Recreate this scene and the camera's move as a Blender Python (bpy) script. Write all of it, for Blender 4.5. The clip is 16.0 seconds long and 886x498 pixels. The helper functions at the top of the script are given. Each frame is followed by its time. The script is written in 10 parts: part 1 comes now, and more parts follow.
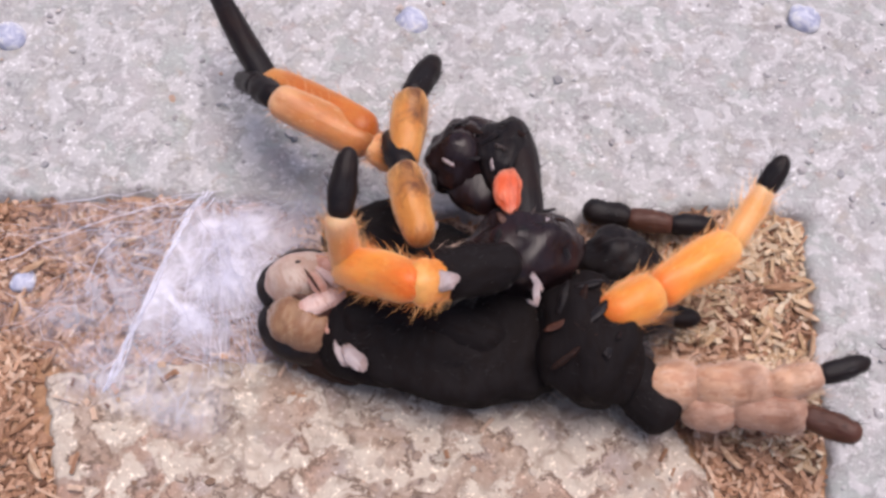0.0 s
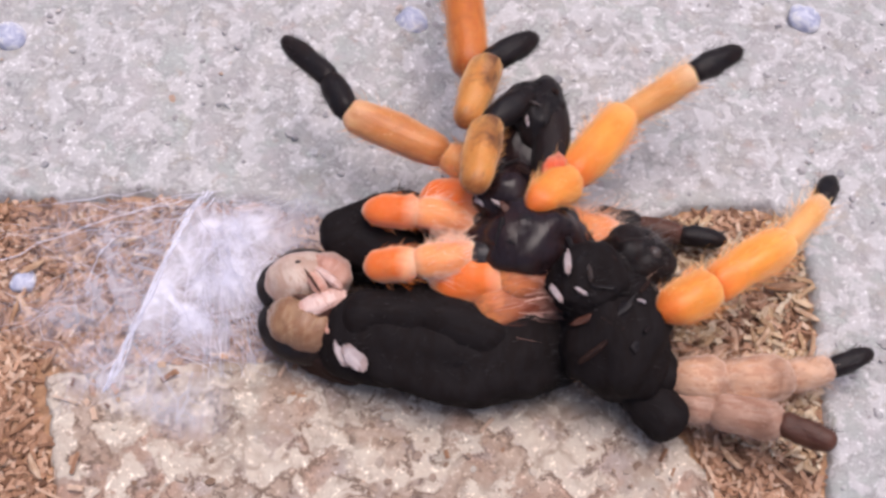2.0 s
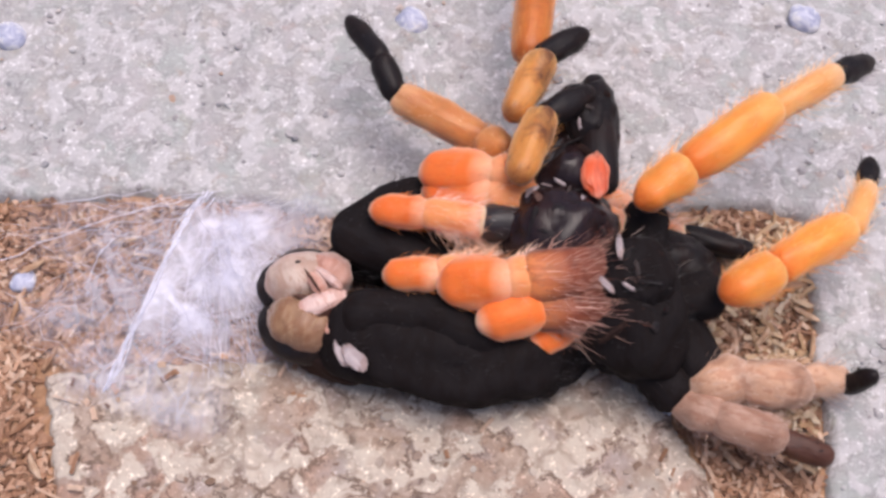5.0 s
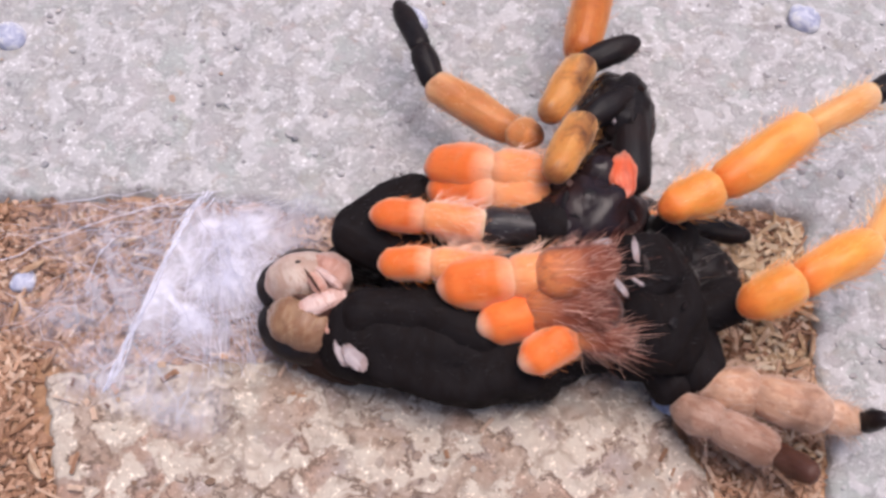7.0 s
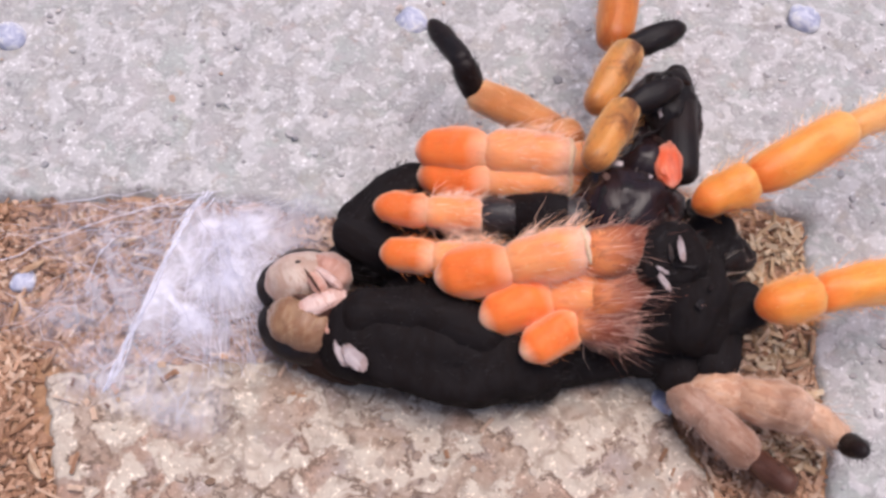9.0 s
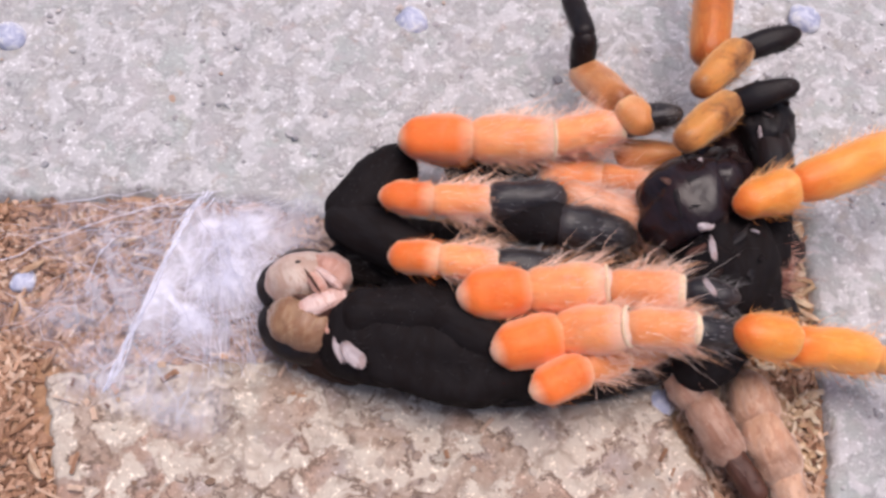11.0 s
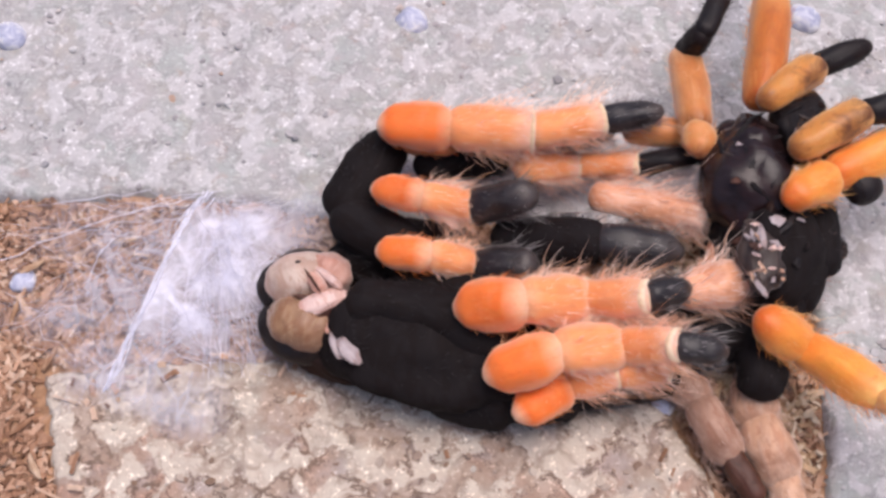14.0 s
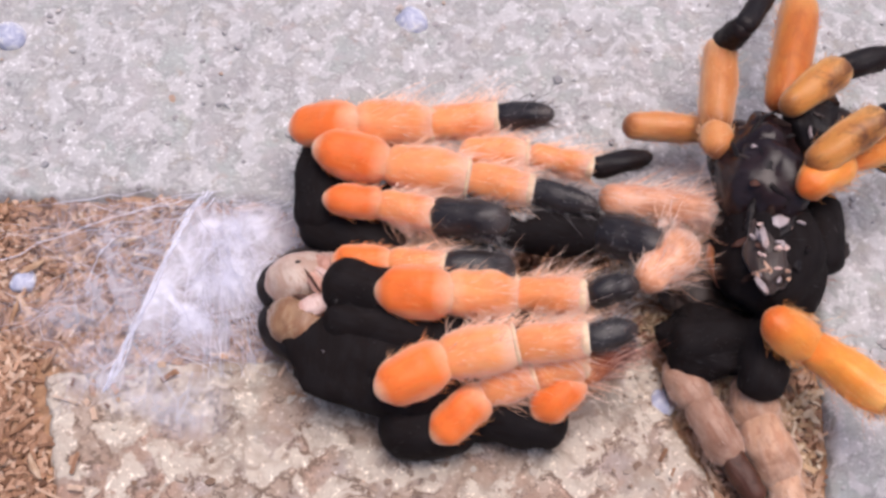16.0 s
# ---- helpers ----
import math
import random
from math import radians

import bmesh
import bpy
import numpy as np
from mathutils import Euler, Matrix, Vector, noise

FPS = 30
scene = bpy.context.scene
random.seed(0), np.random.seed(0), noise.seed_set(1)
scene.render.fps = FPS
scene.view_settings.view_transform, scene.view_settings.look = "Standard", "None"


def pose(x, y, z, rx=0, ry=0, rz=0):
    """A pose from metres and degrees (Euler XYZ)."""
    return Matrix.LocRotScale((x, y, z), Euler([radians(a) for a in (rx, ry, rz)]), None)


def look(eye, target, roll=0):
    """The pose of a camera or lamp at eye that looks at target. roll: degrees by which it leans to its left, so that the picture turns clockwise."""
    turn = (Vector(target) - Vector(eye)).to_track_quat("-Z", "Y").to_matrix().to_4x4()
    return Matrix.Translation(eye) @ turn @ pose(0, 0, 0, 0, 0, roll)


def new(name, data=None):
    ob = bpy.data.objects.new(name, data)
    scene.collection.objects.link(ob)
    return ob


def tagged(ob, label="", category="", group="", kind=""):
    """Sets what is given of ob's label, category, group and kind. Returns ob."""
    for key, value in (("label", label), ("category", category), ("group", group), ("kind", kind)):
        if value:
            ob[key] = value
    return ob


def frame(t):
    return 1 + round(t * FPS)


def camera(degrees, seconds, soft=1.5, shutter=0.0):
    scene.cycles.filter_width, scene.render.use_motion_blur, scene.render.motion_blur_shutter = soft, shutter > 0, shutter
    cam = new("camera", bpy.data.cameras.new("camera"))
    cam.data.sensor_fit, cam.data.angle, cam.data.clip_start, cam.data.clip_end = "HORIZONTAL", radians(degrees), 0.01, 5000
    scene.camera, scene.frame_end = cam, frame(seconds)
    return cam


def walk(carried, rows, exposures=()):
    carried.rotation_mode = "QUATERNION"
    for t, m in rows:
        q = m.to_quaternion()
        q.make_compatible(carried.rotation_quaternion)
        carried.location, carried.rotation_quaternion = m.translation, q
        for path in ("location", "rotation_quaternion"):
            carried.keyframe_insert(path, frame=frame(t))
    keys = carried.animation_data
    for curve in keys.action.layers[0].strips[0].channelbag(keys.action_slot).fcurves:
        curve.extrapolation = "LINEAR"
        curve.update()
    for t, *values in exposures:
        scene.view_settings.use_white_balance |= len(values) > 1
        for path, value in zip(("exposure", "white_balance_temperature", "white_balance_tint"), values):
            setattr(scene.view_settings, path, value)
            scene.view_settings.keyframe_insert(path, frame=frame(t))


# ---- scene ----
# A tarantula on its back pulls its legs out of its old skin. Inner lengths are in millimetres (MM).
MM = 0.001
cam = camera(40, 16.0, soft=3.0, shutter=0.5)
EYE = (0.0, -0.10113, 0.19019)
walk(cam, [(0.0, look(EYE, (0, 0, 0))), (16.0, look(EYE, (0, 0, 0)))],
     exposures=[(0.0, -0.10, 6360, 20), (16.0, -0.10, 6360, 20)])

# ---- light: a bright, hazy sky ----
world = bpy.data.worlds.new("sky")
scene.world = world
world.use_nodes = True
sky = world.node_tree.nodes.new("ShaderNodeTexSky")
sky.sky_type, sky.sun_disc = "NISHITA", False
sky.sun_elevation, sky.sun_rotation = radians(79), radians(58)
sky.dust_density = 4.0
back = world.node_tree.nodes["Background"]
back.inputs["Strength"].default_value = 0.13
world.node_tree.links.new(sky.outputs[0], back.inputs[0])
sun = new("sun", bpy.data.lights.new("sun", "SUN"))
sun.data.energy, sun.data.angle, sun.data.color = 2.6, radians(45), (1.0, 0.93, 0.84)
sun.matrix_world = look((0.16, 0.10, 0.97), (0, 0, 0))


# ---- materials ----
class Nodes:
    """Shortcuts for one material's nodes."""

    def __init__(self, name):
        self.m = bpy.data.materials.new(name)
        self.m.use_nodes = True
        self.t = self.m.node_tree
        self.bsdf = self.t.nodes["Principled BSDF"]
        self.out = self.t.nodes["Material Output"]

    def add(self, kind, **values):
        node = self.t.nodes.new(kind)
        for key, value in values.items():
            node.inputs[key].default_value = value
        return node

    def link(self, a, b):
        self.t.links.new(a, b)

    def coords(self, which="Object", stretch=(1, 1, 1)):
        c, m = self.add("ShaderNodeTexCoord"), self.add("ShaderNodeMapping")
        m.inputs["Scale"].default_value = stretch
        self.link(c.outputs[which], m.inputs["Vector"])
        return m.outputs["Vector"]

    def noise(self, vector, scale, detail=6.0, rough=0.6, twist=0.0):
        n = self.add("ShaderNodeTexNoise", Scale=scale, Detail=detail, Roughness=rough, Distortion=twist)
        self.link(vector, n.inputs["Vector"])
        return n.outputs["Fac"]

    def cells(self, vector, scale, feature="F1"):
        n = self.add("ShaderNodeTexVoronoi", Scale=scale)
        n.feature = feature
        self.link(vector, n.inputs["Vector"])
        return n.outputs["Distance"]

    def ramp(self, fac, stops):
        r = self.add("ShaderNodeValToRGB")
        e = r.color_ramp.elements
        while len(e) < len(stops):
            e.new(0.5)
        for k, (p, c) in enumerate(stops):
            e[k].position = p
            e[k].color = (*c, 1) if len(c) == 3 else c
        self.link(fac, r.inputs["Fac"])
        return r.outputs["Color"]

    def grey(self, fac, a, b):
        return self.ramp(fac, [(a, (0, 0, 0)), (b, (1, 1, 1))])

    def mix(self, fac, a, b, how="MIX"):
        n = self.add("ShaderNodeMix")
        n.data_type, n.blend_type = "RGBA", how
        for socket, value in ((n.inputs[0], fac), (n.inputs[6], a), (n.inputs[7], b)):
            if isinstance(value, (int, float)):
                socket.default_value = value
            elif isinstance(value, tuple):
                socket.default_value = (*value, 1)
            else:
                self.link(value, socket)
        return n.outputs[2]

    def finish(self, color, rough=0.6, bump=None, depth=0.0003, strength=0.6, sheen=0.0, **extra):
        self.link(color, self.bsdf.inputs["Base Color"])
        self.bsdf.inputs["Roughness"].default_value = rough
        self.bsdf.inputs["Sheen Weight"].default_value = sheen
        for key, value in extra.items():
            self.bsdf.inputs[key.replace("_", " ")].default_value = value
        if bump is not None:
            b = self.add("ShaderNodeBump", Strength=strength, Distance=depth)
            self.link(bump, b.inputs["Height"])
            self.link(b.outputs["Normal"], self.bsdf.inputs["Normal"])
        return self.m


def stone(name, body, shade, pale, line, tints, size, pale_share, line_weight, seams):
    """Rough stone: pale crusts with curled dark outlines on a mottled body, tinted patches, specks and pits."""
    n = Nodes(name)
    v = n.coords()
    curl = n.noise(v, size, 5, 0.62, 0.35)
    small = n.noise(v, size * 2.6, 4, 0.62, 0.3)
    broad = n.noise(v, size * 0.25, 4, 0.55, 0.3)
    fine = n.noise(v, 1000, 4, 0.7)
    base = n.mix(n.grey(small, 0.38, 0.60), shade, body)
    base = n.mix(n.grey(broad, 0.42, 0.62), base, n.mix(0.4, base, shade))
    for k, (tint, lo, share) in enumerate(tints):
        patch = n.noise(n.coords("Object", (1, 1 + 0.1 * k, 1)), size * (0.35 + 0.13 * k), 4, 0.55, 0.3)
        base = n.mix(n.grey(patch, lo, lo + 0.15), base, n.mix(share, base, tint))
    edge = 0.5 - pale_share
    base = n.mix(n.grey(curl, edge, edge + 0.055), base, n.mix(n.grey(small, 0.36, 0.60), n.mix(0.55, pale, body), pale))
    rim = n.ramp(curl, [(edge - 0.05, (0, 0, 0)), (edge - 0.015, (1, 1, 1)), (edge + 0.02, (0, 0, 0))])
    rim = n.mix(1.0, rim, n.grey(n.noise(v, size * 0.9, 3, 0.5), 0.46, 0.56), "MULTIPLY")
    base = n.mix(n.mix(1.0, rim, (line_weight,) * 3, "MULTIPLY"), base, line)
    vein = n.ramp(small, [(0.445, (0, 0, 0)), (0.47, (1, 1, 1)), (0.495, (0, 0, 0))])
    vein = n.mix(1.0, vein, n.grey(n.noise(v, size * 0.7, 2, 0.5), 0.50, 0.60), "MULTIPLY")
    base = n.mix(n.mix(1.0, vein, (line_weight * 0.7,) * 3, "MULTIPLY"), base, line)
    warp = n.add("ShaderNodeTexNoise", Scale=size * 0.9, Detail=3.0)
    n.link(v, warp.inputs["Vector"])
    seam = n.ramp(n.cells(n.mix(0.012, v, warp.outputs["Color"]), size * 0.55, "DISTANCE_TO_EDGE"), [(0.0, (1, 1, 1)), (0.03, (0.7, 0.7, 0.7)), (0.085, (0, 0, 0))])
    seam = n.mix(1.0, seam, n.grey(n.noise(v, size * 0.45, 3, 0.5), 0.43, 0.58), "MULTIPLY")
    base = n.mix(n.mix(1.0, seam, (seams,) * 3, "MULTIPLY"), base, n.mix(0.5, shade, line))
    base = n.mix(n.grey(fine, 0.40, 0.25), base, n.mix(0.45, base, line))
    base = n.mix(n.grey(fine, 0.56, 0.80), base, n.mix(0.2, base, pale))
    return n.finish(base, 0.85, n.mix(0.75, fine, n.mix(0.5, curl, small)), 0.0009, 0.8)


STONE = stone("grey_stone", (0.645, 0.635, 0.63), (0.49, 0.485, 0.475), (0.83, 0.815, 0.815), (0.20, 0.19, 0.185),
              (((0.55, 0.605, 0.57), 0.47, 0.75), ((0.585, 0.54, 0.49), 0.52, 0.75), ((0.64, 0.59, 0.60), 0.50, 0.7), ((0.50, 0.42, 0.29), 0.60, 0.5), ((0.62, 0.38, 0.28), 0.61, 0.6)), 240, 0.0, 0.5, 0.35)
FRONT_STONE = stone("warm_stone", (0.70, 0.56, 0.45), (0.48, 0.355, 0.27), (0.94, 0.85, 0.71), (0.13, 0.085, 0.06),
                    (((0.60, 0.35, 0.25), 0.52, 0.7), ((0.60, 0.58, 0.50), 0.50, 0.7), ((0.46, 0.29, 0.19), 0.57, 0.65), ((0.60, 0.53, 0.51), 0.52, 0.65)), 165, 0.01, 1.0, 0.6)


def coir():
    n = Nodes("coir_soil")
    v = n.coords()
    grain = n.noise(v, 500, 6, 0.7)
    c = n.ramp(grain, [(0.32, (0.16, 0.08, 0.045)), (0.5, (0.42, 0.235, 0.13)), (0.7, (0.60, 0.39, 0.25))])
    return n.finish(n.mix(n.grey(n.noise(v, 60), 0.4, 0.65), c, (0.44, 0.26, 0.15)), 0.95, grain, 0.001, 0.8)


def flakes(name, stops, rough=0.9):
    n = Nodes(name)
    g = n.add("ShaderNodeNewGeometry")
    c = n.ramp(g.outputs["Random Per Island"], stops)
    grain = n.noise(n.coords(), 900, 4)
    return n.finish(n.mix(0.35, c, n.mix(1.0, c, n.grey(grain, 0.2, 0.8), "MULTIPLY")), rough, grain, 0.0002, 0.5)


SOIL = coir()
CHIPS = flakes("coir_flakes", [(0.0, (0.15, 0.07, 0.038)), (0.3, (0.40, 0.215, 0.125)), (0.75, (0.62, 0.385, 0.255)), (1.0, (0.74, 0.55, 0.41))])
PALE_CHIPS = flakes("straw_flakes", [(0.0, (0.46, 0.29, 0.16)), (0.4, (0.70, 0.50, 0.31)), (1.0, (0.80, 0.66, 0.48))])
GRIT = flakes("grey_grit", [(0.0, (0.34, 0.34, 0.35)), (0.2, (0.44, 0.41, 0.41)), (0.6, (0.58, 0.57, 0.57)), (0.92, (0.68, 0.67, 0.66)), (1.0, (0.58, 0.40, 0.30))])
WARM_GRIT = flakes("warm_grit", [(0.0, (0.24, 0.15, 0.10)), (0.4, (0.44, 0.33, 0.26)), (0.75, (0.54, 0.45, 0.37)), (1.0, (0.64, 0.57, 0.48))])


def hide(name, core, rim, streak, rough=0.5, sheen=0.45, spread=0.55, root=None, relief=0.6, gloss=0.4, blot=None, hem=(0.44, 0.72), grain=1.0, rise=0.18, soft=0.0):
    """Hairy leg skin: the core colour fades to the rim colour at both joints, streaked along the leg."""
    n = Nodes(name)
    g = n.add("ShaderNodeTexCoord")
    s = n.add("ShaderNodeSeparateXYZ")
    n.link(g.outputs["Generated"], s.inputs[0])
    d = n.add("ShaderNodeMath")
    d.operation = "SUBTRACT"
    d.inputs[1].default_value = 0.5
    n.link(s.outputs["Y"], d.inputs[0])
    a = n.add("ShaderNodeMath")
    a.operation = "ABSOLUTE"
    n.link(d.outputs[0], a.inputs[0])
    hair = n.noise(n.coords("Object", (1, 0.12, 1)), 1500, 5, 0.6)
    patch = n.noise(n.coords(), 260, 4, 0.6)
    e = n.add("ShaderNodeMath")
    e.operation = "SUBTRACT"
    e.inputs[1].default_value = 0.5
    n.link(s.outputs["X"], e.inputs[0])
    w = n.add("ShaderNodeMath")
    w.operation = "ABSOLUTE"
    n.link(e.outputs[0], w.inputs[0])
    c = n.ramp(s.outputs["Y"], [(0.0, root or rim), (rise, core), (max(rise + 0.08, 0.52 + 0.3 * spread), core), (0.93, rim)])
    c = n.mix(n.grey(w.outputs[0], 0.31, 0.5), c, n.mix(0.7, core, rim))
    c = n.mix(n.mix(1.0, n.grey(hair, 0.52, 0.75), (grain,) * 3, "MULTIPLY"), c, streak)
    c = n.mix(n.mix(1.0, n.grey(patch, 0.55, 0.8), (grain,) * 3, "MULTIPLY"), c, n.mix(0.5, rim, core))
    worn = n.mix(grain, c, n.mix(1.0, c, (0.84, 0.73, 0.68), "MULTIPLY"))
    c = n.mix(n.grey(n.noise(n.coords("Object", (1, 0.3, 1)), 600, 4, 0.65), 0.52, 0.30), c, worn)
    if blot is not None:
        c = n.mix(n.grey(n.noise(n.coords("Object", (1, 0.5, 1)), 210, 5, 0.6, 0.8), *hem), c, blot)
    luck = n.add("ShaderNodeObjectInfo")
    c = n.mix(1.0, c, n.ramp(luck.outputs["Random"], [(0.0, (0.88, 0.84, 0.82)), (1.0, (1.0, 1.0, 1.0))]), "MULTIPLY")
    m = n.finish(c, rough, hair, 0.0003, relief, sheen)
    n.bsdf.inputs["Specular IOR Level"].default_value = gloss
    n.bsdf.inputs["Sheen Roughness"].default_value = 0.45
    n.bsdf.inputs["Sheen Tint"].default_value = (0.5 + 0.5 * rim[0], 0.5 + 0.5 * rim[1], 0.5 + 0.5 * rim[2], 1)
    if soft:
        n.bsdf.inputs["Subsurface Weight"].default_value = soft
        n.bsdf.inputs["Subsurface Radius"].default_value = (1.0, 0.42, 0.22)
        n.bsdf.inputs["Subsurface Scale"].default_value = 0.0016
    return m


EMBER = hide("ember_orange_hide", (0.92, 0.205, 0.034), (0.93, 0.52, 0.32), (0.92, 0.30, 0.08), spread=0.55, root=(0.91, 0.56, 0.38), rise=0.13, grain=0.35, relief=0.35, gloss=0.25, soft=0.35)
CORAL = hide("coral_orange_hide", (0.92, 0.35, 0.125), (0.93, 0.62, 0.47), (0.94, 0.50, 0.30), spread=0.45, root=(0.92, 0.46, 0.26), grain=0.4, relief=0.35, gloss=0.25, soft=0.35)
AMBER = hide("amber_old_skin", (0.92, 0.33, 0.045), (0.92, 0.47, 0.14), (0.93, 0.47, 0.15), 0.4, root=(0.78, 0.15, 0.012), grain=0.35, relief=0.35, rise=0.4, soft=0.35)
HONEY = hide("honey_old_skin", (0.92, 0.45, 0.14), (0.90, 0.60, 0.34), (0.93, 0.60, 0.33), 0.4, root=(0.90, 0.38, 0.09), grain=0.35, relief=0.35, soft=0.35)
BROWN = hide("brown_old_skin", (0.62, 0.25, 0.05), (0.80, 0.44, 0.15), (0.72, 0.36, 0.11), 0.4, root=(0.26, 0.085, 0.02), blot=(0.16, 0.055, 0.016), hem=(0.50, 0.66), grain=0.5, relief=0.4, soft=0.25)
SIENNA = hide("sienna_old_skin", (0.66, 0.26, 0.075), (0.82, 0.48, 0.25), (0.78, 0.44, 0.21), 0.4, root=(0.24, 0.07, 0.02), blot=(0.52, 0.19, 0.05), hem=(0.56, 0.78), grain=0.5, relief=0.4, soft=0.35)
CINNAMON = hide("cinnamon_old_skin", (0.60, 0.175, 0.024), (0.70, 0.32, 0.09), (0.72, 0.32, 0.09), 0.4, root=(0.46, 0.11, 0.014), blot=(0.42, 0.11, 0.015), hem=(0.56, 0.78), grain=0.5, relief=0.4, soft=0.35)
# Rusty skin; its dark tone also carries the shade on the legs beneath.
RUST = hide("rust_skin_and_shade", (0.30, 0.075, 0.030), (0.055, 0.018, 0.013), (0.44, 0.17, 0.10), root=(0.84, 0.29, 0.09), blot=(0.17, 0.045, 0.022), hem=(0.5, 0.72), rise=0.45, spread=0.2, soft=0.25)
TAN = hide("tan_old_skin", (0.64, 0.38, 0.24), (0.72, 0.52, 0.39), (0.62, 0.44, 0.35), 0.55, blot=(0.30, 0.15, 0.09))
FAWN = hide("fawn_old_skin", (0.44, 0.26, 0.18), (0.54, 0.37, 0.28), (0.56, 0.39, 0.31), 0.55, blot=(0.24, 0.12, 0.075))
BLUSH = hide("pale_inner_skin", (0.88, 0.43, 0.25), (0.86, 0.66, 0.54), (0.84, 0.62, 0.52), 0.4, root=(0.55, 0.20, 0.08), blot=(0.62, 0.27, 0.13))
BLACK = hide("black_velvet_hide", (0.0115, 0.0092, 0.0098), (0.0135, 0.011, 0.0115), (0.018, 0.015, 0.0155), 0.75, 0.0, relief=0.3, gloss=0.12)
INK = hide("dark_horny_hide", (0.0105, 0.0088, 0.0100), (0.016, 0.0135, 0.015), (0.022, 0.019, 0.020), 0.45, 0.0, relief=0.5, gloss=0.20, blot=(0.020, 0.010, 0.008))
JET = hide("wet_black_hide", (0.017, 0.0105, 0.012), (0.022, 0.015, 0.017), (0.028, 0.020, 0.022), 0.22, 0.0, relief=0.35, gloss=0.30, blot=(0.030, 0.012, 0.011))
SOOT = hide("sooty_hide", (0.016, 0.014, 0.016), (0.06, 0.05, 0.048), (0.06, 0.052, 0.052), 0.4, 0.05, relief=0.4, gloss=0.4)
RED = hide("red_lining_skin", (0.80, 0.12, 0.03), (0.80, 0.34, 0.22), (0.85, 0.28, 0.14), 0.35, blot=(0.45, 0.06, 0.02))
PALE = hide("pale_lung_skin", (0.56, 0.44, 0.36), (0.56, 0.38, 0.32), (0.66, 0.53, 0.46), 0.3, blot=(0.46, 0.29, 0.22), hem=(0.38, 0.70), root=(0.40, 0.26, 0.18))
OLIVE = hide("tan_lung_skin", (0.36, 0.21, 0.11), (0.48, 0.33, 0.25), (0.46, 0.30, 0.19), 0.3, blot=(0.20, 0.09, 0.05), hem=(0.38, 0.68), root=(0.14, 0.06, 0.035))
WHITE = hide("white_membrane_and_glint", (0.50, 0.44, 0.45), (0.26, 0.20, 0.19), (0.58, 0.53, 0.54), 0.45, blot=(0.30, 0.23, 0.22), hem=(0.40, 0.62))
PINK = hide("pink_membrane", (0.72, 0.52, 0.46), (0.66, 0.42, 0.35), (0.84, 0.70, 0.66), 0.3, blot=(0.66, 0.38, 0.31), hem=(0.5, 0.72))
CUFF = hide("cream_joint_skin", (0.88, 0.66, 0.42), (0.90, 0.74, 0.55), (0.92, 0.78, 0.62), 0.4, grain=0.5)
ROSE = hide("rosy_skin", (0.62, 0.36, 0.28), (0.64, 0.47, 0.40), (0.70, 0.50, 0.43), 0.35, blot=(0.55, 0.26, 0.19))
# Torn old skin, and the contact shadow coloured in below the abdomen.
BISTRE = hide("bistre_skin_and_shadow", (0.020, 0.010, 0.008), (0.03, 0.014, 0.010), (0.045, 0.022, 0.016), 0.6, 0.0, gloss=0.15)
DUN = hide("dun_torn_skin", (0.03, 0.018, 0.015), (0.045, 0.028, 0.022), (0.08, 0.05, 0.04), 0.45, blot=(0.05, 0.03, 0.02))
UMBER = hide("umber_old_skin", (0.075, 0.026, 0.014), (0.11, 0.045, 0.028), (0.13, 0.06, 0.04), 0.5, 0.0)
# Grey of a gloss reflection, painted as a hide of its own.
HIGHLIGHT = hide("grey_wet_highlight", (0.42, 0.41, 0.40), (0.26, 0.24, 0.23), (0.55, 0.53, 0.52), 0.12, 0.0, blot=(0.10, 0.09, 0.085), hem=(0.42, 0.62))


def silk(name, cover):
    n = Nodes(name)
    n.bsdf.inputs["Base Color"].default_value = (0.80, 0.80, 0.90, 1)
    n.bsdf.inputs["Roughness"].default_value = 0.6
    if cover < 1:
        v = n.coords()
        dense = 0.10 if cover > 0.8 else 0.0
        a = n.mix(1.0, n.grey(n.noise(v, 190, 4, 0.6, 1.4), 0.26 - dense, 0.70 - dense), n.grey(n.noise(v, 75, 3, 0.5, 0.6), 0.34 - dense, 0.70 - dense), "MULTIPLY")
        vein = n.cells(n.coords("Object", (1, 0.45, 1)), 230, "DISTANCE_TO_EDGE")
        a = n.mix(n.ramp(vein, [(0.0, (0.55, 0.55, 0.55)), (0.05, (0, 0, 0))]), a, (0.9, 0.9, 0.9))
        hem = n.add("ShaderNodeAttribute")
        hem.attribute_name = "weave"
        a = n.mix(1.0, a, hem.outputs["Fac"], "MULTIPLY")
        n.link(n.mix(1.0, a, (cover, cover, cover), "MULTIPLY"), n.bsdf.inputs["Alpha"])
    return n.m


SILK, GAUZE = silk("silk", 1), silk("silk_gauze", 1.0 - 0.02)


def quartz():
    n = Nodes("milky_quartz")
    v = n.coords()
    c = n.ramp(n.noise(v, 420, 4, 0.6, 0.8), [(0.36, (0.40, 0.43, 0.60)), (0.5, (0.62, 0.64, 0.78)), (0.62, (0.90, 0.90, 0.93))])
    return n.finish(c, 0.3, n.noise(v, 700, 3), 0.0008, 0.6, 0.0, Transmission_Weight=0.2)


QUARTZ = quartz()


# ---- mesh helpers ----
def mesh_of(name, verts, faces, material, smooth=True):
    me = bpy.data.meshes.new(name)
    me.from_pydata(verts, [], faces)
    me.materials.append(material)
    if smooth:
        me.polygons.foreach_set("use_smooth", [True] * len(me.polygons))
    me.update()
    return me


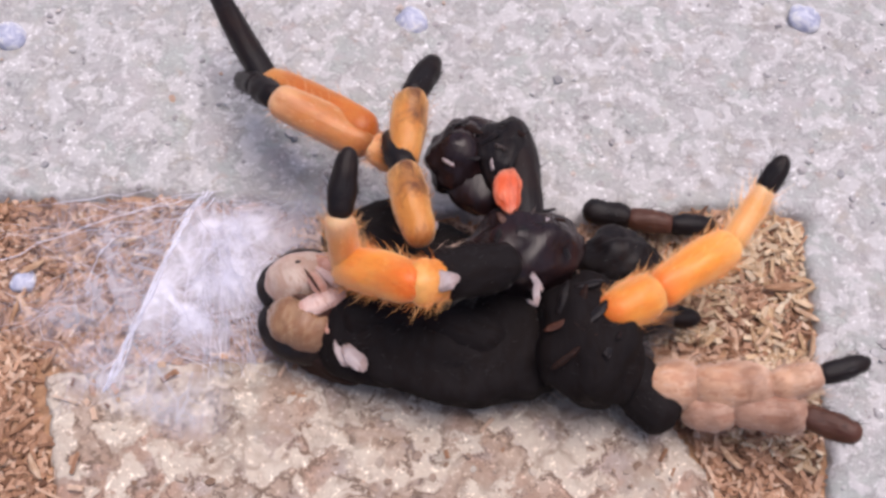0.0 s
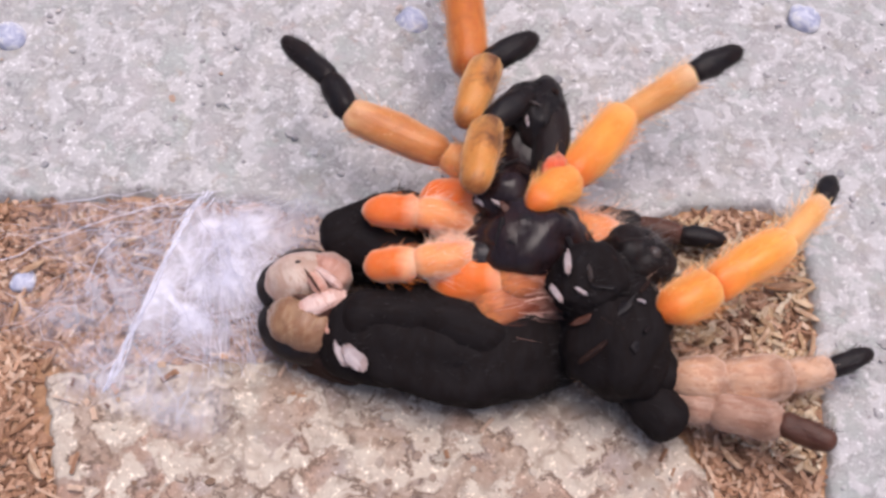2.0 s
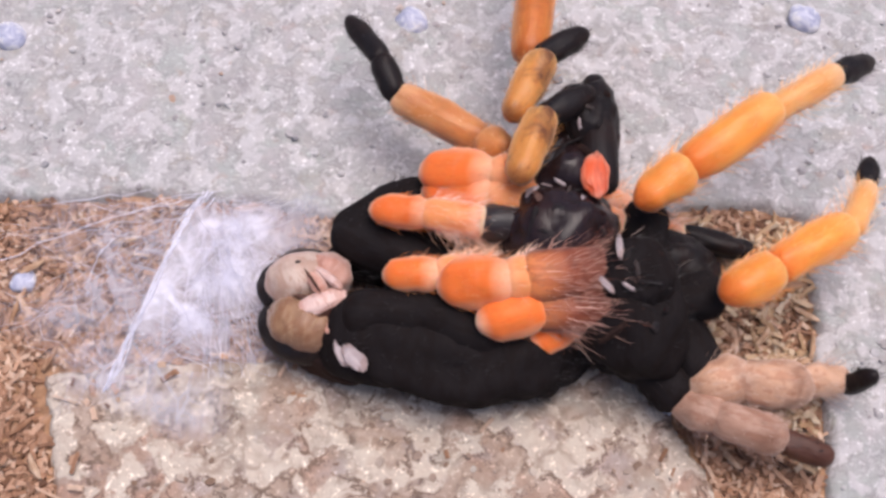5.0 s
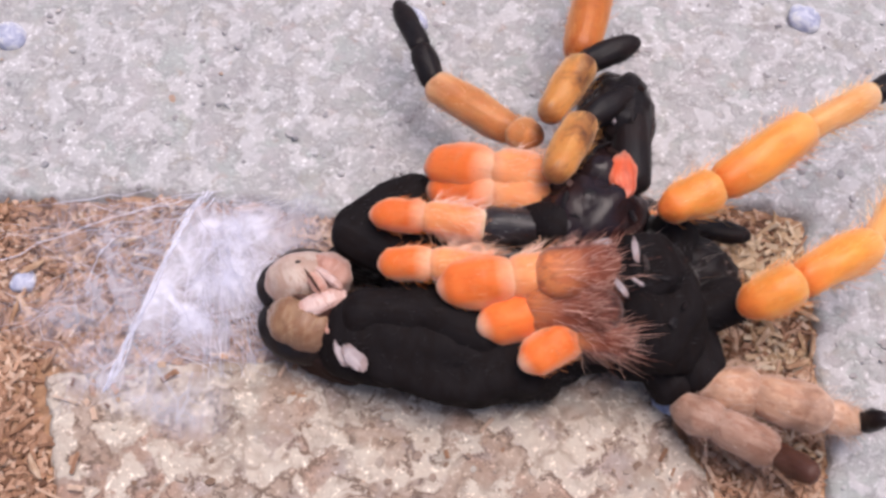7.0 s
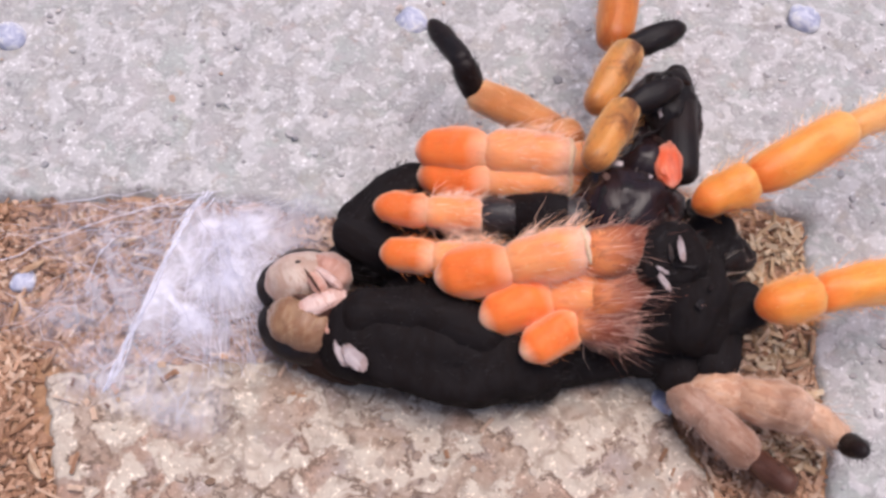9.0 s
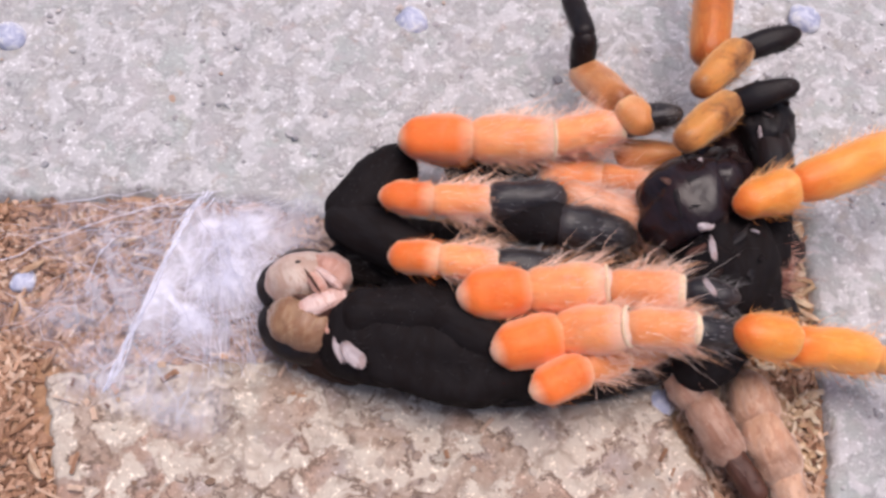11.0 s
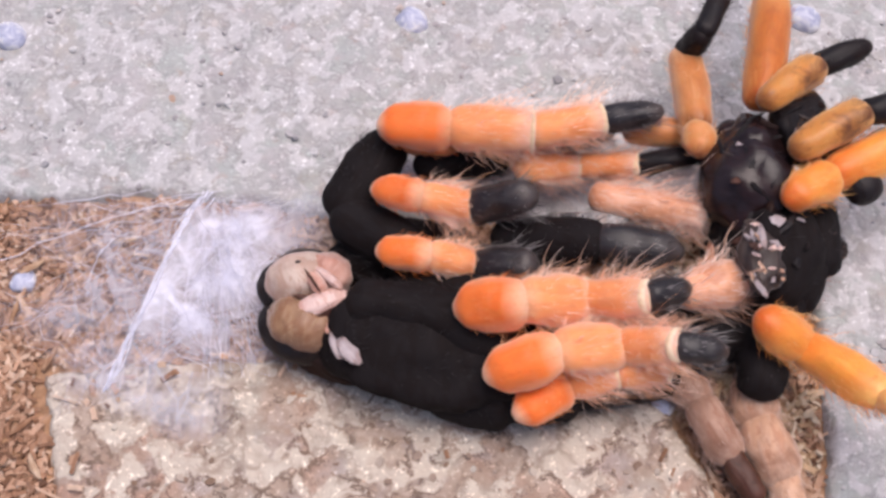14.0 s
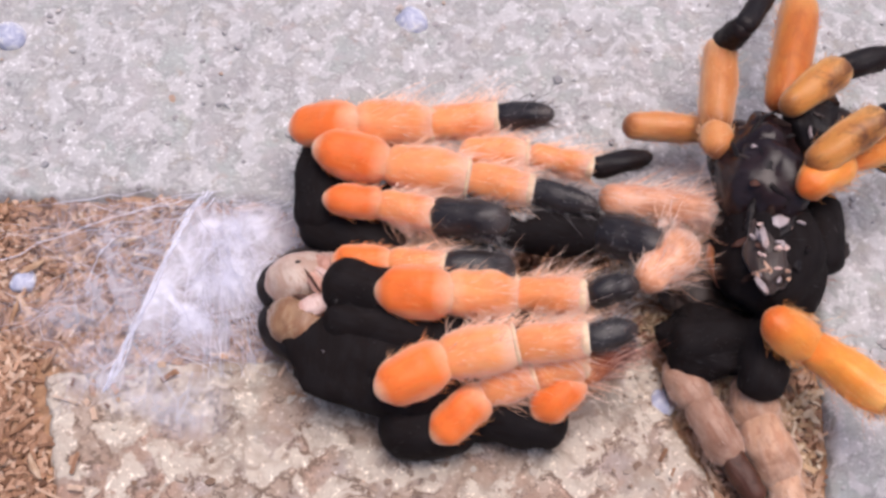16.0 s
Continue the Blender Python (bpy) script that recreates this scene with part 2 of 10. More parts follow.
def part(name, me, parent, label=""):
    ob = new(name, me)
    ob.parent = parent
    return tagged(ob, label)


class Lattice:
    """Smooth value noise on the plane, for the relief of large sheets."""

    def __init__(self, seed):
        self.g = np.random.RandomState(seed).rand(64, 64)

    def at(self, x, y, size):
        x, y = np.asarray(x) / size, np.asarray(y) / size
        i, j = np.floor(x).astype(int), np.floor(y).astype(int)
        u, w = x - i, y - j
        u, w = u * u * (3 - 2 * u), w * w * (3 - 2 * w)
        g, a, b, c, d = self.g, i % 64, j % 64, (i + 1) % 64, (j + 1) % 64
        return (g[a, b] * (1 - u) + g[c, b] * u) * (1 - w) + (g[a, d] * (1 - u) + g[c, d] * u) * w - 0.5


RELIEF = Lattice(3)


def inside(poly, x, y):
    """Distance to the outline in mm, positive inside."""
    best, odd = np.full(np.shape(x), 1e9), np.zeros(np.shape(x), bool)
    for (ax, ay), (bx, by) in zip(poly, poly[1:] + poly[:1]):
        dx, dy = bx - ax, by - ay
        s = np.clip(((x - ax) * dx + (y - ay) * dy) / (dx * dx + dy * dy), 0, 1)
        best = np.minimum(best, np.hypot(x - ax - s * dx, y - ay - s * dy))
        cross = (ay > y) != (by > y)
        odd ^= cross & (x < ax + (y - ay) * dx / (dy if dy else 1e-9))
    return np.where(odd, best, -best)


def spread(lo, hi, step, reach):
    """Even steps from lo to hi, then ever wider ones out to the reach."""
    mid = list(np.arange(lo, hi + step / 2, step))
    for end, sign in ((hi, 1), (lo, -1)):
        p, s = end, step
        more = []
        while abs(p) < reach:
            s *= 1.35
            p += sign * s
            more.append(p)
        mid = mid + more if sign > 0 else more[::-1] + mid
    return np.array(mid)


BACK_SLAB = [(-360, 11), (-67, 10.5), (-52, 10.9), (-40, 10), (-20, 7.2), (0, 6.2), (22, 5.2), (40, 6.5), (50, 9.2), (58, 8), (64.3, 4.7),
             (63.2, -13), (63, -25), (62, -45), (62, -300), (360, -300), (360, 400), (-360, 400)]
FRONT_SLAB = [(-69, -22.5), (-46, -21.5), (-20, -20), (10, -17), (33, -15), (37, -22), (38, -30), (41, -37), (43, -45), (47, -300), (-52, -300), (-58, -60), (-61.7, -45)]


def on_slab(x, y):
    return np.maximum(inside(BACK_SLAB, x, y), inside(FRONT_SLAB, x, y))


def sheet(xs, ys, height, keep=None):
    gx, gy = np.meshgrid(xs, ys)
    z = height(gx, gy)
    n, m = gx.shape
    verts = np.stack([gx, gy, z], -1).reshape(-1, 3) * MM
    ids = np.arange(n * m).reshape(n, m)
    quads = np.stack([ids[:-1, :-1], ids[:-1, 1:], ids[1:, 1:], ids[1:, :-1]], -1).reshape(-1, 4)
    if keep is not None:
        k = keep(gx, gy).reshape(-1)
        quads = quads[k[quads].any(1)]
    return verts.tolist(), quads.tolist()


def slab(name, poly, material, seed, label):
    def dist(x, y):
        return inside(poly, x, y) + RELIEF.at(x + seed, y, 7) * 2.2 + RELIEF.at(x, y + seed, 2.3) * 1.0

    def height(x, y):
        d = dist(x, y)
        top = RELIEF.at(x + seed, y, 11) * 0.9 + RELIEF.at(x, y + seed, 3.6) * 0.95 + RELIEF.at(x + seed, y + 5, 1.7) * 0.55
        edge = np.clip(d / 1.6, 0, 1)
        return np.where(d > 0, (top + 0.2) * edge - 1.5 * (1 - edge) ** 2, np.where(d > -0.9, -4.0, -9.0))

    xs = [p[0] for p in poly]
    ys = [p[1] for p in poly]
    gx, gy = spread(-95, 95, 0.8, 360), spread(-55, 70, 0.8, 400)
    gx = gx[(gx > min(xs) - 4) & (gx < max(xs) + 4)]
    gy = gy[(gy > min(ys) - 4) & (gy < max(ys) + 4)]
    v, f = sheet(gx, gy, height, lambda x, y: dist(x, y) > -1.6)
    ob = new(name, mesh_of(name, v, f, material))
    return tagged(ob, label, "stone slab", kind="structure")


def soil_height(x, y):
    far = np.clip((np.hypot(x, y) - 150) / 100, 0, 1)
    return -1.9 + (RELIEF.at(x, y, 9) * 1.6 + RELIEF.at(x + 7, y, 3) * 1.2 + RELIEF.at(x, y + 3, 1.3) * 0.8) * (1 - far) - far * 1.0


def ground():
    v, f = sheet(spread(-92, 72, 0.9, 3000), spread(-55, 16, 0.9, 3000), soil_height)
    tagged(new("ground", mesh_of("ground", v, f, SOIL)), "brown coir soil with loose fibres between the slabs", "ground", kind="structure")


def scatter(name, count, region, accept, shape, material, label, seed):
    """Very many small pieces joined into one mesh."""
    r = random.Random(seed)
    verts, faces, done = [], [], 0
    pts = [(r.uniform(*region[0]), r.uniform(*region[1])) for _ in range(count)]
    ok = accept(np.array([p[0] for p in pts]), np.array([p[1] for p in pts]))
    for (x, y), good in zip(pts, ok):
        if good:
            v, f = shape(r, x, y)
            k = len(verts)
            verts += v
            faces += [[i + k for i in q] for q in f]
    return tagged(new(name, mesh_of(name, verts, faces, material, False)), label, name.replace("_", " "), kind="stuff")


BOX = [(0, 1, 3, 2), (4, 6, 7, 5), (0, 4, 5, 1), (2, 3, 7, 6), (0, 2, 6, 4), (1, 5, 7, 3)]


def flake(r, x, y):
    size = r.random() ** 2
    a, b, c = 1.0 + 5.0 * size, 0.2 + 0.42 * r.random(), 0.10 + 0.22 * r.random()
    m = Matrix.Translation((x, y, float(soil_height(np.array(x), np.array(y))) + r.uniform(0.0, 0.9))) @ Euler((r.gauss(0, 0.35), r.gauss(0, 0.35), r.uniform(0, 6.28))).to_matrix().to_4x4()
    v = []
    for sx in (-1, 1):
        for sy in (-1, 1):
            for sz in (-1, 1):
                k = r.uniform(0.55, 1.0)
                v.append(tuple(m @ Vector((sx * a * k * 0.5, sy * b * k, sz * c * k)) * MM))
    return v, BOX


def grain(r, x, y):
    s = 0.35 + 0.75 * r.random() ** 3
    m = Matrix.Translation((x, y, 0.12 + float(RELIEF.at(x, y, 11)) * 0.5)) @ Euler((r.gauss(0, 0.3), r.gauss(0, 0.3), r.uniform(0, 6.28))).to_matrix().to_4x4()
    v, n = [], 6
    for z, w in ((-0.35, 0.9), (0.25, 0.75)):
        for k in range(n):
            a = 6.2832 * k / n
            q = s * w * r.uniform(0.75, 1.15)
            v.append(tuple(m @ Vector((1.25 * q * math.cos(a), q * math.sin(a), z * s * 0.8)) * MM))
    f = [tuple(range(n, 2 * n))] + [(k, (k + 1) % n, n + (k + 1) % n, n + k) for k in range(n)]
    return v, f


# ---- the setting ----
ground()
slab("slab_back", BACK_SLAB, STONE, 13, "pale grey rough stone slab with mottled gritty top")
slab("slab_front", FRONT_SLAB, FRONT_STONE, 47, "warm pale stone slab with brown mottling and cracks")
scatter("coir_fibres", 23000, ((-92, 70), (-52, 14)), lambda x, y: on_slab(x, y) < -0.6, flake, CHIPS, "loose brown coir flakes and fibres lying on the soil", 5)
scatter("pale_flakes", 1900, ((30, 64), (-40, 6)), lambda x, y: (on_slab(x, y) < -0.6) & (RELIEF.at(x, y, 5) > -0.05),
        lambda r, x, y: ([(a, b, c + 0.7 * MM) for a, b, c in flake(r, x, y)[0]], BOX), PALE_CHIPS, "pale straw-coloured flakes strewn over the soil", 15)
scatter("stray_coir", 120, ((-70, 50), (-46, -18)), lambda x, y: (inside(FRONT_SLAB, x, y) > 0) & (RELIEF.at(x, y, 12) > 0.12),
        lambda r, x, y: ([(a, b, c + 2.1 * MM) for a, b, c in flake(r, x, y)[0]], BOX), CHIPS, "a few brown flakes strewn over the front slab", 8)
scatter("stone_grit", 1300, ((-90, 90), (-48, 62)), lambda x, y: inside(BACK_SLAB, x, y) > 1.5, grain, GRIT, "fine pale and dark grit bedded in the grey slab", 6)
scatter("sandy_grit", 420, ((-70, 46), (-50, -18)), lambda x, y: inside(FRONT_SLAB, x, y) > 1.5, grain, WARM_GRIT, "fine sandy grit bedded in the warm slab", 7)


def pebble(x, y, z, size, label):
    bm = bmesh.new()
    bmesh.ops.create_icosphere(bm, subdivisions=3, radius=1)
    for v in bm.verts:
        k = 1 + 0.22 * noise.noise(v.co * 1.3 + Vector((x, y, 0)))
        v.co = Vector((v.co.x * size * k, v.co.y * size * 0.9 * k, v.co.z * size * 0.6 * k)) * MM
    me = bpy.data.meshes.new("quartz_pebble")
    bm.to_mesh(me)
    bm.free()
    me.materials.append(QUARTZ)
    me.polygons.foreach_set("use_smooth", [True] * len(me.polygons))
    ob = new("quartz_pebble", me)
    ob.matrix_world = pose(x * MM, y * MM, z * MM, 0, 0, x * 7)
    tagged(ob, label, "pebble", "quartz pebbles")


pebble(-84.2, 46.5, 0.4, 3.4, "milky bluish quartz pebble bedded in the grey slab")
pebble(-6.0, 50.3, 0.5, 3.2, "milky bluish quartz pebble bedded in the grey slab")
pebble(71.0, 51.0, 0.5, 3.3, "milky bluish quartz pebble bedded in the grey slab")
pebble(-73.4, -6.0, -0.9, 2.4, "small bluish quartz pebble half sunk in the soil")
pebble(36.2, -28.6, -0.9, 2.6, "dull bluish quartz pebble at the edge of the front slab")


def chip_wood():
    n = Nodes("coir_chip")
    luck = n.add("ShaderNodeObjectInfo")
    c = n.ramp(luck.outputs["Random"], [(0.0, (0.42, 0.24, 0.14)), (0.5, (0.62, 0.42, 0.27)), (1.0, (0.78, 0.62, 0.46))])
    grain = n.noise(n.coords("Object", (0.15, 1, 1)), 1600, 4, 0.6)
    return n.finish(n.mix(n.grey(grain, 0.35, 0.65), n.mix(1.0, c, (0.55, 0.45, 0.38), "MULTIPLY"), c), 0.85, grain, 0.0003, 0.8)


CHIP_WOOD = chip_wood()


def coir_chip(x, y, length, width, turn):
    """A curled, split sliver of coir with ragged ends."""
    r = random.Random(int(x * 10 + y * 100))
    verts, steps = [], 9
    for k in range(steps):
        s = k / (steps - 1) - 0.5
        w = width * (0.35 + 0.65 * math.sqrt(max(0.0, 1 - (2 * s) ** 2))) * r.uniform(0.8, 1.15)
        z = 0.55 * math.cos(2.4 * s) + r.gauss(0, 0.06)
        bow = 0.9 * width * s * s
        for dy, dz in ((-0.5, 0.0), (-0.3, 0.28), (0.3, 0.30), (0.5, 0.02), (0.2, -0.22), (-0.2, -0.22)):
            verts.append((s * length * MM, (w * dy + bow) * MM, (z + dz) * MM))
    faces = [(6 * k + a, 6 * k + (a + 1) % 6, 6 * k + 6 + (a + 1) % 6, 6 * k + 6 + a) for k in range(steps - 1) for a in range(6)]
    faces += [(5, 4, 3, 2, 1, 0), tuple(6 * (steps - 1) + a for a in range(6))]
    ob = new("coir_chip", mesh_of("coir_chip", verts, faces, CHIP_WOOD))
    ob.matrix_world = pose(x * MM, y * MM, (float(soil_height(np.array(x), np.array(y))) + 1.5) * MM, 0, r.uniform(-6, 6), turn)
    tagged(ob, "curled brown coir chip lying on the soil", "wood chip", "coir chips")


CHIP_PLACES = [(59.3, -7.9, 7.5, 1.7, 6),
               (62.6, -12.6, 5, 1.3, -35),
               (54.7, -16.9, 4.5, 1.2, 50),
               (63.3, -17.9, 5.5, 1.2, 75),
               (51.0, -22.6, 4, 1.1, -20),
               (59.8, -22.1, 4.6, 1.3, 20),
               (46.6, -38.2, 5, 1.3, -50),
               (51.1, -35.6, 4, 1.1, 10),
               (-72.1, -3.9, 5, 1.2, 30),
               (-61.9, -12.6, 5.5, 1.2, -25),
               (-66.5, -21.1, 4.5, 1.1, 65),
               (-56.3, 1.6, 5, 1.2, 10),
               (-63.3, 4.7, 6, 1.2, -12),
               (-69.3, -33.1, 4.5, 1.3, 40),
               (-66.2, -39.9, 5, 1.2, -60),
               (-73.6, -12.6, 4.5, 1.1, 80)]
for place in CHIP_PLACES:
    coir_chip(*place)


# ---- silk ----
def strand_into(verts, faces, path, radius):
    k0 = len(verts)
    path = [Vector(p) for p in path]
    for i, p in enumerate(path):
        d = (path[min(i + 1, len(path) - 1)] - path[max(i - 1, 0)]).normalized()
        s = d.cross(Vector((0, 0, 1)))
        s = s.normalized() if s.length > 1e-6 else Vector((1, 0, 0))
        u = s.cross(d)
        for a in range(3):
            verts.append(tuple((p + radius * (s * math.cos(2.1 * a) + u * math.sin(2.1 * a))) * MM))
    for i in range(len(path) - 1):
        for a in range(3):
            b = (a + 1) % 3
            faces.append((k0 + 3 * i + a, k0 + 3 * i + b, k0 + 3 * i + 3 + b, k0 + 3 * i + 3 + a))


def bend(a, b, sag, steps, r, wobble=0.4):
    a, b = Vector(a), Vector(b)
    out = []
    for k in range(steps + 1):
        s = k / steps
        p = a.lerp(b, s) + Vector((r.gauss(0, wobble), r.gauss(0, wobble), 0)) * (0 < k < steps)
        p.z += sag * 4 * s * (1 - s)
        out.append(p)
    return out


RIDGE = [(-56.5, -27.0, 0.8), (-52.0, -15.0, 2.6), (-48.0, -3.5, 4.2), (-44.5, 6.0, 4.0), (-42.5, 10.5, 1.8)]


def ridge(s):
    k = min(int(s * 4), 3)
    return Vector(RIDGE[k]).lerp(Vector(RIDGE[k + 1]), s * 4 - k)


def weave(ob, n, density):
    """How dense the silk is woven, thinning out to its hem."""
    layer = ob.data.attributes.new("weave", "FLOAT", "POINT")
    layer.data.foreach_set("value", [max(0.0, density(k % n / (n - 1), k // n / (n - 1))) for k in range(n * n)])


def silk_web():
    r = random.Random(21)
    web = tagged(new("silk_web"), "white molting silk stretched over soil and slab edge", "spider silk")
    taut = [[ridge(k / 12) + Vector((r.gauss(0.3, 0.5), r.gauss(0, 0.3), r.gauss(0, 0.2))) for k in range(13)] for _ in range(9)]
    taut += [bend((-47.5, -3.5, 4), (-41, 9, 2.2), 0.4, 6, r, 0.15), bend((-56.5, -27, 0.8), (-47.5, -5, 4), 0.3, 8, r, 0.12)]
    for k, path in enumerate(taut):
        verts, faces = [], []
        strand_into(verts, faces, path, 0.10 if k < 9 else 0.13)
        part("taut_strand", mesh_of("taut_strand", verts, faces, SILK), web, "thick taut white strand" if k > 8 else "")
    verts, faces = [], []
    for _ in range(260):
        a = ridge(r.random() ** 0.9) + Vector((r.uniform(0, 7), 0, 0))
        s = r.random()
        b = Vector((-38 + 8 * r.random(), 6 - 28 * s + r.gauss(0, 2), 0.6 + r.random() * 1.6))
        u, w = sorted((r.random(), r.random()))
        p, q = a.lerp(b, u * 0.6), a.lerp(b, min(1, w + 0.3))
        q += Vector((r.gauss(0, 4), r.gauss(0, 7), 0))
        q.y = min(max(q.y, -25), 9)
        strand_into(verts, faces, bend(p, q, -0.3, 5, r, 0.35), r.uniform(0.018, 0.045))
    tagged(part("fine_silk", mesh_of("fine_silk", verts, faces, SILK), web, "dense fine white threads"), kind="stuff")
    loose = [(ridge(r.random()), Vector((r.uniform(-84, -52), r.uniform(-18, 12), -0.6)), r.uniform(-0.8, 0.8), r.uniform(0.02, 0.045)) for _ in range(44)]
    loose += [(Vector(a), Vector(b), c, 0.085) for a, b, c in (((-79, -2.5, 0), (-44, 10.5, 1.5), 1.2), ((-62, -9, 0), (-58, 3, 2.0), 1.5),
                                                            ((-58, 3, 2), (-49, -3, 3.5), 1.0), ((-70, 9, 0.5), (-40, 11.5, 0.8), 0.6))]
    for a, b, rise, thick in loose:
        verts, faces = [], []
        strand_into(verts, faces, bend(a, b, rise, 9, r, 0.6), thick)
        part("silk_strand", mesh_of("silk_strand", verts, faces, SILK), web)
    xs, ys = np.linspace(0, 1, 40), np.linspace(0, 1, 40)
    v, f = [], []
    for j in range(40):
        for i in range(40):
            a = ridge(ys[j])
            b = Vector((-17 + 2.5 * math.sin(5 * ys[j]), -24 + 36 * ys[j], 0.9))
            p = a.lerp(b, xs[i])
            p.z += -1.2 * math.sin(math.pi * xs[i]) + 0.5 * float(RELIEF.at(p.x, p.y, 3))
            v.append(tuple(p * MM))
    f = [(j * 40 + i, j * 40 + i + 1, (j + 1) * 40 + i + 1, (j + 1) * 40 + i) for j in range(39) for i in range(39)]
    weave(part("gauze", mesh_of("gauze", v, f, GAUZE), web, "hazy translucent gauze"), 40, lambda i, j: min(1, 1.5 * (1 - i), 3.5 * j, 3.0 * (1 - j) + 0.1))
    v = []
    for j in range(30):
        for i in range(30):
            x, y = -66 + 32 * i / 29, -34 + 13 * j / 29 + 3 * math.sin(i / 5)
            v.append((x * MM, y * MM, (1.3 + 0.3 * float(RELIEF.at(x, y, 4))) * MM))
    f = [(j * 30 + i, j * 30 + i + 1, (j + 1) * 30 + i + 1, (j + 1) * 30 + i) for j in range(29) for i in range(29)]
    weave(part("slab_gauze", mesh_of("slab_gauze", v, f, THIN_GAUZE), web, "faint gauze lying on the slab"), 30, lambda i, j: min(1, 4 * i, 4 * (1 - i), 2.5 * j))
    xs = np.linspace(0, 1, 30)
    v = []
    for j in range(30):
        for i in range(30):
            a = ridge(xs[j])
            b = Vector((-82, -14 + 25 * xs[j], -0.4))
            p = a.lerp(b, xs[i] * 0.9)
            p.z = max(p.z * (1 - xs[i]) ** 1.5, -0.2) + 0.3
            v.append(tuple(p * MM))
    f = [(j * 30 + i, j * 30 + i + 1, (j + 1) * 30 + i + 1, (j + 1) * 30 + i) for j in range(29) for i in range(29)]
    weave(part("thin_gauze", mesh_of("thin_gauze", v, f, THIN_GAUZE), web, "barely visible gauze over the soil"), 30, lambda i, j: min(1, 1.6 * (1 - i), 4 * j, 5 * (1 - j)))


THIN_GAUZE = silk("thin_silk_gauze", 0.6)
silk_web()

# ---- the tarantula and its old skin ----
BASE = {"tarantula": Vector((4, -16, 0)), "shed_skin": Vector((30, -14, 0))}
tarantula = tagged(new("tarantula"), "black and orange tarantula on its back, freshly molting", "spider")
shed_skin = tagged(new("shed_skin"), "old black and amber tarantula skin being pulled away", "shed skin")
for thing in (tarantula, shed_skin):
    thing.location = BASE[thing.name] * MM

PROFILE = {  # along the piece: share of length, share of radius
    "femur": [(0, 0.9), (0.3, 1.0), (0.6, 1.05), (1.0, 0.98)],
    "patella": [(-0.05, 0.80), (0.12, 0.95), (0.45, 1.08), (0.75, 1.05), (1.05, 0.92)],
    "tibia": [(-0.05, 0.82), (0.15, 0.96), (0.5, 1.07), (0.8, 1.03), (1.05, 0.86)],
    "metatarsus": [(-0.05, 0.86), (0.25, 0.98), (0.7, 1.02), (1.05, 0.88)],
    "tarsus": [(-0.02, 0.9), (0.35, 1.08), (0.7, 1.05), (0.9, 0.85), (1.0, 0.7)],
    "chelicera": [(0, 0.9), (0.35, 1.05), (0.7, 1.0), (1.0, 0.7)],
    "leg_sleeve": [(-0.05, 0.98), (0.3, 1.04), (0.7, 1.02), (1.05, 0.9)],
    "pedipalp": [(0, 0.85), (0.4, 1.0), (0.7, 1.05), (1.0, 0.8)],
}
HAIRS = {EMBER: (220, 1.0), CORAL: (470, 3.0), AMBER: (300, 1.8), HONEY: (260, 1.9), BROWN: (260, 1.2), SIENNA: (240, 1.2), CINNAMON: (240, 1.2), RUST: (420, 2.6), TAN: (200, 2.0), FAWN: (200, 1.6), BLUSH: (420, 4.2),
         BLACK: (260, 1.2), INK: (160, 1.1), SOOT: (320, 1.8), UMBER: (160, 1.3)}
TONE = {EMBER: "bright orange", CORAL: "hairy coral orange", AMBER: "amber orange", HONEY: "pale amber", BROWN: "mottled brown", SIENNA: "peach brown", CINNAMON: "cinnamon brown", RUST: "rusty brown", TAN: "hairy tan",
        FAWN: "dull fawn brown", BLUSH: "pale pinkish", BLACK: "velvety black", INK: "glossy black", SOOT: "sooty black", UMBER: "dark brown"}
HAIR_SKIN = {}


def hair_skin(material):
    """The pale, slightly translucent hair that goes with a hide."""
    if material not in HAIR_SKIN:
        thin, thick = {EMBER: ((0.94, 0.50, 0.26), (0.90, 0.22, 0.025)), CORAL: ((0.95, 0.74, 0.62), (0.92, 0.46, 0.24)), AMBER: ((0.94, 0.56, 0.24), (0.86, 0.27, 0.035)), HONEY: ((0.94, 0.68, 0.40), (0.88, 0.42, 0.13)),
                       BROWN: ((0.60, 0.28, 0.08), (0.16, 0.05, 0.015)), SIENNA: ((0.86, 0.58, 0.36), (0.60, 0.25, 0.08)), CINNAMON: ((0.78, 0.42, 0.16), (0.5, 0.14, 0.02)), RUST: ((0.84, 0.52, 0.41), (0.24, 0.06, 0.03)), TAN: ((0.76, 0.60, 0.48), (0.48, 0.27, 0.16)), FAWN: ((0.60, 0.45, 0.37), (0.28, 0.14, 0.09)),
                       BLUSH: ((0.90, 0.74, 0.64), (0.78, 0.38, 0.22)), SOOT: ((0.36, 0.33, 0.32), (0.02, 0.018, 0.018))}.get(material, ((0.035, 0.031, 0.031), (0.008, 0.007, 0.007)))
        n = Nodes("hair_of_" + material.name)
        g = n.add("ShaderNodeNewGeometry")
        HAIR_SKIN[material] = n.finish(n.ramp(g.outputs["Random Per Island"], [(0.1, thick), (0.8, thin)]), 0.5)
    return HAIR_SKIN[material]


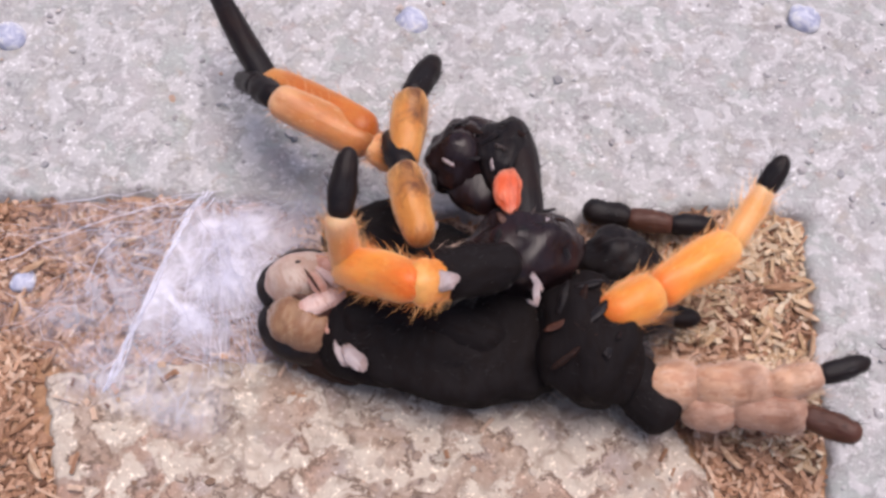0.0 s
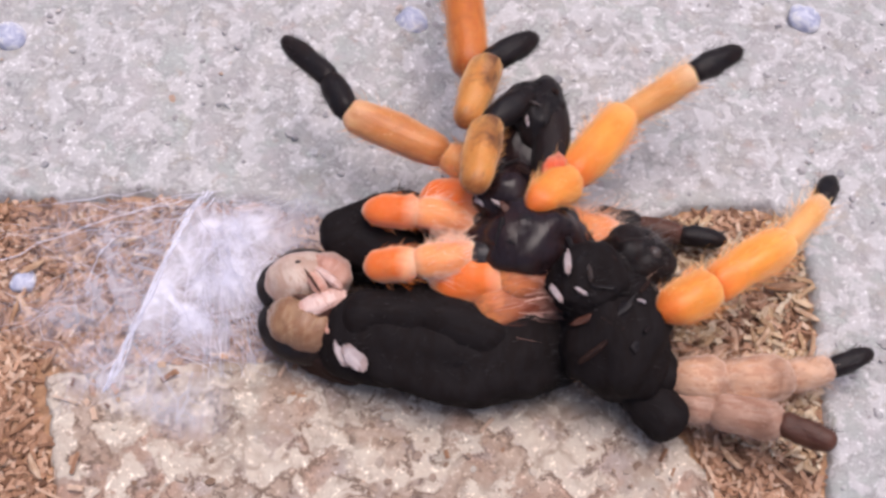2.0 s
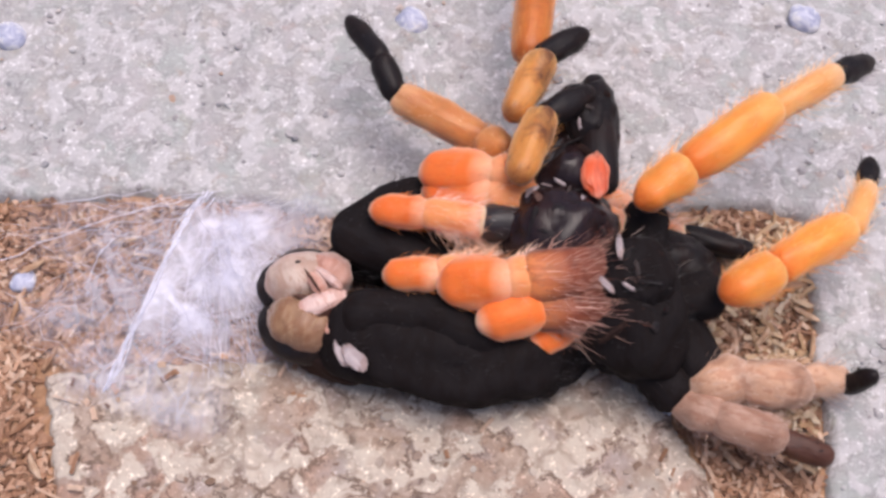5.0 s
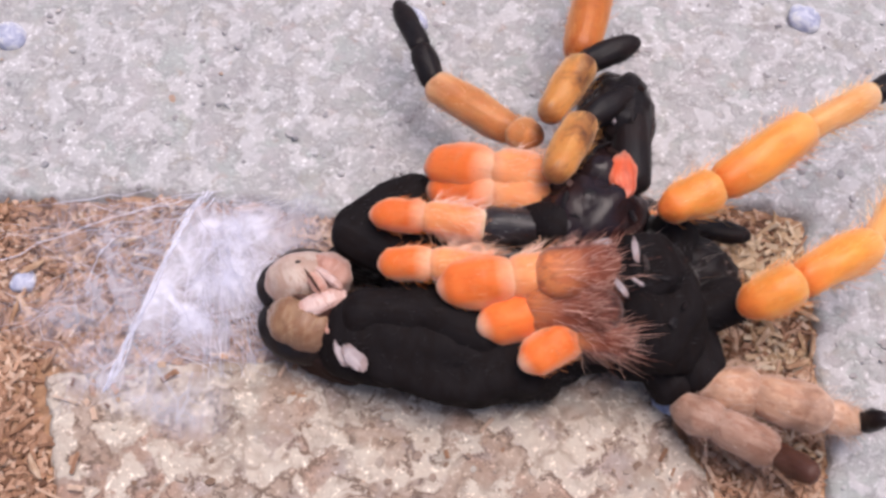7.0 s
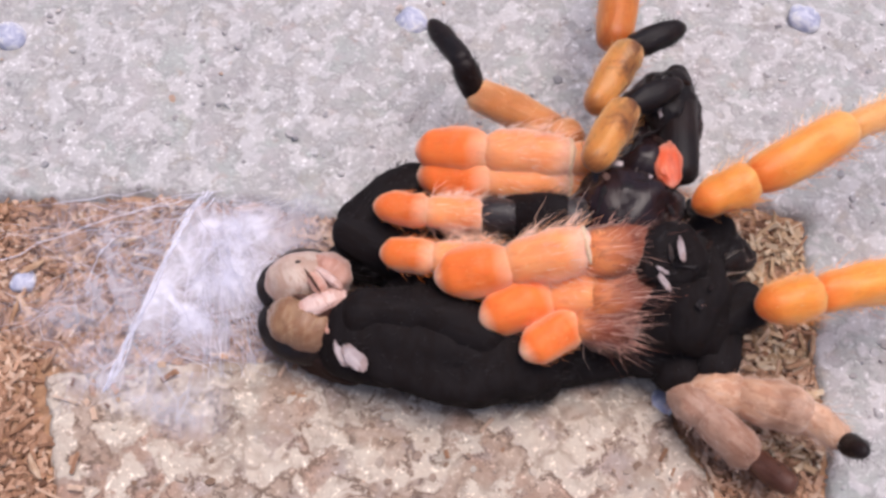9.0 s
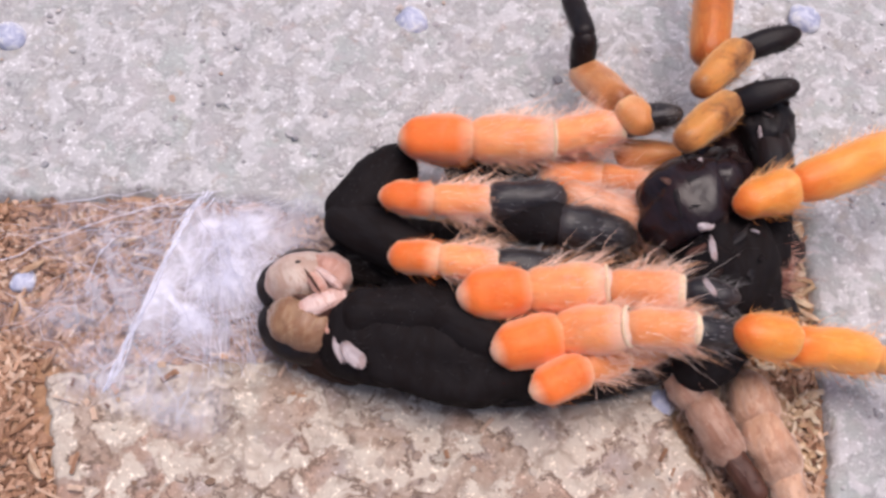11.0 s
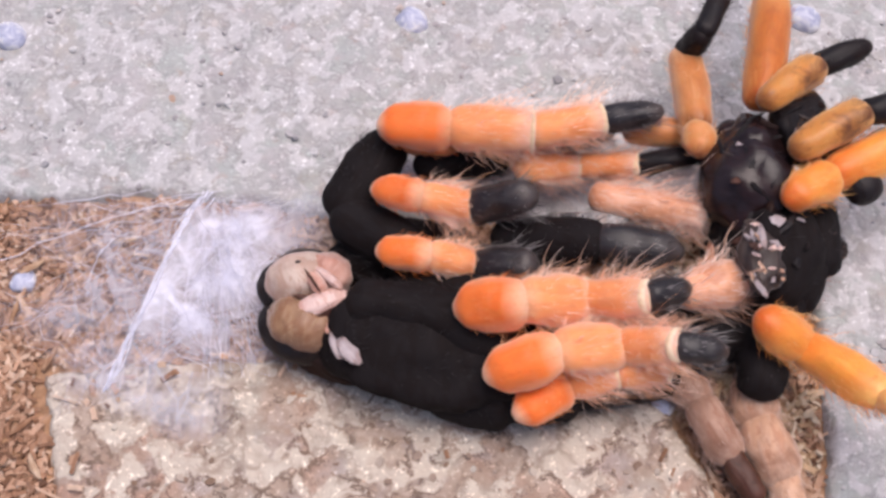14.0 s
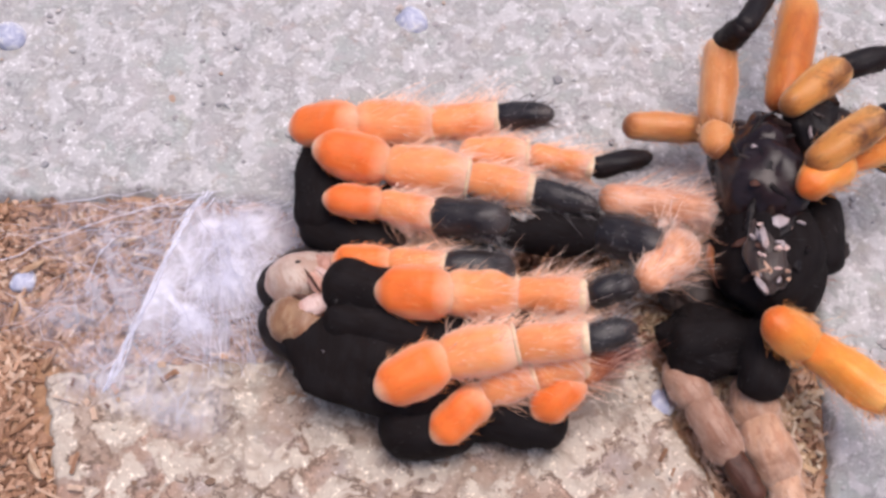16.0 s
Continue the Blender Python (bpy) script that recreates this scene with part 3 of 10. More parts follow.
def bristles(parent, points, material, r):
    """Tapered hairs rooted at (place, outward, along) in mm."""
    verts, faces = [], []
    for p, out, along_leg, length in points:
        d = (out + along_leg * r.uniform(0.4, 2.4) + Vector((r.gauss(0, 0.25), r.gauss(0, 0.25), r.gauss(0, 0.25)))).normalized()
        s = d.cross(along_leg)
        s = s.normalized() if s.length > 1e-4 else Vector((1, 0, 0))
        w, k = 0.05, len(verts)
        tip = p + d * length + along_leg * length * 0.25
        mid = p + d * length * 0.5
        u = s.cross(d)
        for q, e in ((p, w), (mid, w * 0.75)):
            for a in range(3):
                verts.append(tuple((q + e * (s * math.cos(2.094 * a) + u * math.sin(2.094 * a))) * MM))
        verts.append(tuple(tip * MM))
        for a in range(3):
            b = (a + 1) % 3
            faces += [(k + a, k + b, k + 3 + b, k + 3 + a), (k + 3 + a, k + 3 + b, k + 6)]
    if verts:
        part("bristles", mesh_of("bristles", verts, faces, hair_skin(material), False), parent)


SEEDS = random.Random(99)


def limb(thing, kind, material, length, r0, r1):
    """One rigid piece of a leg, from its root joint along +y, with its bristles."""
    r = random.Random(SEEDS.random())
    prof, sides, rings = PROFILE[kind], 20, 22
    ps, ks = [p for p, _ in prof], [k for _, k in prof]
    shift = Vector((r.uniform(0, 9), r.uniform(0, 9), r.uniform(0, 9)))
    verts, faces, roots = [], [], []
    bow = r.uniform(-0.02, 0.02) * length
    for i in range(rings + 1):
        s = -0.42 * r0 / length + (1 + 0.42 * (r0 + r1) / length) * (0.5 - 0.5 * math.cos(math.pi * i / rings))
        rad = np.interp(s, ps, ks) * (r0 + (r1 - r0) * min(max(s, 0), 1))
        for end, share in ((r0, s), (r1, 1 - s)):
            inward = (share * length + 0.42 * end) / ((0.95 if kind == "patella" else 0.75) * end)
            rad *= math.sqrt(max(0.012, 1 - (1 - inward) ** 2)) if inward < 1 else 1
        for j in range(sides):
            a = 6.28318 * j / sides
            d = Vector((math.cos(a), 0, math.sin(a)))
            k = 1 + 0.16 * noise.noise(d * 1.1 + shift + Vector((0, s * 3.0, 0))) + 0.05 * noise.noise(d * 4 + shift + Vector((0, s * 9, 0)))
            verts.append((d.x * rad * k * MM, s * length * MM, (d.z * rad * k * 0.94 + bow * math.sin(math.pi * s)) * MM))
    for i in range(rings):
        for j in range(sides):
            q = (j + 1) % sides
            faces.append((i * sides + j, (i + 1) * sides + j, (i + 1) * sides + q, i * sides + q))
    faces.append(tuple(range(sides)))
    faces.append(tuple(reversed(range(rings * sides, (rings + 1) * sides))))
    ob = part(kind, mesh_of(kind, verts, faces, material), thing, TONE[material] + " " + kind)
    count, size = HAIRS[material]
    for _ in range(int(count * (0.4 + length / 14))):
        s, a = 0.03 + 0.95 * r.random() ** 0.75, r.uniform(0, 6.28318)
        rad = np.interp(s, ps, ks) * (r0 + (r1 - r0) * s) * 0.95
        d = Vector((math.cos(a), 0, math.sin(a)))
        if d.z > 0.45 and material not in (RUST, BLUSH) and r.random() < 0.6:
            continue
        long = 1.9 if r.random() < 0.2 else 1.0
        roots.append((Vector((d.x * rad, s * length, d.z * rad * 0.94)), d, Vector((0, 1, 0)), size * r.uniform(0.5, 1.4) * (0.5 if d.z > 0.35 and material is not RUST else long)))
    bristles(ob, roots, material, r)
    if material is CORAL and kind in ("tibia", "metatarsus"):
        joint_ring(ob, length, r1 * np.interp(0.97, ps, ks), 0.55 if kind == "tibia" else 0.9)
    return ob


def joint_ring(leg, at, rad, wide):
    """The soft cream ring of skin where two pieces of a leg meet."""
    verts, n = [], 20
    for y, k in ((-wide, 0.90), (-0.6 * wide, 1.03), (0.1 * wide, 1.04), (0.5 * wide, 0.88)):
        for j in range(n):
            a = 6.28318 * j / n
            q = rad * k * (1 + 0.03 * math.sin(3 * a + at))
            verts.append((q * math.cos(a) * MM, (at + y) * MM, q * math.sin(a) * 0.94 * MM))
    faces = [(i * n + j, (i + 1) * n + j, (i + 1) * n + (j + 1) % n, i * n + (j + 1) % n) for i in range(3) for j in range(n)]
    part("joint_ring", mesh_of("joint_ring", verts, faces, CUFF), leg, "cream ring of soft skin")


def lump_mesh(name, semi, material, seed, rough=0.18, detail=4):
    bm = bmesh.new()
    bmesh.ops.create_icosphere(bm, subdivisions=detail, radius=1)
    off = Vector((seed, seed * 2, -seed))
    for v in bm.verts:
        k = 1 + rough * noise.noise(v.co * 1.6 + off) + rough * 0.4 * noise.noise(v.co * 5 + off)
        v.co = Vector((v.co.x * semi[0], v.co.y * semi[1], v.co.z * semi[2])) * (k * MM)
    me = bpy.data.meshes.new(name)
    bm.to_mesh(me)
    bm.free()
    me.materials.append(material)
    me.polygons.foreach_set("use_smooth", [True] * len(me.polygons))
    return me


FUR = {BLACK: 5.0, INK: 4.0, BISTRE: 5.0}


def lump(thing, name, material, semi, rough=0.22):
    """A rounded piece of a body with its bristles."""
    r = random.Random(SEEDS.random())
    ob = part(name, lump_mesh(name, semi, material, r.uniform(0, 20), rough), thing)
    roots = []
    for _ in range(int(semi[0] * semi[1] * FUR.get(material, 0))):
        d = Vector((r.gauss(0, 1), r.gauss(0, 1), r.gauss(0, 1))).normalized()
        roots.append((Vector((d.x * semi[0], d.y * semi[1], d.z * semi[2])) * 0.95, d, Vector((1, 0.1, 0)), r.uniform(0.6, 1.6)))
    bristles(ob, roots, material, r)
    return ob


def along(thing, rows):
    """Rows of seconds, root joint and tip joint in mm: poses in the thing's space."""
    out = []
    for t, ax, ay, az, bx, by, bz in rows:
        a, b = Vector((ax, ay, az)) - BASE[thing.name], Vector((bx, by, bz)) - BASE[thing.name]
        y = (b - a).normalized()
        x = y.cross(Vector((0, -0.35, 0.94)))
        x = x.normalized() if x.length > 0.05 else Vector((1, 0, 0))
        z = x.cross(y).normalized()
        out.append((t, Matrix.Translation(a * MM) @ Matrix((x, y, z)).transposed().to_4x4()))
    return out


def placed(thing, rows):
    """Rows of seconds, centre in mm and, where the piece turns, degrees: poses in the thing's space."""
    return [(t, Matrix.Translation((Vector((x, y, z)) - BASE[thing.name]) * MM) @ pose(0, 0, 0, 0, 0, *turn)) for t, x, y, z, *turn in rows]


def coat(ob, semi, material, r, density, size):
    """Fur on a rounded piece."""
    roots = []
    for _ in range(int(semi[0] * semi[1] * density)):
        d = Vector((r.gauss(0, 1), r.gauss(0, 1), r.gauss(0, 1))).normalized()
        roots.append((Vector((d.x * semi[0], d.y * semi[1], d.z * semi[2])) * 0.96, d, Vector((0.8, 0.2, 0)), size * r.uniform(0.4, 1.4)))
    bristles(ob, roots, material, r)


def body_piece(name, material, semi, centre, turn, label="", rough=0.12):
    ob = part(name, lump_mesh(name, semi, material, semi[0] + centre[0], rough), tarantula, label)
    ob.matrix_basis = Matrix.Translation((Vector(centre) - BASE["tarantula"]) * MM) @ pose(0, 0, 0, *turn)
    if material in (BLACK, UMBER):
        coat(ob, semi, material, random.Random(int(100 * semi[0])), 6.0, 1.3)
    return ob


body_piece("abdomen", BLACK, (12.5, 8.2, 6.6), (-9.6, -20.6, 7.2), (0, 0, -12), "black velvety abdomen", 0.14)
body_piece("leg_base", BLACK, (14, 7, 4.4), (-4.8, -3.7, 4), (0, 0, -4), "black leg bases", 0.2)
# Dark lump low at the abdomen's edge, its colour stands for the contact shadow.
body_piece("abdomen_base", BISTRE, (9.8, 3.2, 3.2), (-20.2, -22.0, 4.4), (0, 0, -31), "dark brown underside with contact shadow put into its colour", 0.2)
body_piece("abdomen_rim", INK, (7.2, 5.9, 4.0), (-24.0, -10.2, 7.2), (0, 0, 24), "", 0.08)
body_piece("lung_plate", PALE, (5.9, 4.7, 4.6), (-23.8, -10.7, 9.2), (0, 0, 24), "pale cream lung plate", 0.1)
body_piece("lung_fold", ROSE, (4.2, 3.9, 4.0), (-19.2, -10, 9.4), (0, 0, -18), "rosy fold of soft skin", 0.16)
body_piece("abdomen_rim", INK, (7.2, 5.9, 4.0), (-23.6, -18.4, 6.2), (0, 0, -24), "", 0.08)
body_piece("lung_plate", OLIVE, (6.1, 4.9, 4.7), (-23.1, -18.3, 8.2), (0, 0, -24), "tan brown lung plate", 0.14)
body_piece("skin_fold", UMBER, (4.4, 2.3, 1.2), (-20, -16.7, 11.6), (0, 0, 22), "dark crease", 0.25)
body_piece("skin_fold", PINK, (4.2, 1.8, 1.1), (-19.7, -16.3, 12.3), (0, 0, 24), "pale pink fold of soft skin", 0.18)
body_piece("skin_fold", PINK, (2.9, 0.8, 0.7), (-18.6, -12.2, 13.0), (0, 0, -42), "pale pink ridge of soft skin", 0.25)
body_piece("skin_fold", UMBER, (2.4, 0.4, 0.4), (-22.0, -15.4, 12.2), (0, 0, -10), "thin brown crease", 0.3)
body_piece("skin_fold", ROSE, (1.3, 3.4, 1.4), (-18.1, -20.3, 10.2), (0, 0, 14), "pinkish edge of skin", 0.3)
body_piece("skin_fold", UMBER, (2.6, 0.25, 0.4), (-21.3, -12.8, 13.7), (0, 0, -56), "thin brown crease", 0.3)
body_piece("skin_fold", ROSE, (2.6, 1.3, 0.7), (-20.6, -13, 13), (0, 0, -50), "rosy crease of soft skin", 0.3)
body_piece("lung_slit", INK, (0.7, 0.5, 0.4), (-23.7, -9.8, 13.4), (0, 0, 20), "dark breathing slit", 0.3)
body_piece("abdomen_side", INK, (3.6, 3.6, 3.0), (-15.8, -20, 9.2), (0, 0, -30), "", 0.2)
SIDE_PATCHES = [body_piece("side_patch", WHITE, (1.1, 2.5, 0.6), (-16, -25, 11.5), (0, 30, 24), "white patch of soft skin", 0.3),
                body_piece("side_patch", WHITE, (1.5, 2.8, 0.6), (-14, -25.9, 12.2), (0, 20, 34), "white patch of soft skin", 0.3)]


def torn_bits(holder, name, semi, seed, bits):
    """Crumpled bits of torn skin and white stand-in glints on a rounded piece: place, size and hide."""
    r = random.Random(seed)
    for x, y, size, mat in bits:
        if mat in (INK, BISTRE, UMBER):
            bulk, crumple = (size * r.uniform(0.8, 1.2), size * r.uniform(0.2, 0.32), 0.10 * size), 0.5
        else:
            bulk, crumple = (size * r.uniform(0.9, 1.5), size * r.uniform(0.3, 0.6), 0.2 * size + 0.15), 0.7
        ob = part(name, lump_mesh(name, bulk, mat, r.uniform(0, 30), crumple, 3), holder)
        z = semi[2] * math.sqrt(max(0.2, 1 - (x / semi[0]) ** 2 - (y / semi[1]) ** 2))
        ob.matrix_basis = pose(x * MM, y * MM, z * MM, -50 * y / semi[1] + r.uniform(-7, 7), 50 * x / semi[0] + r.uniform(-7, 7), r.uniform(0, 180))


def shell_flakes(shell):
    torn_bits(shell, "skin_flake", (9.2, 11.2, 9.4), 4, (
        (-1.5, 3.0, 2.6, BISTRE), (0.6, 0.2, 2.4, INK), (3.4, 1.6, 0.8, WHITE), (-1.2, -2.4, 1.6, BISTRE), (-4.0, -6.0, 2.4, BISTRE), (4.5, 5.0, 2.0, BISTRE),
        (-4.5, 3.0, 2.6, INK), (-5.5, -1.0, 2.4, UMBER), (2.4, -5.0, 2.6, INK), (5.0, -2.0, 2.4, INK), (0.0, 6.0, 2.4, INK)))


def lining_bits(lining):
    r = random.Random(31)
    bits = [(r.uniform(-2.4, 2.4), r.uniform(-5.4, 5.4), r.uniform(0.5, 1.15), r.choice((TAN, WHITE, PINK, TAN, FAWN))) for _ in range(22)]
    torn_bits(lining, "skin_flake", (3.6, 6.6, 2.2), 6, bits + [(-1.0, 0.6, 1.9, UMBER), (1.4, -4.2, 1.4, BISTRE), (-1.4, 2.8, 1.3, BISTRE)])


def chest_bits(chest):
    # The WHITE bit imitates a glint on the glossy sternum.
    torn_bits(chest, "mouthpart", (9.6, 7.2, 6.7), 9, (
        (3.2, 1.9, 0.9, WHITE), (0.8, 3.4, 0.8, DUN), (4.4, 0.2, 1.6, UMBER), (-3.5, 2.0, 2.0, UMBER), (2.2, -2.4, 2.2, BISTRE),
        (5.0, 3.0, 1.5, BISTRE), (-5.0, -2.0, 2.6, INK), (-1.5, -4.0, 2.4, INK), (3.0, 5.0, 2.2, INK), (0.2, 0.5, 2.4, INK), (6.0, -2.5, 2.0, INK)))


def jaw_bits(jaw, semi, seed):
    """Folded skin and small membranes round the old mouth; the white bit also stands for a glint."""
    torn_bits(jaw, "mouth_fold", semi, seed, (
        (-2.0, -3.6, 0.8, WHITE), (1.5, -3.0, 1.9, INK), (-2.4, 1.0, 2.2, INK), (2.2, 2.6, 1.8, BISTRE), (0.4, 4.4, 1.5, INK), (-0.6, -1.0, 0.9, DUN)))


def motions():
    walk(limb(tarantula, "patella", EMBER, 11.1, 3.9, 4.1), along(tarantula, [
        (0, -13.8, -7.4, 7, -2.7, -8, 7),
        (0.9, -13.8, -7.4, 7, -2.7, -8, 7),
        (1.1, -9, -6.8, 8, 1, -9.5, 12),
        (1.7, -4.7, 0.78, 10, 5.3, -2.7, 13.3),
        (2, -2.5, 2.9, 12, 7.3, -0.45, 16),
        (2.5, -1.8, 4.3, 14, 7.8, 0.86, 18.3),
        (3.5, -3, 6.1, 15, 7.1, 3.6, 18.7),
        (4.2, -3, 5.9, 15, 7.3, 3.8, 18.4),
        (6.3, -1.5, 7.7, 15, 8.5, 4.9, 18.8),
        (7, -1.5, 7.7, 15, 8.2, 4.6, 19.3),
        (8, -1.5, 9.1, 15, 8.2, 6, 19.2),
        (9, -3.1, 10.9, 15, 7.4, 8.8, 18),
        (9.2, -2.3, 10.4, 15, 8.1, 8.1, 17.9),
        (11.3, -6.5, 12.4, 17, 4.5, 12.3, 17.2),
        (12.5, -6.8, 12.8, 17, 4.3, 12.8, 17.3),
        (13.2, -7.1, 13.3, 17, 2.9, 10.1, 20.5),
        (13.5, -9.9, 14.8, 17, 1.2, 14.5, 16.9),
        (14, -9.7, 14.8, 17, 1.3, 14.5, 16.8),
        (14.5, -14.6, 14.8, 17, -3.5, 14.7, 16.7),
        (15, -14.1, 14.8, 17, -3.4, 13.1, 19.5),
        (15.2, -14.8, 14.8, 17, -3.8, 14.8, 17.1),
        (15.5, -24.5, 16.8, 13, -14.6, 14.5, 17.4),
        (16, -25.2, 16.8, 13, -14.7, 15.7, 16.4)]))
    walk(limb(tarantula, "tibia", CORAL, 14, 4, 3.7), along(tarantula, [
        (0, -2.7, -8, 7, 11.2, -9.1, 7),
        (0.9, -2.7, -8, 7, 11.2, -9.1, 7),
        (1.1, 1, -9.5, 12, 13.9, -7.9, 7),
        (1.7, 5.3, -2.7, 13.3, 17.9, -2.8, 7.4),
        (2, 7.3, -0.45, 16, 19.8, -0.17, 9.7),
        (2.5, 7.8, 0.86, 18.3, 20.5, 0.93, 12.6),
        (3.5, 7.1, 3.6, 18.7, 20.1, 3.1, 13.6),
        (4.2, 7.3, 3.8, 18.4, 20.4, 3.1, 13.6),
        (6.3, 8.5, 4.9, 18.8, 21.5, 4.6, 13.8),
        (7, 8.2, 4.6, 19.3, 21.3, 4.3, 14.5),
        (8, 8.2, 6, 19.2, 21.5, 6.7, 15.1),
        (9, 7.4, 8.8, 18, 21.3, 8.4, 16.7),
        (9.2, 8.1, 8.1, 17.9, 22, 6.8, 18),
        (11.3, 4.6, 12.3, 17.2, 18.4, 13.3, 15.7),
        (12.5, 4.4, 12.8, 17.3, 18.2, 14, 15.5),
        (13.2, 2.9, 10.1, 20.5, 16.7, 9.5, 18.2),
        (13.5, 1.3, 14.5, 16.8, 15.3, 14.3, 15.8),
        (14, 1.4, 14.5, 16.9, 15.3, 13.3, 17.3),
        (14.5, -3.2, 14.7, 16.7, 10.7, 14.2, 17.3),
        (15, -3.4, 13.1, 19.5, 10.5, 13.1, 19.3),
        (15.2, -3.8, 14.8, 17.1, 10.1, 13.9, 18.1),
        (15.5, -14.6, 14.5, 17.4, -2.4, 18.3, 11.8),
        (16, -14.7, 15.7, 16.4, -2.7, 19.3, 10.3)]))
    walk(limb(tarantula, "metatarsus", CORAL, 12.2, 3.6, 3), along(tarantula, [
        (0, 11.2, -9.1, 7, 23.4, -10.4, 7),
        (0.9, 11.2, -9.1, 7, 23.4, -10.4, 7),
        (1.1, 13.9, -7.9, 7, 23.5, -12.1, 13.2),
        (1.7, 17.9, -2.8, 7.4, 26.4, -8.5, 14.1),
        (2, 19.8, -0.17, 9.7, 30.2, 0.54, 3.4),
        (2.5, 20.5, 0.93, 12.6, 30.9, 1.3, 6.1),
        (3.5, 20.1, 3.1, 13.6, 30.8, 2.6, 7.8),
        (4.2, 20.4, 3.1, 13.6, 31.2, 2.5, 8),
        (6.3, 21.5, 4.6, 13.8, 32.1, 4.4, 7.6),
        (7, 21.3, 4.3, 14.5, 31.8, 4, 8.2),
        (8, 21.5, 6.7, 15.1, 32.3, 6.8, 9.3),
        (9, 21.3, 8.4, 16.7, 31.8, 9.4, 10.7),
        (9.2, 22, 6.8, 18, 32.5, 8, 11.9),
        (11.3, 18.4, 13.3, 15.7, 30.2, 16.7, 16.3),
        (12.5, 18.2, 14, 15.5, 30.1, 16.5, 16.6),
        (13.2, 16.7, 9.5, 18.2, 28.6, 12, 18.2),
        (13.5, 15.3, 14.3, 15.8, 27.1, 16.8, 17.8),
        (14, 15.4, 13.3, 17.3, 27.2, 16.4, 16.4),
        (14.5, 10.9, 14.2, 17.3, 22.3, 17.4, 20.3),
        (15, 10.5, 13.1, 19.3, 22.4, 15.9, 18.7),
        (15.2, 10.1, 13.9, 18.1, 21.9, 17.1, 16.9),
        (15.5, -2.4, 18.3, 11.8, 9.7, 19.6, 13.4),
        (16, -2.6, 19.3, 10.3, 9.5, 20.2, 11.5)]))
    walk(limb(tarantula, "tarsus", SOOT, 9.7, 2.5, 2.1), along(tarantula, [
        (0, 23.4, -10.4, 7, 33, -11.5, 7),
        (0.9, 23.4, -10.4, 7, 33, -11.5, 7),
        (1.1, 23.5, -12.1, 13.2, 31.7, -10.7, 8.2),
        (1.7, 26.4, -8.5, 14.1, 34.7, -7, 9.3),
        (2, 30.2, 0.54, 3.4, 35.7, -4.1, 9.9),
        (2.5, 30.9, 1.3, 6.1, 37.4, -3, 11.9),
        (3.5, 30.8, 2.6, 7.8, 39.3, 2.9, 3.2),
        (4.2, 31.2, 2.5, 8, 39.8, 2.7, 3.5),
        (6.3, 32.1, 4.4, 7.6, 40.6, 4.1, 3.1),
        (7, 31.8, 4, 8.2, 40.3, 3.8, 3.7),
        (8, 32.3, 6.8, 9.3, 40.9, 6.6, 4.8),
        (9, 31.8, 9.4, 10.7, 40.4, 9.8, 6.2),
        (9.2, 32.5, 8, 11.9, 41.1, 8.5, 7.5),
        (11.3, 30.3, 16.7, 16.3, 39.7, 16.8, 18.6),
        (12.5, 30.1, 16.5, 16.6, 39.8, 17, 17.1),
        (13.2, 28.6, 12, 18.2, 38.3, 12.8, 17.9),
        (13.5, 27.1, 16.8, 17.9, 36.3, 18.1, 20.7),
        (14, 27.3, 16.4, 16.4, 36.8, 16.6, 18.5),
        (14.5, 22.3, 17.4, 20.3, 31.8, 19.3, 19.7),
        (15, 22.4, 15.9, 18.7, 31.8, 17.7, 17),
        (15.2, 21.9, 17.1, 16.9, 31.3, 18.8, 15.8),
        (15.5, 9.8, 19.6, 13.4, 19.1, 21, 15.4),
        (16, 9.6, 20.2, 11.5, 18.4, 18.5, 15.1)]))
    walk(limb(tarantula, "patella", EMBER, 10.9, 3.9, 4.1), along(tarantula, [
        (0, -13.7, -9.6, 6, -2.8, -10.1, 6),
        (1.1, -10, -8.5, 6, 0.97, -9.1, 6),
        (2, -2.5, 1.9, 9, 7.4, -1.3, 12.4),
        (2.5, -1.8, 2.7, 11, 7.9, -0.55, 14.8),
        (3.5, -2.5, 3.8, 13, 7.3, 0.88, 17),
        (7, -1.1, 4.4, 13, 8.4, 1.4, 17.5),
        (9, -2.8, 7.1, 13, 7.8, 5.4, 15.2),
        (9.2, -2.1, 6.8, 13, 8.6, 5.2, 14.8),
        (11.3, -5.1, 16.2, 11, 5.7, 15, 12.3),
        (12.5, -5.7, 16.7, 11, 5.2, 15.6, 12.3),
        (13, -6.5, 17.2, 11, 4.4, 16.1, 11.9),
        (13.5, -7.3, 17.4, 11, 3.6, 16.4, 11.4),
        (14, -8.2, 17.7, 11, 2.7, 16.7, 11),
        (15, -12.3, 16.7, 11, -1.9, 14.8, 13.6),
        (15.2, -13.2, 15.5, 11, -2.2, 15.2, 10.6),
        (15.5, -21.2, 9.4, 16.8, -10.5, 7.5, 15.1),
        (16, -20.5, 10.2, 16.9, -9.8, 8.3, 15.1)]))
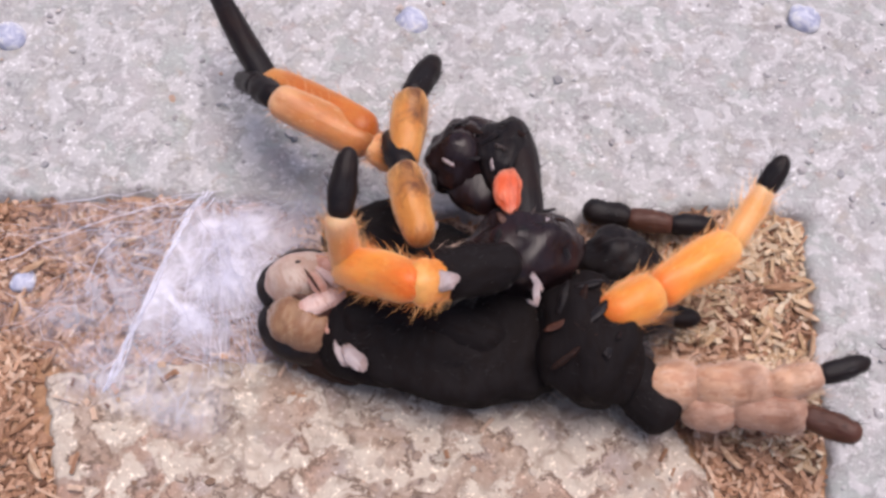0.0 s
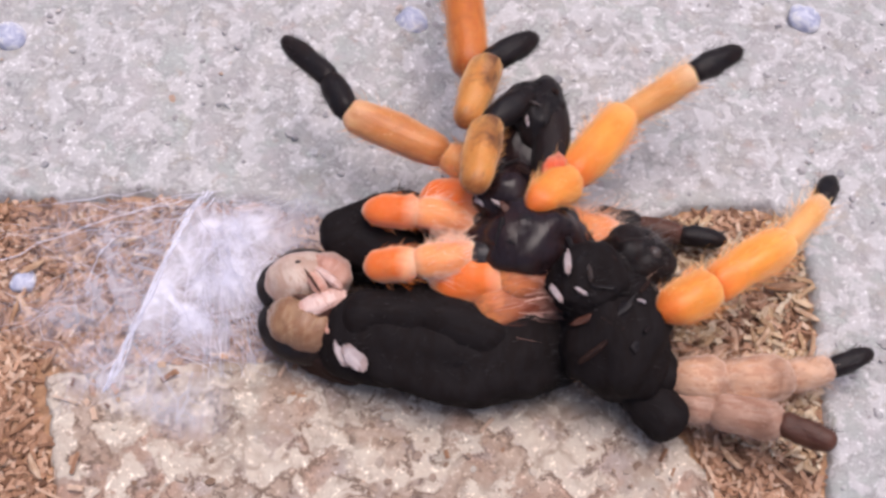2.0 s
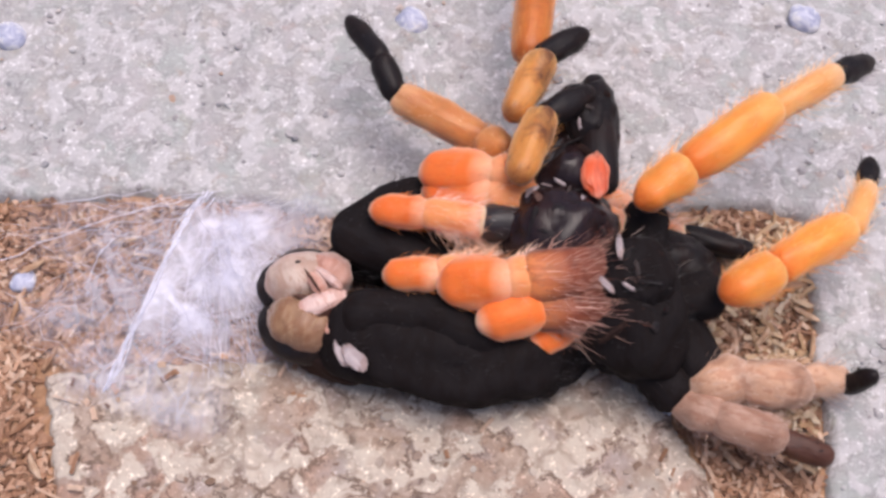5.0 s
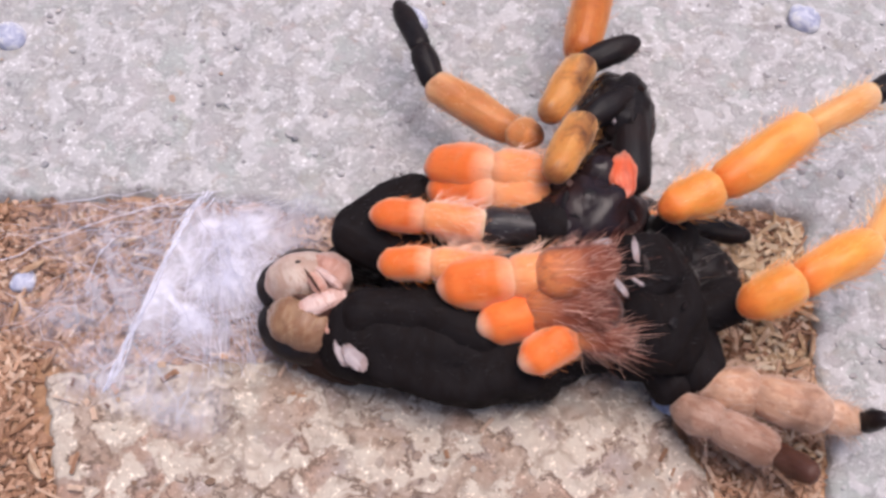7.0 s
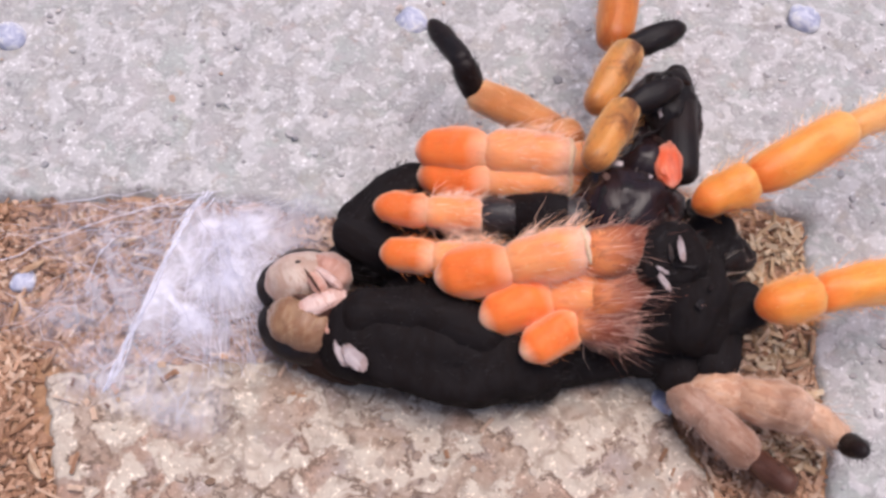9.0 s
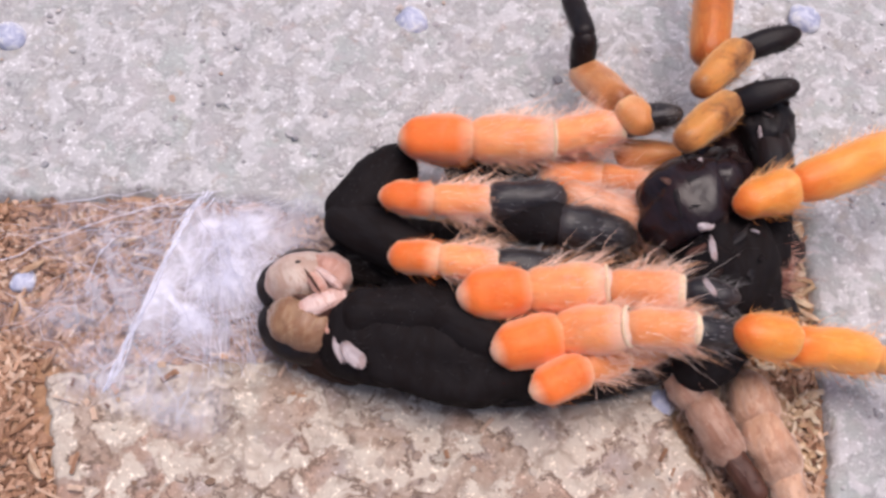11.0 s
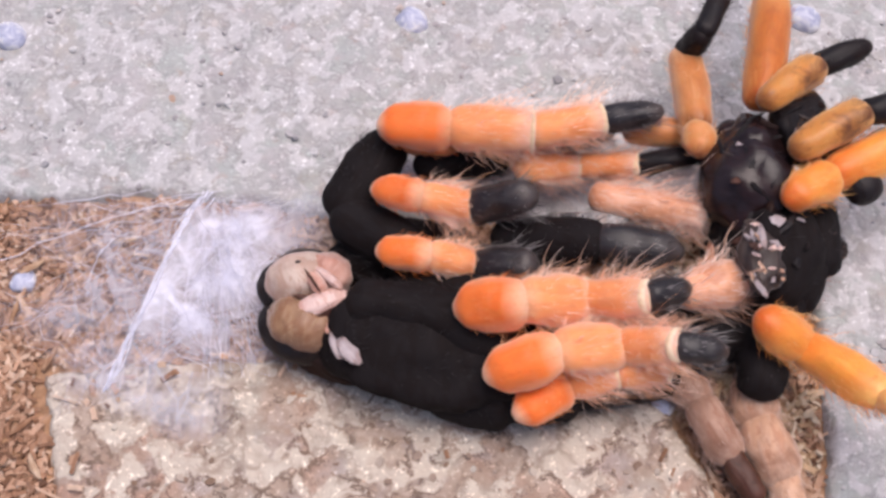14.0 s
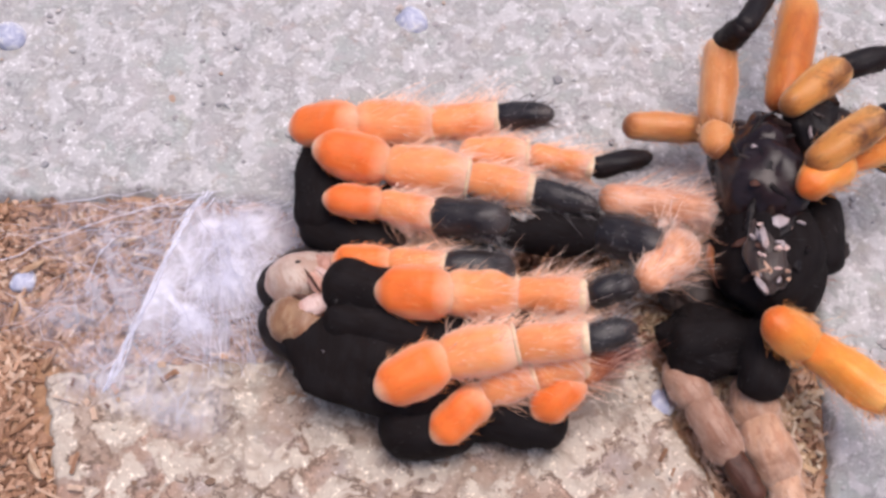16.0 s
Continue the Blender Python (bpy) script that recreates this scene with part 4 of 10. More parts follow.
    walk(limb(tarantula, "tibia", CORAL, 13.5, 4, 3.7), along(tarantula, [
        (0, -2.8, -10.1, 6, 10.7, -11.2, 6),
        (1.1, 0.97, -9.1, 6, 14.5, -9.6, 6),
        (2, 7.4, -1.3, 12.4, 19.9, -1.6, 7.3),
        (2.5, 7.9, -0.55, 14.8, 20.6, -1.1, 10.4),
        (3.5, 7.3, 0.88, 17, 20, -0.14, 12.6),
        (7, 8.4, 1.4, 17.5, 21.4, 0.83, 13.8),
        (9, 7.8, 5.4, 15.2, 21.2, 5.2, 13.2),
        (9.2, 8.6, 5.2, 14.8, 22, 4.7, 13.8),
        (11.3, 5.7, 15, 12.3, 16.2, 18.9, 4.6),
        (12.5, 5.2, 15.6, 12.3, 15.2, 19.3, 3.9),
        (13, 4.4, 16.1, 11.9, 15, 19.5, 4.2),
        (13.5, 3.6, 16.4, 11.4, 14.7, 19.4, 4.6),
        (14, 2.7, 16.7, 11, 14.5, 19.3, 4.9),
        (15, -1.9, 14.8, 13.6, 8.7, 18.5, 6.1),
        (15.2, -2.2, 15.2, 10.6, 8.8, 18.8, 3.7),
        (15.5, -9.2, 7.3, 14.9, 4.1, 5.2, 13.9),
        (16, -9.1, 8.1, 15, 4.3, 6.1, 14.2)]))
    walk(limb(tarantula, "metatarsus", CORAL, 10.3, 3.6, 3), along(tarantula, [
        (0, 10.7, -11.2, 6, 20.9, -11.7, 6),
        (1.1, 14.5, -9.6, 6, 24.7, -10.7, 6),
        (2, 19.9, -1.6, 7.3, 29.8, -2.4, 4.7),
        (2.5, 20.6, -1.1, 10.4, 30.5, -2.3, 7.5),
        (3.5, 20, -0.14, 12.6, 29.9, -2.9, 11.6),
        (7, 21.4, 0.83, 13.8, 31.2, -1.1, 11.3),
        (9, 21.2, 5.2, 13.2, 31.2, 3.5, 12),
        (9.2, 22, 4.7, 13.8, 32, 3.1, 11.8),
        (11.3, 16.2, 18.9, 4.6, 21.9, 15.3, 12.5),
        (12.5, 15.2, 19.3, 3.9, 18.9, 14.3, 12.2),
        (13, 15, 19.5, 4.2, 19.1, 14.5, 12.4),
        (13.5, 14.7, 19.4, 4.6, 19.2, 14.4, 12.5),
        (14, 14.5, 19.3, 4.9, 19.3, 14.4, 12.7),
        (15, 8.7, 18.5, 6.1, 12.7, 13.5, 14.2),
        (15.2, 8.8, 18.8, 3.7, 14.4, 14.5, 11.2),
        (15.5, 5.2, 5.1, 14, 15.4, 4.7, 14.7),
        (16, 4.8, 6, 14.1, 14.9, 3.9, 13.7)]))
    walk(limb(tarantula, "tarsus", SOOT, 10.4, 2.5, 2.1), along(tarantula, [
        (0, 20.9, -11.7, 6, 31.3, -13, 6),
        (1.1, 24.7, -10.7, 6, 35, -12.2, 6),
        (2, 29.8, -2.4, 4.7, 35.1, -7.4, 12.1),
        (2.5, 30.5, -2.3, 7.5, 36.7, -7.4, 14.1),
        (3.5, 29.9, -2.9, 11.6, 38.5, -1.9, 5.9),
        (7, 31.2, -1.1, 11.3, 39.8, -0.12, 5.6),
        (9, 31.2, 3.5, 12, 39.9, 4.5, 6.4),
        (9.2, 32, 3.1, 11.8, 40.7, 4.1, 6.2),
        (11.3, 21.9, 15.3, 12.5, 31.9, 18.4, 13.1),
        (12.5, 18.9, 14.3, 12.2, 29, 17.2, 12),
        (13, 19.1, 14.5, 12.4, 29.2, 17.3, 12),
        (13.5, 19.2, 14.4, 12.5, 29.2, 17.2, 12.1),
        (14, 19.3, 14.4, 12.7, 29.3, 17.2, 12.1),
        (15, 12.7, 13.5, 14.2, 22.3, 16.5, 11.6),
        (15.2, 14.4, 14.5, 11.2, 23.7, 18.3, 8.6),
        (15.5, 16.2, 4.6, 14.7, 25.5, -0.09, 14.4),
        (16, 15.3, 3.8, 13.7, 25, 0.12, 15)]))
    walk(limb(tarantula, "tibia", CORAL, 10.9, 2.8, 2.6), along(tarantula, [
        (0, 11, -14.3, 6, 21.9, -14.9, 6),
        (2.5, 14, -7.4, 6, 24.9, -7.4, 6),
        (3.5, 17, -1.4, 7, 27.9, -2, 7),
        (7, 21.1, 3, 7, 32, 2.4, 7),
        (9, 23.1, 5.8, 8, 33.5, 7.2, 4.8),
        (9.2, 24.1, 5.6, 8, 34.4, 6.8, 4.7),
        (11.3, 17.1, 8.8, 11, 27.4, 11.3, 8.1),
        (12.5, 18.2, 9.7, 11, 28.4, 12.1, 8.1),
        (13.2, 16.2, 8.6, 11, 26.4, 10.2, 7.5),
        (14, 13.3, 9.7, 11, 23.5, 12.5, 8.1),
        (14.5, 11.4, 10.9, 11, 22.2, 12.3, 11),
        (15, 11.4, 10.9, 11, 22.2, 12.3, 11),
        (15.2, 10.4, 10.9, 11, 21.2, 12.3, 11),
        (15.5, 3.7, 13.4, 11, 14.6, 13.7, 12.1),
        (16, 3.9, 13.4, 11, 14.8, 12.7, 11.5)]))
    walk(limb(tarantula, "metatarsus", CORAL, 10.3, 2.5, 2.2), along(tarantula, [
        (0, 21.9, -14.9, 6, 32.1, -15.5, 6),
        (2.5, 24.9, -7.4, 6, 35.1, -8.7, 6),
        (3.5, 27.9, -2, 7, 38.1, -4, 7),
        (7, 32, 2.4, 7, 42.1, 0.44, 7),
        (9, 33.5, 7.2, 4.8, 41.1, 2.5, 9.9),
        (9.2, 34.4, 6.8, 4.7, 42, 2.4, 10.1),
        (11.3, 27.4, 11.3, 8.1, 35.3, 6.2, 12.2),
        (12.5, 28.4, 12.1, 8.1, 36.9, 7.9, 12.2),
        (13.2, 26.4, 10.2, 7.5, 35.5, 6.9, 11),
        (14, 23.7, 12.4, 8.2, 33.9, 11.6, 9.5),
        (14.5, 22.2, 12.3, 11, 32.1, 10, 12.4),
        (15, 22.2, 12.3, 11, 32.1, 10, 12.4),
        (15.2, 21.2, 12.3, 11, 31.1, 10.2, 12.9),
        (15.5, 15, 13.6, 12.1, 25.2, 12.6, 12.9),
        (16, 15.6, 12.5, 11.5, 25.6, 9.9, 11.3)]))
    walk(limb(tarantula, "tarsus", INK, 10.1, 2.1, 1.8), along(tarantula, [
        (0, 32.1, -15.5, 6, 42.2, -16.3, 6),
        (2.5, 35.1, -8.7, 6, 45.1, -10.3, 6),
        (3.5, 38.1, -4, 7, 47.7, -7.2, 7),
        (7, 42.1, 0.44, 7, 52.1, -1.2, 7),
        (9, 41.1, 2.5, 9.9, 49.2, 4.6, 4.2),
        (9.2, 42, 2.4, 10.1, 50.2, 4.5, 4.5),
        (11.3, 35.3, 6.2, 12.2, 44.3, 6.6, 7.7),
        (12.5, 36.9, 7.9, 12.2, 46, 8.3, 7.8),
        (13.2, 35.5, 6.9, 11, 44.7, 8.7, 7),
        (14, 34.2, 11.5, 9.6, 44, 11.8, 12.2),
        (14.5, 32.1, 10, 12.4, 42, 12.4, 13.1),
        (15, 32.1, 10, 12.4, 41.8, 13.1, 12.7),
        (15.2, 31.1, 10.2, 12.9, 40.7, 13.5, 12.4),
        (15.5, 25.4, 12.6, 12.9, 34.7, 16.6, 13.4),
        (16, 26.1, 9.8, 11.3, 35.8, 12.6, 10.5)]))
    walk(limb(tarantula, "patella", EMBER, 8.6, 2.6, 2.85), along(tarantula, [
        (0, -12.8, -9, 6, -4.2, -9.6, 6),
        (0.1, -12.8, -9, 6, -4.2, -9.6, 6),
        (0.2, -11, -0.38, 13, -3.3, -2.4, 16.5),
        (0.3, -12.8, -9, 6, -4.2, -9.6, 6),
        (0.5, -11, -0.38, 13, -3.3, -2.4, 16.5),
        (0.6, -12.8, -9, 6, -4.2, -9.6, 6),
        (0.7, -11, -0.38, 13, -3.3, -2.4, 16.5),
        (0.8, -11, -0.38, 13, -3.3, -2.4, 16.5),
        (0.9, -12.8, -9, 6, -4.2, -9.6, 6),
        (1, -11, -1, 13, -3.3, -3, 16.5),
        (1.1, -11.1, -2, 15.5, -3.6, -3.9, 19.3),
        (1.3, -11.8, -1.6, 15.5, -4.2, -3.6, 19),
        (1.7, -11.9, -1.2, 15.5, -3.9, -2.9, 18.2),
        (2.5, -13, -0.94, 15.5, -4.5, -2.3, 16.7),
        (3.5, -12.7, -1.8, 15.5, -4.1, -2.7, 15.6),
        (4.2, -11.4, -0.72, 15.5, -3, -2.3, 16.4),
        (7, -11.1, -1.8, 15.5, -2.9, -3.5, 17.8),
        (9, -10.5, -0.18, 15.5, -2.6, -2.7, 17.9),
        (9.2, -9.9, 0.14, 15.5, -1.8, -2.3, 16.8),
        (11.3, -9.7, 1.8, 15.5, -1.5, 0.1, 17.5),
        (11.5, -9.8, 1.8, 15.5, -1.6, 0.3, 17.1),
        (12, -10.5, 2, 15.5, -2.1, 1, 16),
        (12.3, -10.7, 2, 15.5, -2.2, 1.3, 15.4),
        (12.4, -13.1, 2, 15.5, -4.4, 1.5, 15),
        (12.5, -13.1, 2, 15.5, -4.4, 1.5, 15),
        (12.8, -13.1, 2, 15.5, -4.4, 1.5, 15),
        (12.9, -10.5, 2.1, 15.5, -2.2, 1, 16.3),
        (13.05, -10.3, 2.2, 15.5, -2.1, 0.7, 16.8),
        (13.5, -15, 3.1, 15.5, -7.1, 0.87, 18.3),
        (14, -11, 3.1, 15.5, -3.4, 0.05, 18.2),
        (14.5, -17.7, 2.7, 15.5, -9, 2.5, 14.9),
        (15, -14.7, 3.9, 15.5, -6.3, 2.2, 16.1),
        (15.2, -15, 3.1, 15.5, -6.5, 1.7, 15.9),
        (15.5, -21, -1.6, 15.5, -12.4, -1.9, 14.7),
        (16, -19, 1.2, 15.5, -10.4, 0.65, 14.7)]))
    walk(limb(tarantula, "tibia", CORAL, 9.7, 2.9, 2.7), along(tarantula, [
        (0, -4.2, -9.6, 6, 5.4, -10.7, 6),
        (0.1, -4.2, -9.6, 6, 5.4, -10.7, 6),
        (0.2, -3.3, -2.4, 16.5, 5.7, -2.1, 13.2),
        (0.3, -4.2, -9.6, 6, 5.4, -10.7, 6),
        (0.5, -3.3, -2.4, 16.5, 5.7, -2.1, 13.2),
        (0.6, -4.2, -9.6, 6, 5.4, -10.7, 6),
        (0.7, -3.3, -2.4, 16.5, 5.7, -2.1, 13.2),
        (0.8, -3.3, -2.4, 16.5, 5.7, -2.1, 13.2),
        (0.9, -4.2, -9.6, 6, 5.4, -10.7, 6),
        (1, -3.3, -3, 16.5, 5.7, -2.6, 13.2),
        (1.1, -3.6, -3.9, 19.3, 5.2, -3.3, 15.2),
        (1.3, -4.2, -3.6, 19, 4.5, -3, 14.8),
        (1.7, -3.9, -2.9, 18.2, 5, -2.5, 14.5),
        (2.5, -4.5, -2.3, 16.7, 5, -2.6, 15.3),
        (3.5, -4.1, -2.7, 15.6, 5.3, -4.2, 17.1),
        (4.2, -3, -2.3, 16.4, 6.5, -4, 16.8),
        (7, -2.9, -3.5, 17.8, 6.7, -4.9, 17.4),
        (9, -2.6, -2.7, 17.9, 6.4, -1.4, 14.5),
        (9.2, -1.8, -2.3, 16.8, 7.2, -1.4, 13.2),
        (11.3, -1.5, 0.1, 17.5, 8.1, 0.6, 16.5),
        (11.5, -1.6, 0.3, 17.1, 8, 0.8, 16.3),
        (12, -2.1, 1, 16, 7.6, 1.2, 15.7),
        (12.3, -2.2, 1.3, 15.4, 7.5, 1.3, 15.4),
        (12.4, -4.4, 1.5, 15, 5.3, 1.4, 15.2),
        (12.5, -4.4, 1.5, 15, 5.3, 1.4, 15.2),
        (12.8, -4.4, 1.5, 15, 5.3, 1.4, 15.2),
        (12.9, -2.2, 1, 16.3, 7.2, 1.5, 15),
        (13.05, -2.1, 0.7, 16.8, 7.2, 1.6, 14.9),
        (13.5, -7.1, 0.87, 18.3, 1.7, 2.5, 14.7),
        (14, -3.4, 0.05, 18.2, 4.8, 0.79, 13.2),
        (14.5, -8.9, 2.5, 14.9, 0.1, 4.2, 11.7),
        (15, -6.3, 2.2, 16.1, 2.1, 2.8, 11.3),
        (15.2, -6.5, 1.7, 15.9, 2, 2.5, 11.4),
        (15.5, -12, -1.9, 14.7, -2.5, -3.4, 13.7),
        (16, -10.3, 0.64, 14.6, -1.1, -2.2, 15.9)]))
    walk(limb(tarantula, "metatarsus", SOOT, 11.3, 3.4, 3.0), along(tarantula, [
        (0, 5.4, -10.7, 6, 16.7, -11.7, 6),
        (0.1, 5.4, -10.7, 6, 16.7, -11.7, 6),
        (0.2, 5.7, -2.1, 13.2, 16.4, -1.1, 9.4),
        (0.3, 5.4, -10.7, 6, 16.7, -11.7, 6),
        (0.5, 5.7, -2.1, 13.2, 16.4, -1.1, 9.4),
        (0.6, 5.4, -10.7, 6, 16.7, -11.7, 6),
        (0.7, 5.7, -2.1, 13.2, 16.4, -1.1, 9.4),
        (0.8, 5.7, -2.1, 13.2, 16.4, -1.1, 9.4),
        (0.9, 5.4, -10.7, 6, 16.7, -11.7, 6),
        (1, 5.7, -2.6, 13.2, 16.4, -1.6, 9.4),
        (1.1, 5.2, -3.3, 15.2, 16.1, -2.2, 12.4),
        (1.3, 4.5, -3, 14.8, 15.8, -2.9, 13.6),
        (1.7, 5, -2.5, 14.5, 16.2, -2.1, 12.2),
        (2.5, 5.1, -2.6, 15.3, 16.3, -4, 15.6),
        (3.5, 5.3, -4.2, 17.1, 16.4, -3.5, 14.7),
        (4.2, 6.5, -4, 16.8, 17.8, -3.7, 15.1),
        (7, 6.8, -5, 17.3, 18.1, -4.9, 16.3),
        (9, 6.5, -1.4, 14.5, 17.7, -2.6, 15),
        (9.2, 7.4, -1.4, 13.2, 18.7, -2.1, 14.1),
        (11.3, 8.1, 0.6, 16.5, 19.4, 1.5, 15.9),
        (11.5, 8, 0.8, 16.3, 19.3, 1.8, 15.5),
        (12, 7.6, 1.2, 15.7, 18.7, 2.6, 14.4),
        (12.3, 7.5, 1.3, 15.4, 18.6, 3, 13.7),
        (12.4, 5.3, 1.4, 15.2, 16.3, 3.3, 13.3),
        (12.5, 5.3, 1.4, 15.2, 16.3, 3.3, 13.3),
        (12.8, 5.3, 1.4, 15.2, 16.3, 3.3, 13.3),
        (12.9, 7.3, 1.5, 15, 18.5, 2.8, 14.3),
        (13.05, 7.4, 1.6, 14.9, 18.5, 2.6, 14.7),
        (13.5, 2.1, 2.5, 14.7, 13.4, 2.8, 15.9),
        (14, 4.8, 0.79, 13.2, 14.4, -0.26, 19.3),
        (14.5, 0.22, 4.2, 11.7, 11.5, 5.1, 13),
        (15, 2.1, 2.8, 11.3, 11.8, 1.5, 17.2),
        (15.2, 2, 2.5, 11.4, 11.8, 1.1, 17),
        (15.5, -2.4, -3.5, 13.7, 8.9, -3.3, 14.4),
        (16, -1.1, -2.2, 15.9, 9.7, -4.7, 18.3)]))
    walk(limb(tarantula, "patella", EMBER, 8.6, 2.6, 2.85), along(tarantula, [
        (0, -12.7, -13.8, 5, -4.1, -14.4, 5),
        (0.1, -12.7, -13.8, 5, -4.1, -14.4, 5),
        (0.2, -10.1, -10, 13, -3.2, -11.7, 18),
        (0.3, -12.7, -13.8, 5, -4.1, -14.4, 5),
        (0.5, -10.1, -10, 13, -3.2, -11.7, 18),
        (0.6, -12.7, -13.8, 5, -4.1, -14.4, 5),
        (0.7, -10.1, -10, 13, -3.2, -11.7, 18),
        (0.8, -10.1, -10, 13, -3.2, -11.7, 18),
        (0.9, -12.7, -13.8, 5, -4.1, -14.4, 5),
        (1, -10.3, -10.6, 13, -3.2, -12.1, 17.7),
        (1.1, -10.7, -10.5, 14, -3.5, -11.8, 18.6),
        (1.3, -11.4, -10.5, 14, -4.1, -11.8, 18.5),
        (2.5, -11.9, -11, 14, -4.1, -12.3, 17.6),
        (3.5, -10.6, -11.3, 14, -2, -11.1, 14.2),
        (4.2, -8.6, -12.5, 14, -0.36, -13.3, 16.5),
        (7, -9.6, -10.3, 14, -1.7, -11.7, 17.3),
        (9, -9.3, -8.2, 14, -1.5, -10.4, 16.8),
        (9.2, -7.3, -11.3, 14, 0.09, -13.4, 18),
        (11.3, -8.4, -8.6, 14, -0.6, -10.6, 16.9),
        (11.5, -8.7, -8.5, 14, -0.7, -10.2, 16.4),
        (12, -8.7, -7.5, 14, -0.5, -8.2, 15.2),
        (12.3, -9, -7.3, 14, -0.6, -7.5, 14.5),
        (12.4, -12, -6.1, 14, -3.4, -5.8, 14),
        (12.5, -12, -6.1, 14, -3.4, -5.8, 14),
        (12.8, -12, -6.1, 14, -3.4, -5.8, 14),
        (12.9, -8.9, -8, 14, -0.6, -8.5, 15.2),
        (13.05, -8.9, -8.1, 14, -0.8, -8.8, 15.6),
        (13.5, -13.6, -5, 14, -5.7, -6.8, 16.9),
        (14, -10.1, -7.3, 13, -2, -9.2, 15.2),
        (14.5, -16.2, -4.7, 12, -8.1, -5.7, 14.8),
        (15, -12.3, -7.1, 12.5, -3.7, -7.4, 12.1),
        (15.2, -13.2, -8.2, 14, -4.6, -8.4, 13.7),
        (15.5, -19.7, -8.6, 14, -11.1, -9, 13.2),
        (16, -17.3, -9.6, 14, -8.6, -9.8, 13.5)]))
    walk(limb(tarantula, "tibia", CORAL, 9.4, 2.9, 2.7), along(tarantula, [
        (0, -4.1, -14.4, 5, 5.3, -15.4, 5),
        (0.1, -4.1, -14.4, 5, 5.3, -15.4, 5),
        (0.2, -3.2, -11.7, 18, 5.6, -10, 15.2),
        (0.3, -4.1, -14.4, 5, 5.3, -15.4, 5),
        (0.5, -3.2, -11.7, 18, 5.6, -10, 15.2),
        (0.6, -4.1, -14.4, 5, 5.3, -15.4, 5),
        (0.7, -3.2, -11.7, 18, 5.6, -10, 15.2),
        (0.8, -3.2, -11.7, 18, 5.6, -10, 15.2),
        (0.9, -4.1, -14.4, 5, 5.3, -15.4, 5),
        (1, -3.2, -12.1, 17.7, 5.6, -10.4, 14.9),
        (1.1, -3.5, -11.8, 18.6, 5.5, -10.2, 16.6),
        (1.3, -4.1, -11.8, 18.5, 4.7, -9.4, 16),
        (2.5, -4.1, -12.3, 17.6, 5.1, -10.8, 16.6),
        (3.5, -2, -11.1, 14.2, 7.4, -11.6, 14.3),
        (4.2, -0.36, -13.3, 16.5, 8.8, -12.2, 14.4),
        (7, -1.7, -11.7, 17.3, 7.6, -12.8, 16.5),
        (9, -1.5, -10.4, 16.8, 7.7, -10.3, 14.6),
        (9.2, 0.09, -13.4, 18, 9.2, -12.4, 15.8),
        (11.3, -0.6, -10.6, 16.9, 8.4, -10.3, 14.2),
        (11.5, -0.6, -10.2, 16.4, 8.4, -10, 14.2),
        (12, -0.4, -8.2, 15.2, 8.8, -9, 14.1),
        (12.3, -0.5, -7.5, 14.5, 8.7, -8.8, 14.1),
        (12.4, -3.3, -5.8, 14, 5.9, -7.4, 14.1),
        (12.5, -3.3, -5.8, 14, 5.9, -7.4, 14.1),
        (12.8, -3.3, -5.8, 14, 5.9, -7.4, 14.1),
        (12.9, -0.5, -8.5, 15.2, 8.7, -9.9, 15.1),
        (13.05, -0.6, -8.8, 15.6, 8.6, -10.2, 15.5),
        (13.5, -5.4, -6.8, 16.9, 3.9, -7.9, 16.6),
        (14, -2, -9.2, 15.2, 5.5, -8.2, 9.6),
        (14.5, -8, -5.7, 14.8, 1.4, -6.5, 14.4),
        (15, -3.6, -7.4, 12.1, 4, -10.6, 16.6),
        (15.2, -4.5, -8.4, 13.7, 3.2, -11.5, 18),
        (15.5, -11, -9, 13.2, -2.2, -11.3, 15.6),
        (16, -8.5, -9.8, 13.5, 0.55, -11.7, 15.3)]))
